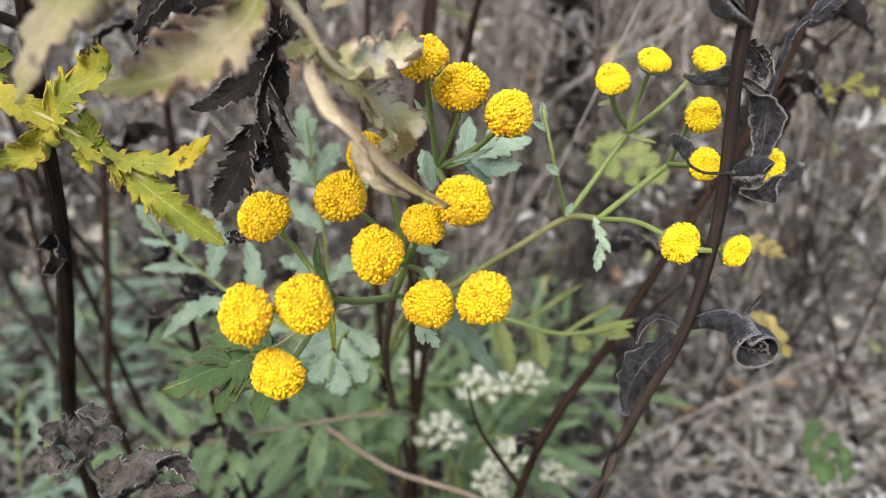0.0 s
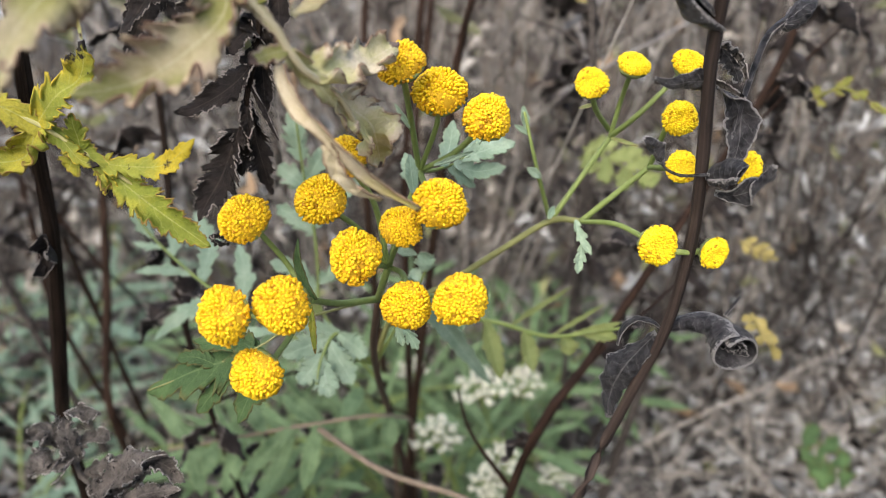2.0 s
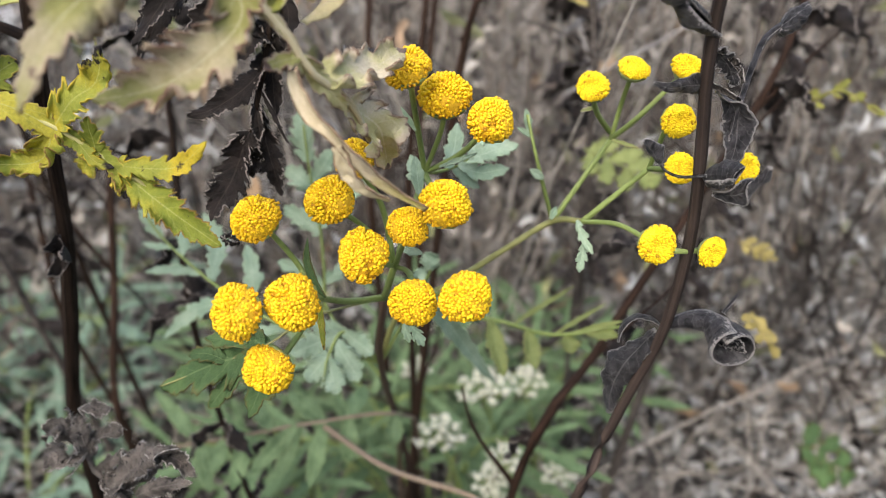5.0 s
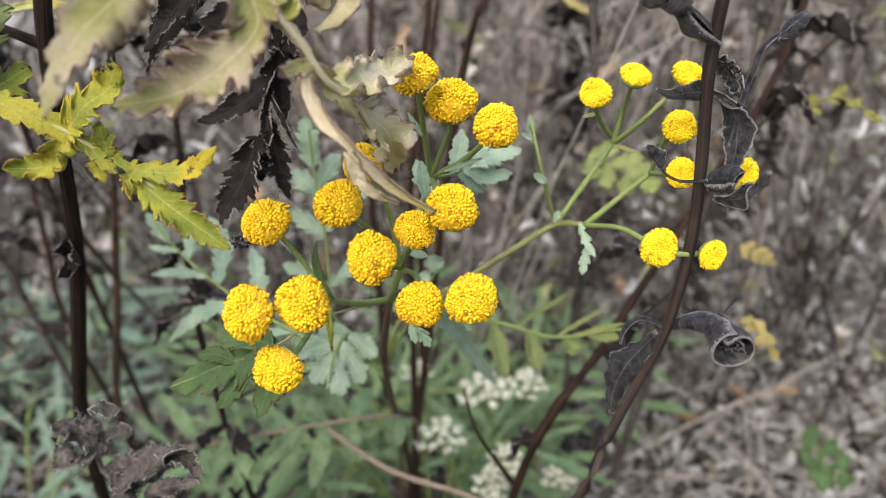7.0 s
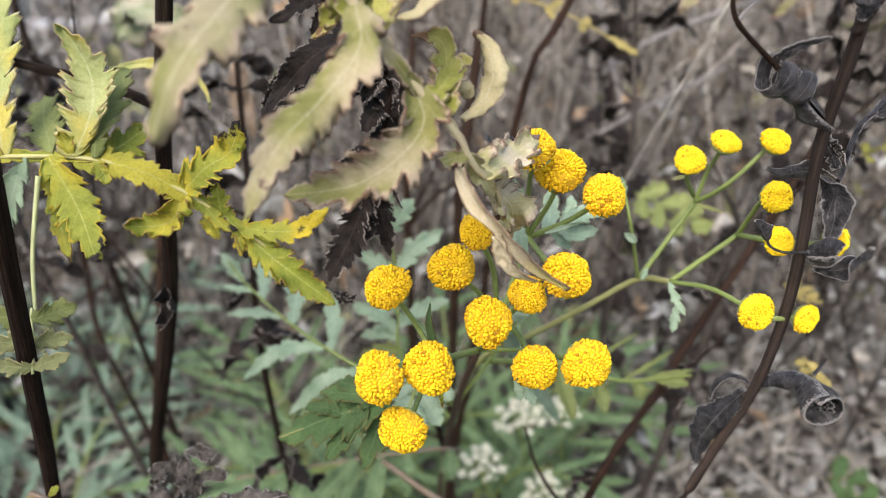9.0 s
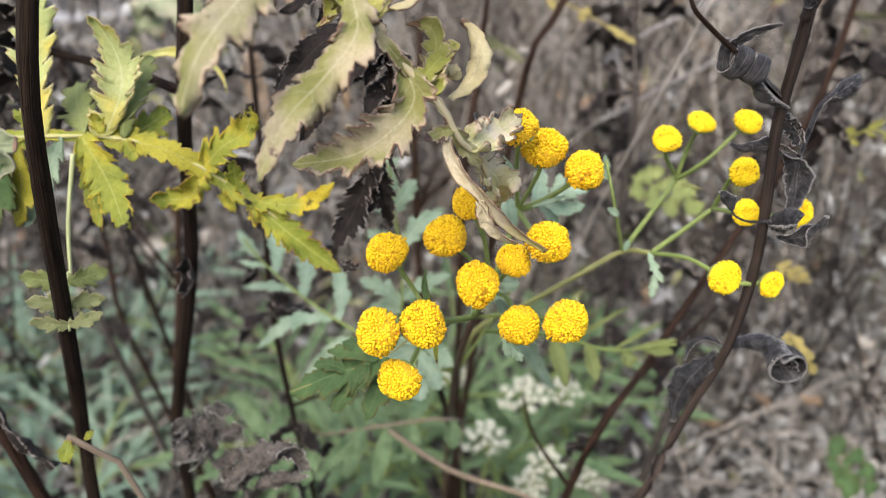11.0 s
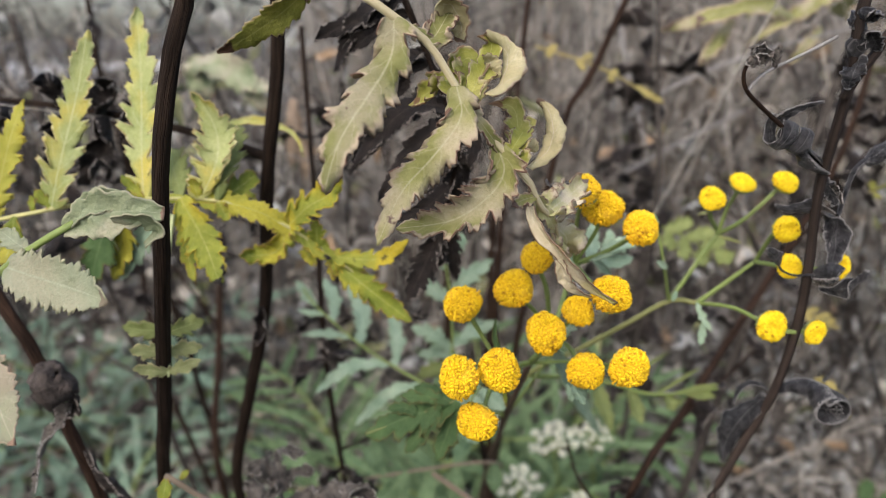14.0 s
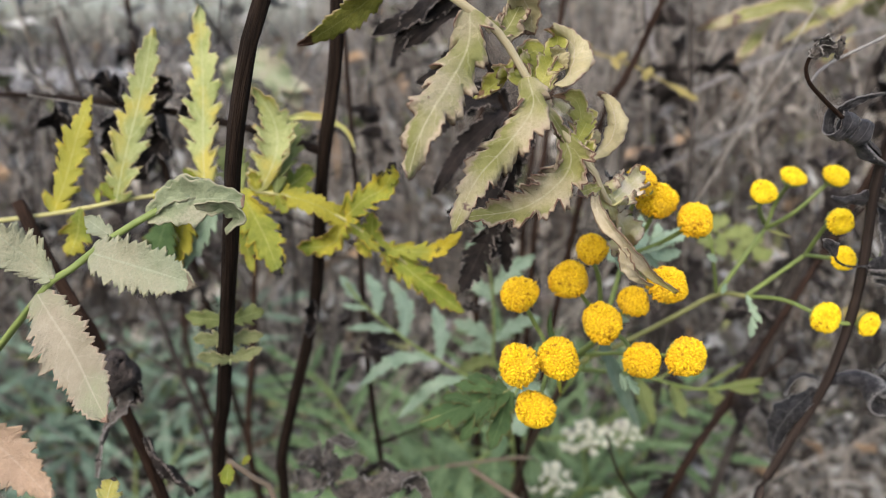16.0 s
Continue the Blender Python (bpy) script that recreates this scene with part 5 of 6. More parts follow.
for i in range(15):
    for j in range(25):
        th, az = 0.12 + 2.25 * i / 14, 2 * math.pi * j / 24
        r = 0.0047 * (1 + 0.12 * math.sin(az * 3 + th * 2) + 0.06 * math.sin(az * 5 - th * 7) + 0.05 * math.sin(th * 9 + az))
        if i > 11:
            r *= 1 + 0.12 * math.sin(az * 7)
        mb.v.append(cap + (q2 * math.cos(th) + q1 * (math.sin(th) * math.cos(az)) * 1.05 + q3 * (math.sin(th) * math.sin(az))) * r)
for i in range(14):
    for j in range(24):
        a = i * 25 + j
        mb.face([a, a + 1, a + 26, a + 25], [(0.3, i / 14), (0.32, i / 14), (0.32, (i + 1) / 14), (0.3, (i + 1) / 14)])
linked("shrivelled_cap", mb, M_CAP, stalk_3, "grey bulging shrivelled cap", L3, 0.0003)
for i, (pts, wid, acr, m) in enumerate((
        ([(-0.1174, 0.0942, 0.2928), (-0.1193, 0.0946, 0.2881), (-0.1236, 0.0937, 0.2833), (-0.1247, 0.0909, 0.2782), (-0.1251, 0.0882, 0.2732)], (0.0024, 0.0016, 0.0015, 0.0013, 0.0005), [(1, -0.2, 0.4), (0.6, -0.8, 0), (1, -0.3, 0.2)], M_CRUMPLE),
        ([(-0.1186, 0.1004, 0.2767), (-0.1158, 0.0990, 0.2713), (-0.1115, 0.0990, 0.2669), (-0.1071, 0.0989, 0.2622)], (0.0010, 0.0022, 0.0026, 0.0018), [(1, -0.4, 0.6), (0.5, -0.6, 0.8)], M_DARKLEAF),
        ([(-0.1143, 0.0935, 0.2964), (-0.1138, 0.0936, 0.2932), (-0.1174, 0.0942, 0.2896)], (0.0012, 0.0026, 0.0010), [(1, -0.3, 0), (0.6, -0.7, 0.3)], M_DARKLEAF))):
    mb = Mb()
    ribbon(mb, pts, wid, acr, 36, cup=0.7, wave=0.2, m=8, seed=80 + i, rag=0.25)
    linked("shrivelled_leaf", mb, m, stalk_3, "", L3, 0.00025)

# ---- brown stalk in front with curled grey leaves ----
L5 = (-0.01, 0.22, 0.0)
stalk_5 = thing("dead_weed_stalk", L5, "leaning brown dead stalk with curled grey leaves", "dead plant")
ls5 = [L5, (0.01, 0.165, 0.14), (0.0279, 0.1095, 0.2452), (0.0332, 0.1080, 0.2620), (0.0382, 0.1063, 0.2783), (0.0425, 0.1041, 0.2931), (0.0443, 0.1016, 0.3113), (0.0435, 0.0990, 0.3260), (0.0421, 0.0967, 0.3416), (0.0417, 0.0924, 0.3549), (0.0409, 0.0885, 0.3657), (0.0399, 0.0858, 0.3771), (0.046, 0.078, 0.43)]
mb = Mb()
tube(mb, ls5, 0.00115, 0.00088, 110, 14, 0.07, 0.045, 12)
linked("stem", mb, M_BARK, stalk_5, "", L5)


def dry(mb, label=""):
    return linked("curled_leaf", mb, M_DRY, stalk_5, label, L5, 0.00025)


mb = Mb()   # the scroll that opens towards the viewer
scroll(mb, [(0.0432, 0.1055, 0.2927), (0.0465, 0.1050, 0.2941), (0.0502, 0.1042, 0.2941), (0.0526, 0.1012, 0.2930), (0.0533, 0.0978, 0.2922)], (0.0010, 0.0028, 0.0041, 0.0046, 0.0044), 7.0, -1.4, inward=0.22, seed=91, flat=0.78)
dry(mb, "grey leaf rolled into an open scroll")
mb = Mb()
tube(mb, [(0.0520, 0.1025, 0.2969), (0.0534, 0.1028, 0.2989), (0.0545, 0.1035, 0.3003)], 0.00045, 0.0002, 8, 6)
linked("leaf_tip", mb, M_DRY, stalk_5, "", L5)
for k in range(4):   # crumpled shreds inside the scroll
    mb = Mb()
    o = Vector((0.0528, 0.1000, 0.2914)) + Vector((0.0012 * math.sin(k * 2.1), 0.001 * k, 0.0012 * math.cos(k * 2.1)))
    ribbon(mb, [o, o + Vector((0.0012, -0.0006, 0.0008 - 0.0005 * k)), o + Vector((0.0021, -0.0012, -0.0003))], (0.0003, 0.0007, 0.0002), [(0, -0.5, 1), (0.8, -0.6, 0.2)], 16, cup=0.7, wave=0.4, seed=210 + k, rag=0.5)
    dry(mb)
mb = Mb()   # loop and folded blade beside the node
ribbon(mb, [(0.0423, 0.1059, 0.2927), (0.0407, 0.1054, 0.2942), (0.0377, 0.1055, 0.2949), (0.0352, 0.1056, 0.2927), (0.0345, 0.1053, 0.2896)], (0.0005, 0.0006, 0.0007, 0.0008, 0.0007), [(0, 1, 0.25), (0.1, 1, 0.35)], cup=0.3, wave=0.1, seed=2)
dry(mb)
mb = Mb()
ribbon(mb, [(0.0415, 0.1055, 0.2918), (0.0378, 0.1055, 0.2870), (0.0353, 0.1064, 0.2816), (0.0346, 0.1075, 0.2764), (0.0347, 0.1078, 0.2718)], (0.0008, 0.0026, 0.0034, 0.0026, 0.0006), [(0.6, -0.3, 0.5), (0.8, -0.4, 0.2)], cup=-0.5, wave=0.16, seed=3)
dry(mb, "grey folded hanging leaf")
mb = Mb()   # leaf that lies across two heads
ribbon(mb, [(0.0432, 0.0985, 0.3375), (0.0408, 0.0972, 0.3377), (0.0388, 0.0968, 0.3376), (0.0370, 0.0972, 0.3373), (0.0358, 0.0976, 0.3377), (0.0349, 0.0982, 0.3381)], (0.0019, 0.0020, 0.0021, 0.0019, 0.0010, 0.0002), [(0.1, -0.45, 0.9), (0, -0.35, 1), (0.1, -0.2, 1)], 44, cup=0.35, wave=0.1, m=10, seed=4, rag=0.04)
dry(mb)
mb = Mb()   # long hanging blade behind the stem
ribbon(mb, [(0.0465, 0.1040, 0.3357), (0.0491, 0.1046, 0.3338), (0.0504, 0.1046, 0.3313), (0.0503, 0.1036, 0.3288), (0.0499, 0.1026, 0.3265), (0.0492, 0.1018, 0.3243)], (0.0006, 0.0018, 0.0025, 0.0027, 0.0024, 0.0010), [(0.8, -0.3, -0.6), (1, -0.25, -0.15), (1, -0.1, 0)], 50, cup=0.45, wave=0.07, m=10, seed=5, rag=0.07)
dry(mb, "dark grey hanging blade with a pale frayed rim")
mb = Mb()   # its pale folded top
ribbon(mb, [(0.0447, 0.1030, 0.3371), (0.0466, 0.1034, 0.3362), (0.0485, 0.1036, 0.3352), (0.0505, 0.1040, 0.3339)], (0.0004, 0.0006, 0.0005, 0.0002), [(0.3, -0.6, 0.8)], 24, cup=0.5, wave=0.1, seed=15, rag=0.1)
linked("leaf_fold", mb, M_CRUMPLE, stalk_5, "", L5, 0.0002)
mb = Mb()
ribbon(mb, [(0.0452, 0.1034, 0.3418), (0.0470, 0.1040, 0.3403), (0.0482, 0.1036, 0.3384), (0.0488, 0.1030, 0.3365)], (0.0012, 0.0016, 0.0014, 0.0006), [(0.9, -0.2, 0.5), (1, -0.3, 0.3)], 36, cup=0.5, wave=0.22, m=10, seed=6, rag=0.25)
dry(mb)
mb = Mb()   # its white rolled rim
ribbon(mb, [(0.0446, 0.1032, 0.3420), (0.0464, 0.1034, 0.3419), (0.0480, 0.1032, 0.3408), (0.0492, 0.1028, 0.3391), (0.0498, 0.1026, 0.3371)], (0.0003, 0.00035, 0.0005, 0.0006, 0.0003), [(0.5, -0.6, 0.6)], 30, cup=0.8, wave=0.1, seed=16, rag=0.15)
linked("leaf_rim", mb, M_CRUMPLE, stalk_5, "", L5, 0.0002)
mb = Mb()   # twisted knot
scroll(mb, [(0.0452, 0.0992, 0.3231), (0.0462, 0.0984, 0.3237), (0.0477, 0.0976, 0.3241), (0.0490, 0.0970, 0.3240)], (0.0016, 0.0025, 0.0027, 0.0018), 7.6, 0.5, inward=0.5, seed=92)
dry(mb)
mb = Mb()
ribbon(mb, [(0.0458, 0.0985, 0.3206), (0.0484, 0.0975, 0.3205), (0.0504, 0.0960, 0.3215), (0.0516, 0.0945, 0.3234), (0.0520, 0.0935, 0.3261)], (0.0005, 0.0012, 0.0019, 0.0017, 0.0003), [(0.15, -0.5, 0.85), (0.5, -0.4, 0.75), (0.8, -0.3, 0.4)], 44, cup=0.55, wave=0.1, m=10, seed=7, rag=0.05)
dry(mb)
mb = Mb()   # small bell-shaped leaf on its thin stalk
tube(mb, [(0.0444, 0.0980, 0.3235), (0.0404, 0.0980, 0.3234), (0.0377, 0.0975, 0.3246), (0.0365, 0.0968, 0.3262)], 0.0003, 0.00022, 16, 6)
linked("dry_petiole", mb, M_DRY, stalk_5, "", L5)
mb = Mb()
ribbon(mb, [(0.0367, 0.0968, 0.3259), (0.0355, 0.0960, 0.3275), (0.0344, 0.0955, 0.3289), (0.0334, 0.0955, 0.3299)], (0.0004, 0.0014, 0.0012, 0.0003), [(0.9, -0.4, 0.4), (0.8, -0.5, -0.2)], 24, cup=0.9, wave=0.12, seed=8, rag=0.05)
dry(mb)
mb = Mb()   # corkscrew leaf and its long thin tip
ax0, ax1 = Vector((0.0301, 0.0927, 0.3535)), Vector((0.0373, 0.0924, 0.3509))
path = []
for i in range(26):
    s = i / 25
    a = 2 * math.pi * 2.4 * s
    r = 0.0028 * (1 - 0.25 * s)
    path.append(ax0.lerp(ax1, s) + Vector((0.25 * math.cos(a), 0.9 * math.sin(a), math.cos(a))) * r)
ribbon(mb, path, (0.0009, 0.0016, 0.0017, 0.0015, 0.001), [ax1 - ax0], 120, cup=0.2, wave=0.08, seed=9)
dry(mb, "corkscrew-curled grey leaf")
mb = Mb()
ribbon(mb, [(0.0313, 0.0932, 0.3549), (0.0325, 0.0922, 0.3565), (0.0351, 0.0918, 0.3578), (0.0382, 0.0913, 0.3586)], (0.0008, 0.0011, 0.0008, 0.0002), [(0, -0.5, 1)], cup=0.3, wave=0.1, seed=10)
dry(mb)
mb = Mb()
tube(mb, [(0.0328, 0.0917, 0.3533), (0.0273, 0.0890, 0.3574), (0.0230, 0.0866, 0.3610), (0.0220, 0.0864, 0.3638), (0.0224, 0.0860, 0.3657)], 0.00042, 0.00032, 20, 7, 0.05, 0.05)
linked("dry_petiole", mb, M_BROWN, stalk_5, "", L5)
for k, (pts, acr) in enumerate((([(0.0230, 0.0860, 0.3671), (0.0236, 0.0859, 0.3682), (0.0253, 0.0864, 0.3677)], [(0, -0.4, 1), (0.5, -0.5, 0.7)]), ([(0.0238, 0.0861, 0.3673), (0.0253, 0.0860, 0.3665), (0.0263, 0.0869, 0.3671)], [(0.4, -0.7, 0.6), (0, -0.6, 1)]),
                               ([(0.0229, 0.0860, 0.3670), (0.0231, 0.0852, 0.3661), (0.0239, 0.0851, 0.3657)], [(1, -0.5, 0.3), (0.5, -0.8, 0.6)]))):
    mb = Mb()
    ribbon(mb, pts, (0.0004, 0.0012, 0.0004), acr, 30, cup=0.6, wave=0.2, m=8, seed=60 + k, rag=0.15)
    linked("curled_leaf", mb, M_CRUMPLE, stalk_5, "", L5, 0.0002)
mb = Mb()
scroll(mb, [(0.0228, 0.0863, 0.3679), (0.0245, 0.0870, 0.3680), (0.0269, 0.0881, 0.3675)], (0.0007, 0.0012, 0.0005), 5.5, 0.2, inward=0.6, seed=93)
linked("curled_leaf", mb, M_CRUMPLE, stalk_5, "", L5, 0.0002)
mb = Mb()   # pale forked end of the thin stalk
tube(mb, [(0.0230, 0.0872, 0.3604), (0.0245, 0.0874, 0.3626), (0.0267, 0.0878, 0.3643), (0.0303, 0.0886, 0.3659), (0.0344, 0.0894, 0.3677), (0.0383, 0.0902, 0.3696)], 0.00026, 0.00032, 24, 7, 0.05, 0.12, 5)
linked("side_twig", mb, M_STRAW, stalk_5, "pale bleached twig", L5)
mb = Mb()
ribbon(mb, [(0.0275, 0.0878, 0.3647), (0.0276, 0.0876, 0.3666), (0.0279, 0.0874, 0.3687)], (0.0003, 0.0008, 0.0003), [(1, -0.3, 0.1)], 20, cup=0.6, wave=0.2, seed=68, rag=0.2)
linked("curled_leaf", mb, M_CRUMPLE, stalk_5, "", L5, 0.0002)
mb = Mb()
scroll(mb, [(0.0357, 0.0933, 0.3508), (0.0385, 0.0942, 0.3480), (0.0422, 0.0958, 0.3456)], (0.0012, 0.0024, 0.0012), 5.5, 0.7, inward=0.6, seed=94)
dry(mb)
mb = Mb()
scroll(mb, [(0.0412, 0.0885, 0.3720), (0.0403, 0.0883, 0.3684), (0.0409, 0.0897, 0.3661)], (0.0008, 0.0024, 0.0010), 4.5, 0.2, inward=0.6, seed=95)
dry(mb)
mb = Mb()   # a fork high on the stalk, with curls where it leaves
tube(mb, [(0.0406, 0.0900, 0.3592), (0.0425, 0.0890, 0.3641), (0.0445, 0.0880, 0.3682), (0.0472, 0.0860, 0.3769)], 0.0009, 0.0007, 16, 9, 0.06, 0.05)
linked("side_twig", mb, M_BARK, stalk_5, "", L5)
for k, (pts, wid, acr) in enumerate((([(0.0402, 0.0880, 0.3609), (0.0400, 0.0865, 0.3640), (0.0413, 0.0870, 0.3667)], (0.0006, 0.0017, 0.0005), [(1, -0.4, 0.2), (0.6, -0.6, 0.6)]), ([(0.0385, 0.0870, 0.3710), (0.0394, 0.0860, 0.3736), (0.0432, 0.0870, 0.3727)], (0.0005, 0.0019, 0.0006), [(0.3, -0.6, 0.8), (1, -0.5, 0.1)]), ([(0.0395, 0.0870, 0.3692), (0.0413, 0.0860, 0.3701), (0.0440, 0.0875, 0.3673)], (0.0005, 0.0016, 0.0004), [(0.9, -0.5, 0.4), (0.2, -0.7, 0.7)]))):
    mb = Mb()
    ribbon(mb, pts, wid, acr, 30, cup=0.8, wave=0.2, m=8, seed=230 + k, rag=0.2)
    dry(mb)
mb = Mb()   # bud on its own thin twig
tube(mb, [(0.0489, 0.1032, 0.3276), (0.0505, 0.1047, 0.3334), (0.0526, 0.1071, 0.3391), (0.0544, 0.1087, 0.3427), (0.0570, 0.1096, 0.3447), (0.0588, 0.1099, 0.3453)], 0.0004, 0.0006, 24, 7, 0.05, 0.06)
linked("bud_twig", mb, M_DRY, stalk_5, "", L5)
for i in range(8):
    mb = Mb()
    a = i * 0.8
    off = Vector((0.3 * math.sin(a), math.cos(a), math.sin(a))) * 0.0017
    ribbon(mb, [Vector((0.0570, 0.1095, 0.3445)) + off * 0.3, Vector((0.0583, 0.1099, 0.3453)) + off * 1.2, Vector((0.0605, 0.1105, 0.3464)) + off * 1.1, Vector((0.0616, 0.1107, 0.3468)) + off * 0.3], (0.0004, 0.0010, 0.0012, 0.0004), [Vector((0, -math.sin(a), math.cos(a)))], 16, cup=0.4, wave=0.15, seed=20 + i)
    linked("dry_bud_scale", mb, M_DRY, stalk_5, "", L5, 0.0002)

# ---- crumpled grey leaves low at the side ----
L6 = (-0.10, 0.155, 0.0)
crumple = thing("crumpled_leaf_stalk", L6, "grey crumpled dead leaves on a short stalk", "dead plant")
mb = Mb()
tube(mb, [L6, (-0.085, 0.14, 0.15)] + [(-0.0649, 0.1030, 0.2459), (-0.0668, 0.1040, 0.2532), (-0.0733, 0.1070, 0.2559), (-0.0770, 0.1100, 0.2604), (-0.0773, 0.1120, 0.2658), (-0.0800, 0.1130, 0.2670)], 0.0011, 0.0005, 40, 8, 0.06, 0.05)
linked("stem", mb, M_CRUMPLE, crumple, "", L6)
for i, (a, b, c, w, up) in enumerate((
        ((-0.0774, 0.1115, 0.2665), (-0.0732, 0.1100, 0.2707), (-0.0671, 0.1080, 0.2717), 0.0020, (0.1, -0.5, 0.9)),
        ((-0.0733, 0.1070, 0.2601), (-0.0740, 0.1065, 0.2651), (-0.0761, 0.1100, 0.2693), 0.0024, (0.6, -0.8, 0.3)),
        ((-0.0778, 0.1100, 0.2609), (-0.0795, 0.1080, 0.2669), (-0.0825, 0.1060, 0.2659), 0.0028, (-0.2, -0.45, 0.9)),
        ((-0.0775, 0.1090, 0.2578), (-0.0795, 0.1060, 0.2623), (-0.0836, 0.1040, 0.2597), 0.0033, (-0.3, -0.5, 0.85)),
        ((-0.0829, 0.1125, 0.2581), (-0.0836, 0.1120, 0.2600), (-0.0861, 0.1110, 0.2584), 0.0020, (0.3, -0.6, -0.6)),
        ((-0.0761, 0.1100, 0.2602), (-0.0709, 0.1085, 0.2649), (-0.0649, 0.1070, 0.2678), 0.0022, (0.2, -0.6, 0.8)),
        ((-0.0741, 0.1080, 0.2569), (-0.0680, 0.1060, 0.2604), (-0.0612, 0.1040, 0.2644), 0.0020, (0.2, -0.6, 0.8)),
        ((-0.0704, 0.1055, 0.2524), (-0.0601, 0.1010, 0.2639), (-0.0489, 0.0990, 0.2687), 0.0041, (0.1, -0.62, 0.8)),
        ((-0.0572, 0.1020, 0.2653), (-0.0512, 0.1000, 0.2654), (-0.0472, 0.0980, 0.2637), 0.0024, (0.5, -0.5, 0.75)),
        ((-0.0612, 0.0990, 0.2568), (-0.0543, 0.0970, 0.2615), (-0.0471, 0.0960, 0.2633), 0.0020, (0.0, -0.9, 0.4)),
        ((-0.0689, 0.1050, 0.2541), (-0.0621, 0.1045, 0.2575), (-0.0562, 0.1030, 0.2609), 0.0024, (0.1, -0.7, -0.5)),
        ((-0.0781, 0.1110, 0.2663), (-0.0777, 0.1100, 0.2693), (-0.0776, 0.1090, 0.2714), 0.0011, (-0.5, -0.7, 0.5)),
        ((-0.0727, 0.1070, 0.2555), (-0.0682, 0.1050, 0.2550), (-0.0625, 0.1030, 0.2574), 0.0026, (0.4, -0.7, 0.6)))):
    mb = Mb()
    blade(mb, a, c, w, up, via=[b], teeth=5, cut=0.5, lobe=0.35, fold=0.5 if i % 3 else -0.45, wave=0.36, narrow=0.75, twist=0.35 * math.sin(i * 2.9), curl=-0.55 if i % 4 else 0.5, seed=100 + i)
    linked("crumpled_leaf", mb, M_CRUMPLE, crumple, "", L6, 0.0002)

# ---- pale dry stalk with a last yellow leaf, low in front ----
L7 = (-0.055, 0.10, 0.0)
corner = thing("dry_stalk", L7, "pale beige dry stalk with a small yellow leaf", "dead plant")
mb = Mb()
tube(mb, [L7, (-0.058, 0.10, 0.15), (-0.0798, 0.0850, 0.2671), (-0.0837, 0.0834, 0.2764), (-0.0860, 0.0821, 0.2826), (-0.0886, 0.0804, 0.2846)], 0.0013, 0.0006, 36, 8, 0.06, 0.05)
linked("stem", mb, M_BEIGE, corner, "", L7)
for a, b, w in (((-0.0885, 0.0803, 0.2842), (-0.0887, 0.0779, 0.2799), 0.0018), ((-0.0861, 0.0813, 0.2832), (-0.0843, 0.0820, 0.2850), 0.0008)):
    mb = Mb()
    blade(mb, a, b, w, VIEW, teeth=4, seed=77)
    linked("leaflet", mb, M_YELLOW, corner, "", L7, 0.0002)

# ---- dead stems of the thicket that stand apart ----
def lone_stem(points, r0, r1, label, material=None, twigs=3, seed=0, leaves=0, r_leaf=0.006):
    """A dead stem from its foot up, with a few side twigs and withered leaves."""
    rng = random.Random(seed)
    o = Vector(points[0])
    e = thing("dead_weed", o, label, "dead plant", "dead stems of the thicket")
    mb = Mb()
    c = tube(mb, points, r0, r1, 40, 8, 0.05, 0.05, seed)
    st = linked("stem", mb, material or M_BROWN, e, "", o)
    for i in range(twigs):
        k = rng.randint(14, 36)
        d = Vector((rng.uniform(-1, 1), rng.uniform(-0.5, 0.5), rng.uniform(0.3, 1.2))).normalized() * rng.uniform(0.03, 0.07)
        mb = Mb()
        tube(mb, [c[k], c[k] + d * 0.5 + Vector((rng.uniform(-1, 1), 0, 0.5)) * 0.004, c[k] + d], r1 * 0.7, r1 * 0.3, 10, 6, 0, 0.06, i)
        linked("side_twig", mb, material or M_BROWN, e, "", o)
    for i in range(leaves):
        k = rng.randint(18, 40)
        a = c[k]
        v = Vector((rng.uniform(-1, 1), rng.uniform(-0.6, 0.6), rng.uniform(-1, 0.4))).normalized() * r_leaf * 2.4
        mb = Mb()
        ribbon(mb, [a, a + v * 0.5 + Vector((0, 0, 0.004)), a + v], (0.0006, r_leaf * 0.5, 0.0006), [(rng.uniform(-1, 1), rng.uniform(-1, 1), rng.uniform(-1, 1)), (rng.uniform(-1, 1), -1, 0.3)], 16, cup=rng.uniform(-1, 1), wave=0.4, seed=seed + i)
        linked("withered_leaf", mb, M_DARKLEAF, e, "", o, 0.0003)
    return e


def from_foot(a, b, spread=0.3, foot=None):
    a, b = Vector(a), Vector(b)
    drop = (b.z - a.z)
    f = foot if foot else Vector((b.x + (b.x - a.x) * spread * b.z / max(-drop, 0.02), b.y + 0.04 + 0.1 * b.z, 0))
    return [f, f.lerp(b, 0.5) + (b - a) * 0.05, b, a.lerp(b, 0.5), a]


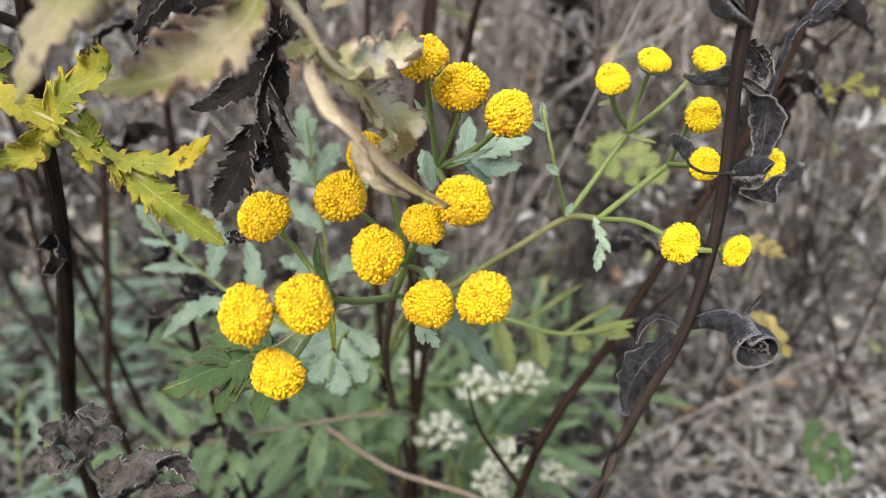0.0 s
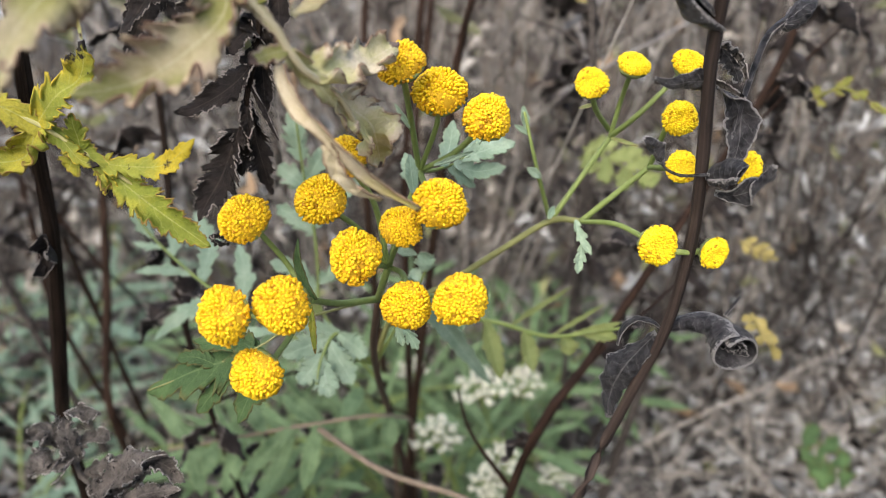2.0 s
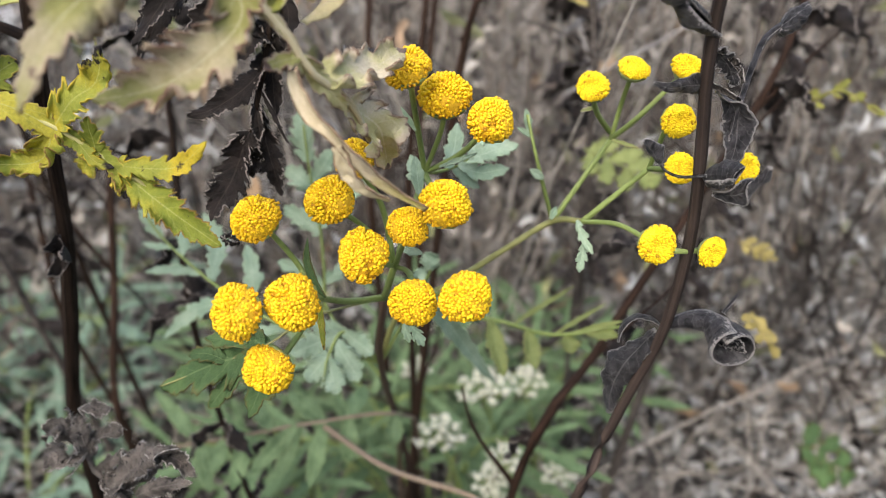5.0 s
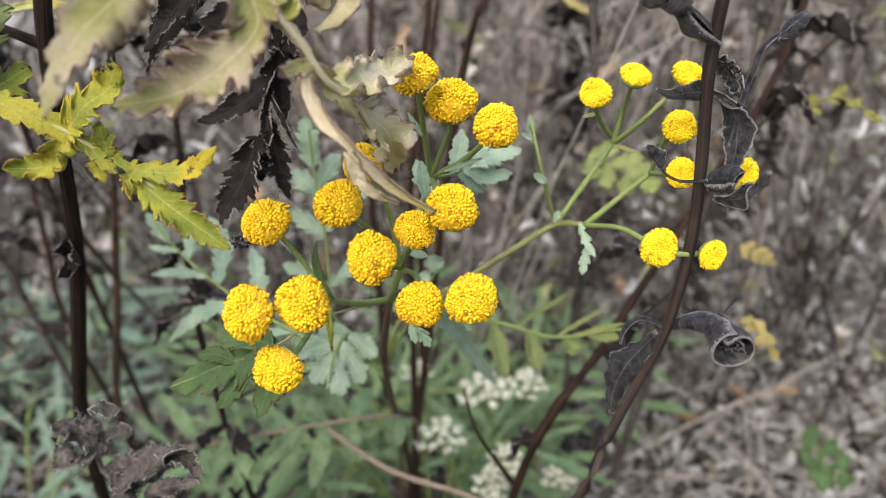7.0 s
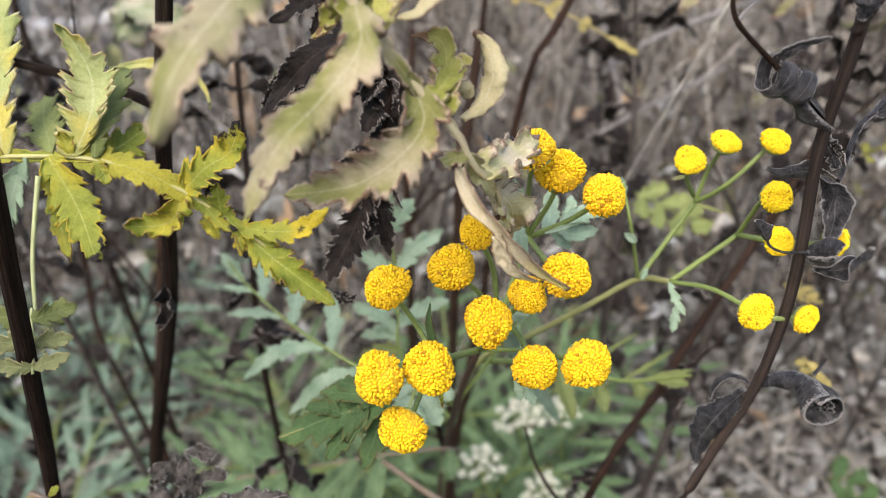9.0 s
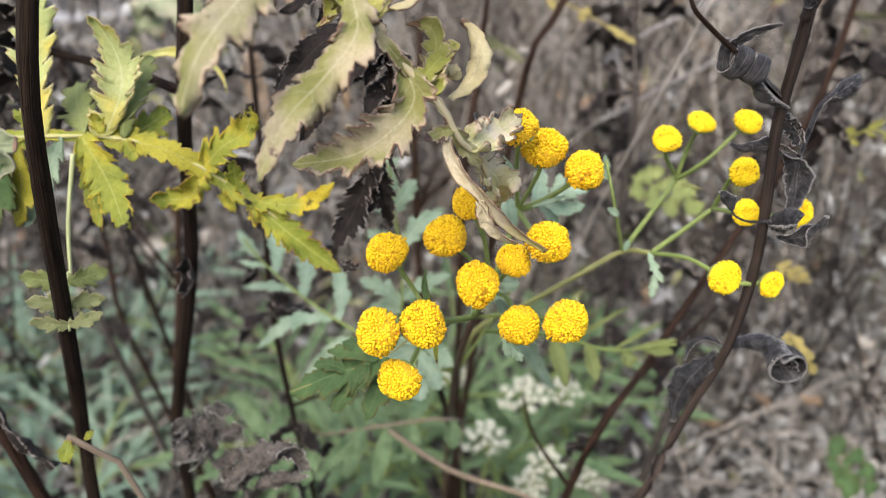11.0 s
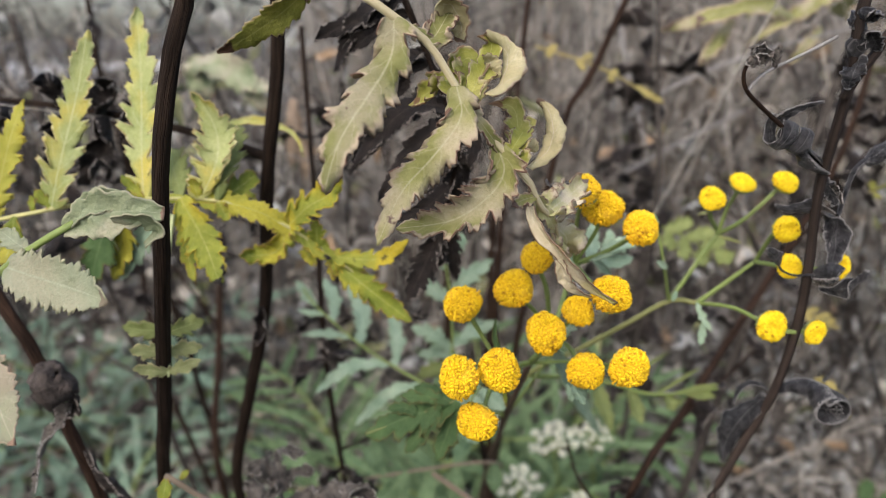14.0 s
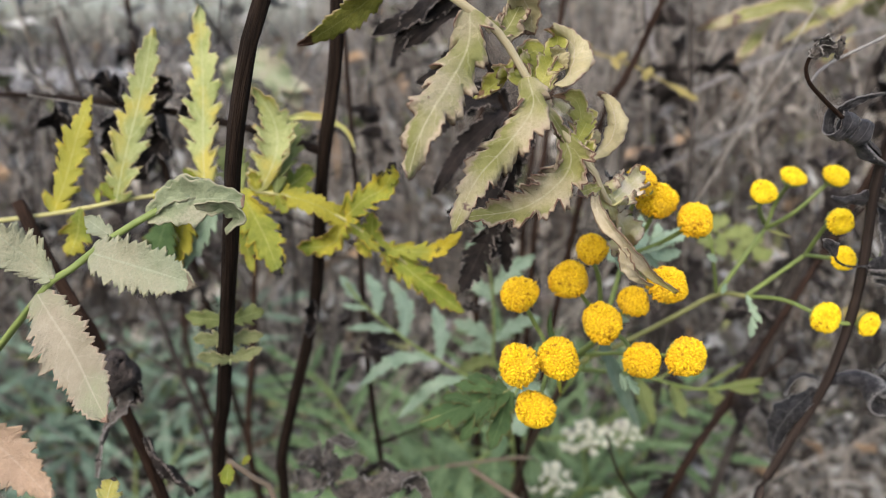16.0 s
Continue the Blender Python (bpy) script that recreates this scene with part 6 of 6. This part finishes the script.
lone_stem(from_foot((0.0318, 0.2383, 0.3877), (0.0037, 0.2283, 0.3246)), 0.0021, 0.0013, "dark reddish dead stem leaning in the thicket", M_BROWN, 1, 1)
lone_stem(from_foot((-0.0046, 0.2780, 0.3891), (-0.0177, 0.2507, 0.2755)), 0.0019, 0.0012, "thin reddish-brown dead stem in the thicket", M_BROWN, 1, 2)
lone_stem(from_foot((0.0609, 0.3232, 0.3824), (0.0620, 0.3050, 0.2935)), 0.0017, 0.0012, "dark dead weed hung with withered leaves", M_TWIG, 4, 3, 14, 0.012)
lone_stem([(0.0, 0.235, 0.0), (0.0195, 0.1517, 0.2146), (0.0435, 0.1681, 0.2495), (0.0670, 0.1848, 0.2793), (0.0869, 0.2003, 0.3028), (0.1048, 0.2148, 0.3299), (0.1196, 0.2328, 0.3658)], 0.0015, 0.0011, "dark brown dead stem leaning behind the grey leaves", M_BROWN, 4, 4, 8, 0.008)
lone_stem(from_foot((-0.1609, 0.2922, 0.2737), (-0.1673, 0.2650, 0.1561)), 0.0024, 0.0016, "reddish-brown dead stem in the dry thicket", M_BROWN, 1, 5)
lone_stem(from_foot((-0.2319, 0.3358, 0.2562), (-0.2252, 0.3262, 0.1798)), 0.0022, 0.0014, "brown dead stem in the dry thicket", M_BROWN, 1, 6)
lone_stem(from_foot((-0.0870, 0.2088, 0.3743), (-0.0777, 0.1738, 0.2481)), 0.0012, 0.0009, "thin black dead stem with shrivelled leaflets", M_BLACK, 3, 7, 16, 0.007)
lone_stem(from_foot((-0.0429, 0.3495, 0.3470), (-0.0465, 0.3309, 0.2759)), 0.0026, 0.0018, "brown dead stem in the dry thicket", M_BROWN, 2, 9)
lone_stem(from_foot((-0.0098, 0.3507, 0.3462), (-0.0195, 0.3308, 0.2726)), 0.0022, 0.0016, "brown dead stem in the dry thicket", M_BROWN, 1, 10)
lone_stem(from_foot((0.0781, 0.4478, 0.3353), (0.0824, 0.4133, 0.2251)), 0.003, 0.002, "dark dead weed with withered leaves", M_TWIG, 4, 11, 22, 0.014)
lone_stem(from_foot((0.1361, 0.2888, 0.3555), (0.1103, 0.2718, 0.2768)), 0.003, 0.002, "dark dead weed with withered leaves", M_TWIG, 3, 12, 12, 0.010)
lone_stem(from_foot((0.1974, 0.3511, 0.3376), (0.1557, 0.3510, 0.2825)), 0.003, 0.002, "dark dead weed with withered leaves", M_TWIG, 3, 13, 16, 0.011)
lone_stem(from_foot((-0.2258, 0.3169, 0.4001), (-0.2202, 0.3100, 0.3450)), 0.0022, 0.0015, "dark dead stem with blackened leaves", M_BLACK, 3, 14, 14, 0.010)
lone_stem(from_foot((-0.2342, 0.2685, 0.3830), (-0.2180, 0.2579, 0.3139)), 0.0022, 0.0015, "brown dead stem with withered leaves", M_TWIG, 3, 15, 10, 0.010)
lone_stem([(-0.03, 0.32, 0.0), (-0.0191, 0.2243, 0.1457), (-0.0226, 0.2188, 0.1852), (-0.0260, 0.2012, 0.2218)], 0.0016, 0.0012, "black dead stem in the green leaves", M_BLACK, 1, 16)
for pts, m, r in (([(0.0503, 0.3354, 0.3251), (0.0760, 0.3377, 0.3421), (0.1184, 0.3410, 0.3582), (0.1626, 0.3376, 0.3696)], M_STRAW, 0.0012), ([(0.0523, 0.3367, 0.2959), (0.0774, 0.3332, 0.3116), (0.1097, 0.3309, 0.3292)], M_STRAW, 0.0011),
                  ([(0.0569, 0.4222, 0.3962), (0.0621, 0.4085, 0.3527), (0.0785, 0.4013, 0.2938)], M_STRAW, 0.0014),
                  ([(-0.0430, 0.1815, 0.2125), (-0.0200, 0.1681, 0.2064), (0.0069, 0.1618, 0.2011), (0.0296, 0.1579, 0.1892)], M_BEIGE, 0.0010)):
    o = Vector(pts[0])
    e = thing("fallen_straw", o, "pale dry stalk lying across the thicket", "dead plant", "fallen stalks")
    mb = Mb()
    tube(mb, pts, r, r * 0.7, 30, 8, 0.05, 0.03)
    linked("stem", mb, m, e, "", o)

# ---- green weeds, yellow leaves and white umbels behind ----
def green_weed(base, count, reach, hw, material, seed, label, rise=0.75, stalk_m=None, pairs=4, spread=3.14, turn=0.0):
    """A low leafy plant: feathery leaves that rise from one root."""
    rng = random.Random(seed)
    o = Vector(base)
    e = thing("green_weed", o, label, "plant", "green weeds")
    for i in range(count):
        a = turn + spread * (2 * (i + 0.5) / count - 1) + rng.uniform(-0.3, 0.3)
        d = Vector((math.sin(a), -math.cos(a), 0))
        ln = reach * rng.uniform(0.75, 1.15)
        h = rise * rng.uniform(0.7, 1.2)
        tip = o + d * ln * 0.85 + Vector((0, 0, h * ln))
        mid = o + d * ln * 0.35 + Vector((0, 0, h * ln * 0.85))
        fern_leaf("leaf", e, o, material, stalk_m or M_STALK, [o + d * 0.003, mid, tip], 0.0011, pairs, ln * 0.36, hw, (d * -0.4 + Vector((0, -0.35, 0.9))), seed * 7 + i, "", 0.0003, 0.3, 0.8, cut=0.3, teeth=5)
    return e


M_WEED = leaf_mat("weed_leaf", (0.05, 0.1, 0.04), (0.2, 0.305, 0.15), (0.27, 0.38, 0.2), (0.15, 0.22, 0.1), (0.14, 0.12, 0.05), 0.8)
M_BLUEWEED = leaf_mat("bluish_weed_leaf", (0.075, 0.13, 0.09), (0.26, 0.385, 0.29), (0.3, 0.41, 0.32), (0.16, 0.24, 0.16), (0.14, 0.14, 0.08), 0.82)
green_weed((-0.02, 0.32, 0.02), 9, 0.15, 0.0033, M_WEED, 1, "fresh green feathery weed under the flower heads", 0.8, pairs=5)
green_weed((-0.10, 0.34, 0.01), 8, 0.15, 0.0033, M_WEED, 2, "fresh green feathery weed among dead stems", 0.75, pairs=5)
green_weed((0.03, 0.40, 0.01), 7, 0.14, 0.0035, M_WEED, 3, "fresh green feathery weed beside the white umbels", 0.7, pairs=5)
green_weed((-0.34, 0.46, 0.0), 9, 0.17, 0.0046, M_BLUEWEED, 4, "bluish-green leafy weed among the dead stems", 0.7)
green_weed((-0.27, 0.43, 0.0), 3, 0.09, 0.0042, M_BLUEWEED, 5, "bluish-green leafy weed in the litter", 0.5)
green_weed((-0.42, 0.44, 0.0), 8, 0.15, 0.0046, M_BLUEWEED, 6, "bluish-green leafy weed in the litter", 0.7)
green_weed((-0.30, 0.34, 0.0), 7, 0.13, 0.0040, M_BLUEWEED, 8, "bluish-green leafy weed beside the blackened stalks", 0.7)
o = Vector((-0.03, 0.36, 0.0))
low_plant = thing("green_weed", o, "green weed with a beige stalk and hanging leaflets", "plant", "green weeds")
leaf("leaf", low_plant, o, M_WEED, M_BEIGE, [o, (-0.02, 0.27, 0.14), (-0.0182, 0.1890, 0.2122), (-0.0440, 0.1821, 0.2141), (-0.0753, 0.1813, 0.2079), (-0.0958, 0.1817, 0.2034)], 0.0010,
     [((-0.0440, 0.1821, 0.2141), (-0.0473, 0.1702, 0.1963), 0.0034), ((-0.0556, 0.1817, 0.2118), (-0.0580, 0.1708, 0.1988), 0.0032), ((-0.0537, 0.1819, 0.2121), (-0.0673, 0.1713, 0.2010), 0.0034), ((-0.0673, 0.1813, 0.2095), (-0.0729, 0.1689, 0.1960), 0.0036),
      ((-0.0753, 0.1813, 0.2079), (-0.0809, 0.1740, 0.1986), 0.0034), ((-0.0853, 0.1811, 0.2058), (-0.0819, 0.1714, 0.1925), 0.0034), ((-0.0896, 0.1815, 0.2048), (-0.1050, 0.1923, 0.2195), 0.0030), ((-0.0594, 0.1813, 0.2114), (-0.0715, 0.1916, 0.2166), 0.0032), ((-0.0440, 0.1821, 0.2141), (-0.0578, 0.1928, 0.2181), 0.0036),
      ((-0.0368, 0.1844, 0.2137), (-0.0302, 0.1949, 0.2201), 0.0036), ((-0.0330, 0.1847, 0.2140), (-0.0343, 0.1755, 0.2023), 0.0036), ((-0.0257, 0.1869, 0.2131), (-0.0195, 0.1798, 0.2058), 0.0034)],
     "leaf with a beige midrib and long green leaflets", (0.0, -0.8, 0.6), 0.0003, 301, cut=0.25, lobe=0.15)

for i, (a, b, c, w, m, lab) in enumerate((
        ((0.1082, 0.2026, 0.3150), (0.1128, 0.1942, 0.3204), (0.1178, 0.1819, 0.3163), 0.0016, M_OLIVE, "yellow-green leaf on a thin dead twig"),
        ((0.0473, 0.2306, 0.2953), (0.0567, 0.2200, 0.2927), (0.0662, 0.2091, 0.2894), 0.004, M_WEEDY, "pale green leaf in the thicket"),
        ((-0.0015, 0.2809, 0.3646), (0.0244, 0.2696, 0.3561), (0.0462, 0.2568, 0.3439), 0.0019, M_GOLD, "yellow dying leaf hanging in the thicket"),
        ((0.1160, 0.2928, 0.3727), (0.0789, 0.2689, 0.3732), (0.0472, 0.2550, 0.3705), 0.0058, M_PALE, "pale yellow leaf in the thicket"),
        ((0.1674, 0.3647, 0.3869), (0.1505, 0.3473, 0.3700), (0.1088, 0.3312, 0.3628), 0.005, M_PALE, "pale yellow leaf in the thicket"),
        ) + (
        ((-0.1702, 0.2973, 0.3587), (-0.1470, 0.2898, 0.3625), (-0.1198, 0.2761, 0.3462), 0.0095, M_ASHEN, "pale green dying leaf in the thicket"),
        ((-0.1268, 0.3260, 0.3392), (-0.1223, 0.3217, 0.3248), (-0.1268, 0.3149, 0.3048), 0.0045, M_ORANGE, "peach-coloured dying leaf in the thicket"),
        ((0.0910, 0.1780, 0.2574), (0.0900, 0.1667, 0.2563), (0.0939, 0.1649, 0.2515), 0.0017, M_GOLD, "yellow leaf behind the grey scroll"),
        ((0.1037, 0.2239, 0.2623), (0.1096, 0.2180, 0.2604), (0.1112, 0.2126, 0.2601), 0.0016, M_GOLD, "yellow leaf in the thicket"),
        ((0.1709, 0.2803, 0.1287), (0.1823, 0.2796, 0.1258), (0.1963, 0.2747, 0.1123), 0.006, M_DEEP, "green leaf over the grey litter"),
        ((0.1549, 0.3943, 0.3513), (0.1649, 0.3920, 0.3415), (0.1683, 0.3891, 0.3319), 0.006, M_CRUMPLE, "pale crumpled leaf in the thicket"))):
    o = Vector(a)
    e = thing("stray_leaf", o, lab, "leaf", "stray leaves of the thicket")
    if i in (3, 4, 5, 6, 10):
        for k, (p, q, f) in enumerate(((a, c, 1.0), (b, Vector(b).lerp(Vector(c), 0.6) + Vector((0.004, 0, -0.016)), 0.7), (a, Vector(a).lerp(Vector(b), 0.6) + Vector((0.0, 0, -0.018)), 0.8))[:2 if i in (3, 4) else 3]):
            mb = Mb()
            blade(mb, p, q, w * f, (0.2, -0.8, 0.5), bend=0.15, wave=0.3, teeth=7, lobe=0.5, seed=400 + 3 * i + k)
            linked("leaflet", mb, m, e, "", o, 0.0003)
    else:
        fern_leaf("leaf", e, o, m, m, [a, b, c], 0.0006, 3, w * 2.6, w, (0.1, -0.8, 0.6), 200 + i, "", 0.0003, 0.1, cut=0.7, teeth=4)


def white_umbel(at, size, seed, foot):
    """A cluster of tiny cream flowers on a branching stalk."""
    rng = random.Random(seed)
    at, o = Vector(at), Vector(foot)
    e = thing("white_umbel", o, "cluster of tiny cream-white flowers on a green stalk", "flower", "white umbels")
    mb = Mb()
    hub = at - Vector((0, -0.3, 0.9)) * size
    tube(mb, [o, o.lerp(hub, 0.6) + Vector((0, 0, 0.015)), hub], 0.0011, 0.0007, 20, 7)
    linked("stem", mb, M_STALK, e, "", o)
    for i in range(14):
        a, q = i * 2.4, math.sqrt((i + 0.5) / 14)
        c = at + Vector((math.cos(a) * q, math.sin(a) * q * 0.6, math.sin(a) * q * 0.55 - 0.25 * q * q)) * size
        mb = Mb()
        tube(mb, [hub, hub.lerp(c, 0.6), c], 0.0004, 0.0003, 6, 5)
        linked("ray", mb, M_STALK, e, "", o)
        mb = Mb()
        for k in range(16):
            p = c + Vector((rng.gauss(0, 1), rng.gauss(0, 1), rng.gauss(0, 0.7))) * size * 0.10
            r = size * rng.uniform(0.06, 0.1)
            nor = Vector((rng.uniform(-.6, .6), rng.uniform(-1, 0.2), rng.uniform(0.2, 1))).normalized()
            s1 = nor.orthogonal().normalized()
            s2 = nor.cross(s1)
            first = len(mb.v)
            mb.v.append(p - nor * r * 0.5)
            for j in range(10):
                w = 2 * math.pi * j / 10
                g = r * (1.2 if j % 2 else 0.55)
                mb.v.append(p + s1 * (g * math.cos(w)) + s2 * (g * math.sin(w)) + nor * (r * 0.3 if j % 2 else 0))
            mb.v.append(p + nor * r * 0.25)
            for j in range(10):
                g = first + 1 + (j + 1) % 10
                mb.face([first, g, first + 1 + j])
                mb.face([first + 11, first + 1 + j, g])
        linked("blossom_tuft", mb, M_WHITE, e, "", o)
    return e


for i, (p, s) in enumerate((((-0.0078, 0.2395, 0.1680), 0.010), ((0.0217, 0.2446, 0.1509), 0.009), ((0.0120, 0.2779, 0.1671), 0.012), ((0.0334, 0.2880, 0.1630), 0.010), ((0.0140, 0.2442, 0.1376), 0.008), ((0.0525, 0.2871, 0.1060), 0.009), ((-0.0246, 0.3141, 0.1539), 0.008), ((0.0165, 0.2411, 0.1299), 0.006))):
    white_umbel(p, s, i, (Vector(p).x + 0.02, Vector(p).y + 0.07, 0.0))

# ---- the litter and the thicket behind, too fine to count ----
def spray(name, label, count, material, region, seed, tall, thin, lean, forks=2, seg=5):
    """Dead twigs or blades rising from the ground over a region (x0, x1, y0, y1)."""
    rng = random.Random(seed)
    mb = Mb()
    x0, x1, y0, y1 = region
    for i in range(count):
        f = rng.random()
        y = y0 + (y1 - y0) * f ** 1.3
        x = (x0 + (x1 - x0) * rng.random()) * (0.4 + 0.6 * (y / y1)) - 0.04
        o = Vector((x, y, height(x, y) - 0.01))
        aside = x < -0.28 * y and y > 0.8
        if aside and rng.random() < (0.45 if y < 2.5 else 0.93):
            continue
        h = rng.uniform(*tall) * (0.35 if aside and y > 3 else 0.6 if aside else 1)
        d = Vector((rng.gauss(0, lean), rng.gauss(0, lean), 1))
        tip = o + d * h
        mid = o.lerp(tip, 0.5) + Vector((rng.gauss(0, 0.1), rng.gauss(0, 0.1), 0.08)) * h
        r = rng.uniform(*thin)
        c = tube(mb, [o, mid, tip], r, r * 0.35, seg, 4, 0, 0.1, i)
        for k in range(forks):
            j = rng.randint(1, seg - 1)
            v = Vector((rng.gauss(0, 0.7), rng.gauss(0, 0.7), rng.uniform(0.1, 1))) * h * rng.uniform(0.15, 0.4)
            tube(mb, [c[j], c[j] + v * 0.5 + Vector((0, 0, 0.02 * h)), c[j] + v], r * 0.5, r * 0.2, 3, 3, 0, 0, i)
    tagged(linked(name, mb, material), label, "undergrowth", kind="stuff")


def litter(name, label, count, material, region, seed, size):
    """Curled scraps of dead leaf over the ground."""
    rng = random.Random(seed)
    mb = Mb()
    x0, x1, y0, y1 = region
    for i in range(count):
        y = y0 + (y1 - y0) * rng.random() ** 1.5
        x = rng.uniform(x0, x1) * (0.5 + 0.5 * y / y1)
        r = rng.uniform(*size)
        o = Vector((x, y, height(x, y) + rng.uniform(0.0, 0.02)))
        a = Vector((rng.gauss(0, 1), rng.gauss(0, 1), rng.gauss(0, 0.45))).normalized()
        b = a.cross(Vector((rng.gauss(0, 0.5), rng.gauss(0, 0.5), 1))).normalized()
        n = a.cross(b)
        first = len(mb.v)
        for p in range(4):
            for q in range(3):
                u, v = p / 3 * 2 - 1, q - 1
                w = (1 - u * u * 0.8) * 0.45
                mb.v.append(o + a * (u * r) + b * (v * r * w) + n * (r * (0.35 * v * v + 0.25 * u * u) + rng.uniform(-.08, .08) * r))
        for p in range(3):
            for q in range(2):
                k = first + p * 3 + q
                mb.face([k, k + 1, k + 4, k + 3])
    tagged(linked(name, mb, material), label, "leaf litter", kind="stuff")


def withered_mass(name, label, count, material, region, seed, size, rise):
    """Curled dead leaves that hang among the stems."""
    rng = random.Random(seed)
    mb = Mb()
    x0, x1, y0, y1 = region
    for i in range(count):
        y = y0 + (y1 - y0) * rng.random() ** 1.4
        x = rng.uniform(x0, x1) * (0.35 + 0.65 * y / y1)
        if x < -0.28 * y and y > 0.8 and rng.random() < 0.4:
            continue
        p = Vector((x, y, height(x, y) + rng.random() ** 1.6 * rise * (0.5 + 0.5 * y / y1)))
        v = Vector((rng.gauss(0, 1), rng.gauss(0, 1), rng.gauss(-0.4, 1))).normalized() * rng.uniform(*size)
        w = Vector((rng.gauss(0, 1), rng.gauss(0, 1), rng.gauss(0, 1)))
        ribbon(mb, [p - v, p + w * v.length * 0.3, p + v], (v.length * 0.08, v.length * rng.uniform(0.2, 0.5), v.length * 0.06), [w, (rng.gauss(0, 1), rng.gauss(0, 1), rng.gauss(0, 1))], 6, cup=rng.uniform(-1, 1), wave=0.3, m=3, seed=i, rag=0.4)
    tagged(linked(name, mb, material), label, "undergrowth", kind="stuff")


withered_mass("withered_leaves", "dark withered leaves hanging in the thicket", 2900, M_TWIG, (-1.6, 1.7, 0.42, 2.0), 11, (0.004, 0.016), 0.55)
withered_mass("bleached_leaves", "pale grey withered leaves in the thicket", 3800, M_CHIP, (-1.5, 1.6, 0.40, 2.0), 12, (0.002, 0.007), 0.42)
withered_mass("silvery_leaves", "silver-grey bleached leaves low in the thicket", 4200, M_CHIP, (0.2, 1.8, 0.42, 1.7), 18, (0.003, 0.010), 0.42)
withered_mass("pale_leaves", "pale grey bleached leaves in the thicket", 900, M_CHIP, (-1.0, -0.12, 0.5, 1.2), 14, (0.007, 0.020), 1.0)
withered_mass("olive_leaves", "dull olive fading leaves in the thicket", 800, M_DULL, (-1.4, 1.5, 0.4, 1.6), 15, (0.005, 0.018), 0.6)
withered_mass("tawny_leaves", "tawny withered leaves in the thicket", 700, M_TAWNY, (-1.4, 1.5, 0.4, 1.6), 16, (0.004, 0.014), 0.55)
withered_mass("brown_leaves", "light brown withered leaves in the thicket", 2600, M_GRASS, (-1.5, 1.6, 0.45, 2.0), 13, (0.004, 0.014), 0.5)
spray("dead_grass", "matted grey-brown dead grass", 4200, M_GRASS, (-1.1, 1.2, 0.34, 1.9), 1, (0.03, 0.13), (0.0004, 0.0009), 0.9, 1, 5)
spray("dry_thicket", "tangle of brown dead stems and twigs", 900, M_TWIG, (-2.4, 2.4, 0.55, 3.2), 2, (0.2, 0.75), (0.0009, 0.0022), 0.28, 4, 6)
spray("dry_haulms", "pale dead haulms standing in the thicket", 1300, M_GRASS, (-2.4, 2.4, 0.5, 3.2), 3, (0.2, 0.7), (0.0008, 0.0016), 0.3, 3, 6)
spray("near_haulms", "thin pale dead haulms and grass stems", 190, M_GRASS, (-0.9, 1.1, 0.4, 0.95), 37, (0.12, 0.5), (0.0004, 0.0010), 0.35, 2, 6)
spray("brown_haulms", "upright brown haulms of dead weeds", 900, M_HAULM, (-1.6, 1.7, 0.62, 2.0), 27, (0.2, 0.6), (0.0007, 0.0016), 0.16, 2, 6)
spray("near_twigs", "thin dark dead twigs", 260, M_TWIG, (-0.9, 1.1, 0.38, 1.0), 8, (0.12, 0.5), (0.0005, 0.0014), 0.3, 4, 6)
litter("leaf_litter", "grey and brown scraps of dead leaves", 9000, M_TWIG, (-1.2, 1.3, 0.2, 1.9), 4, (0.003, 0.012))
litter("pale_litter", "pale bleached scraps of dead leaves", 7000, M_CHIP, (-1.2, 1.3, 0.2, 1.9), 5, (0.001, 0.0065))
litter("grey_litter", "grey-white bleached leaf scraps on the ground", 9000, M_CHIP, (0.1, 1.5, 0.28, 1.6), 9, (0.002, 0.009))
spray("far_thicket", "dense far thicket of grey-brown stems", 1300, M_FAR, (-6, 6, 3.0, 7.0), 6, (0.4, 1.1), (0.003, 0.010), 0.2, 5, 5)
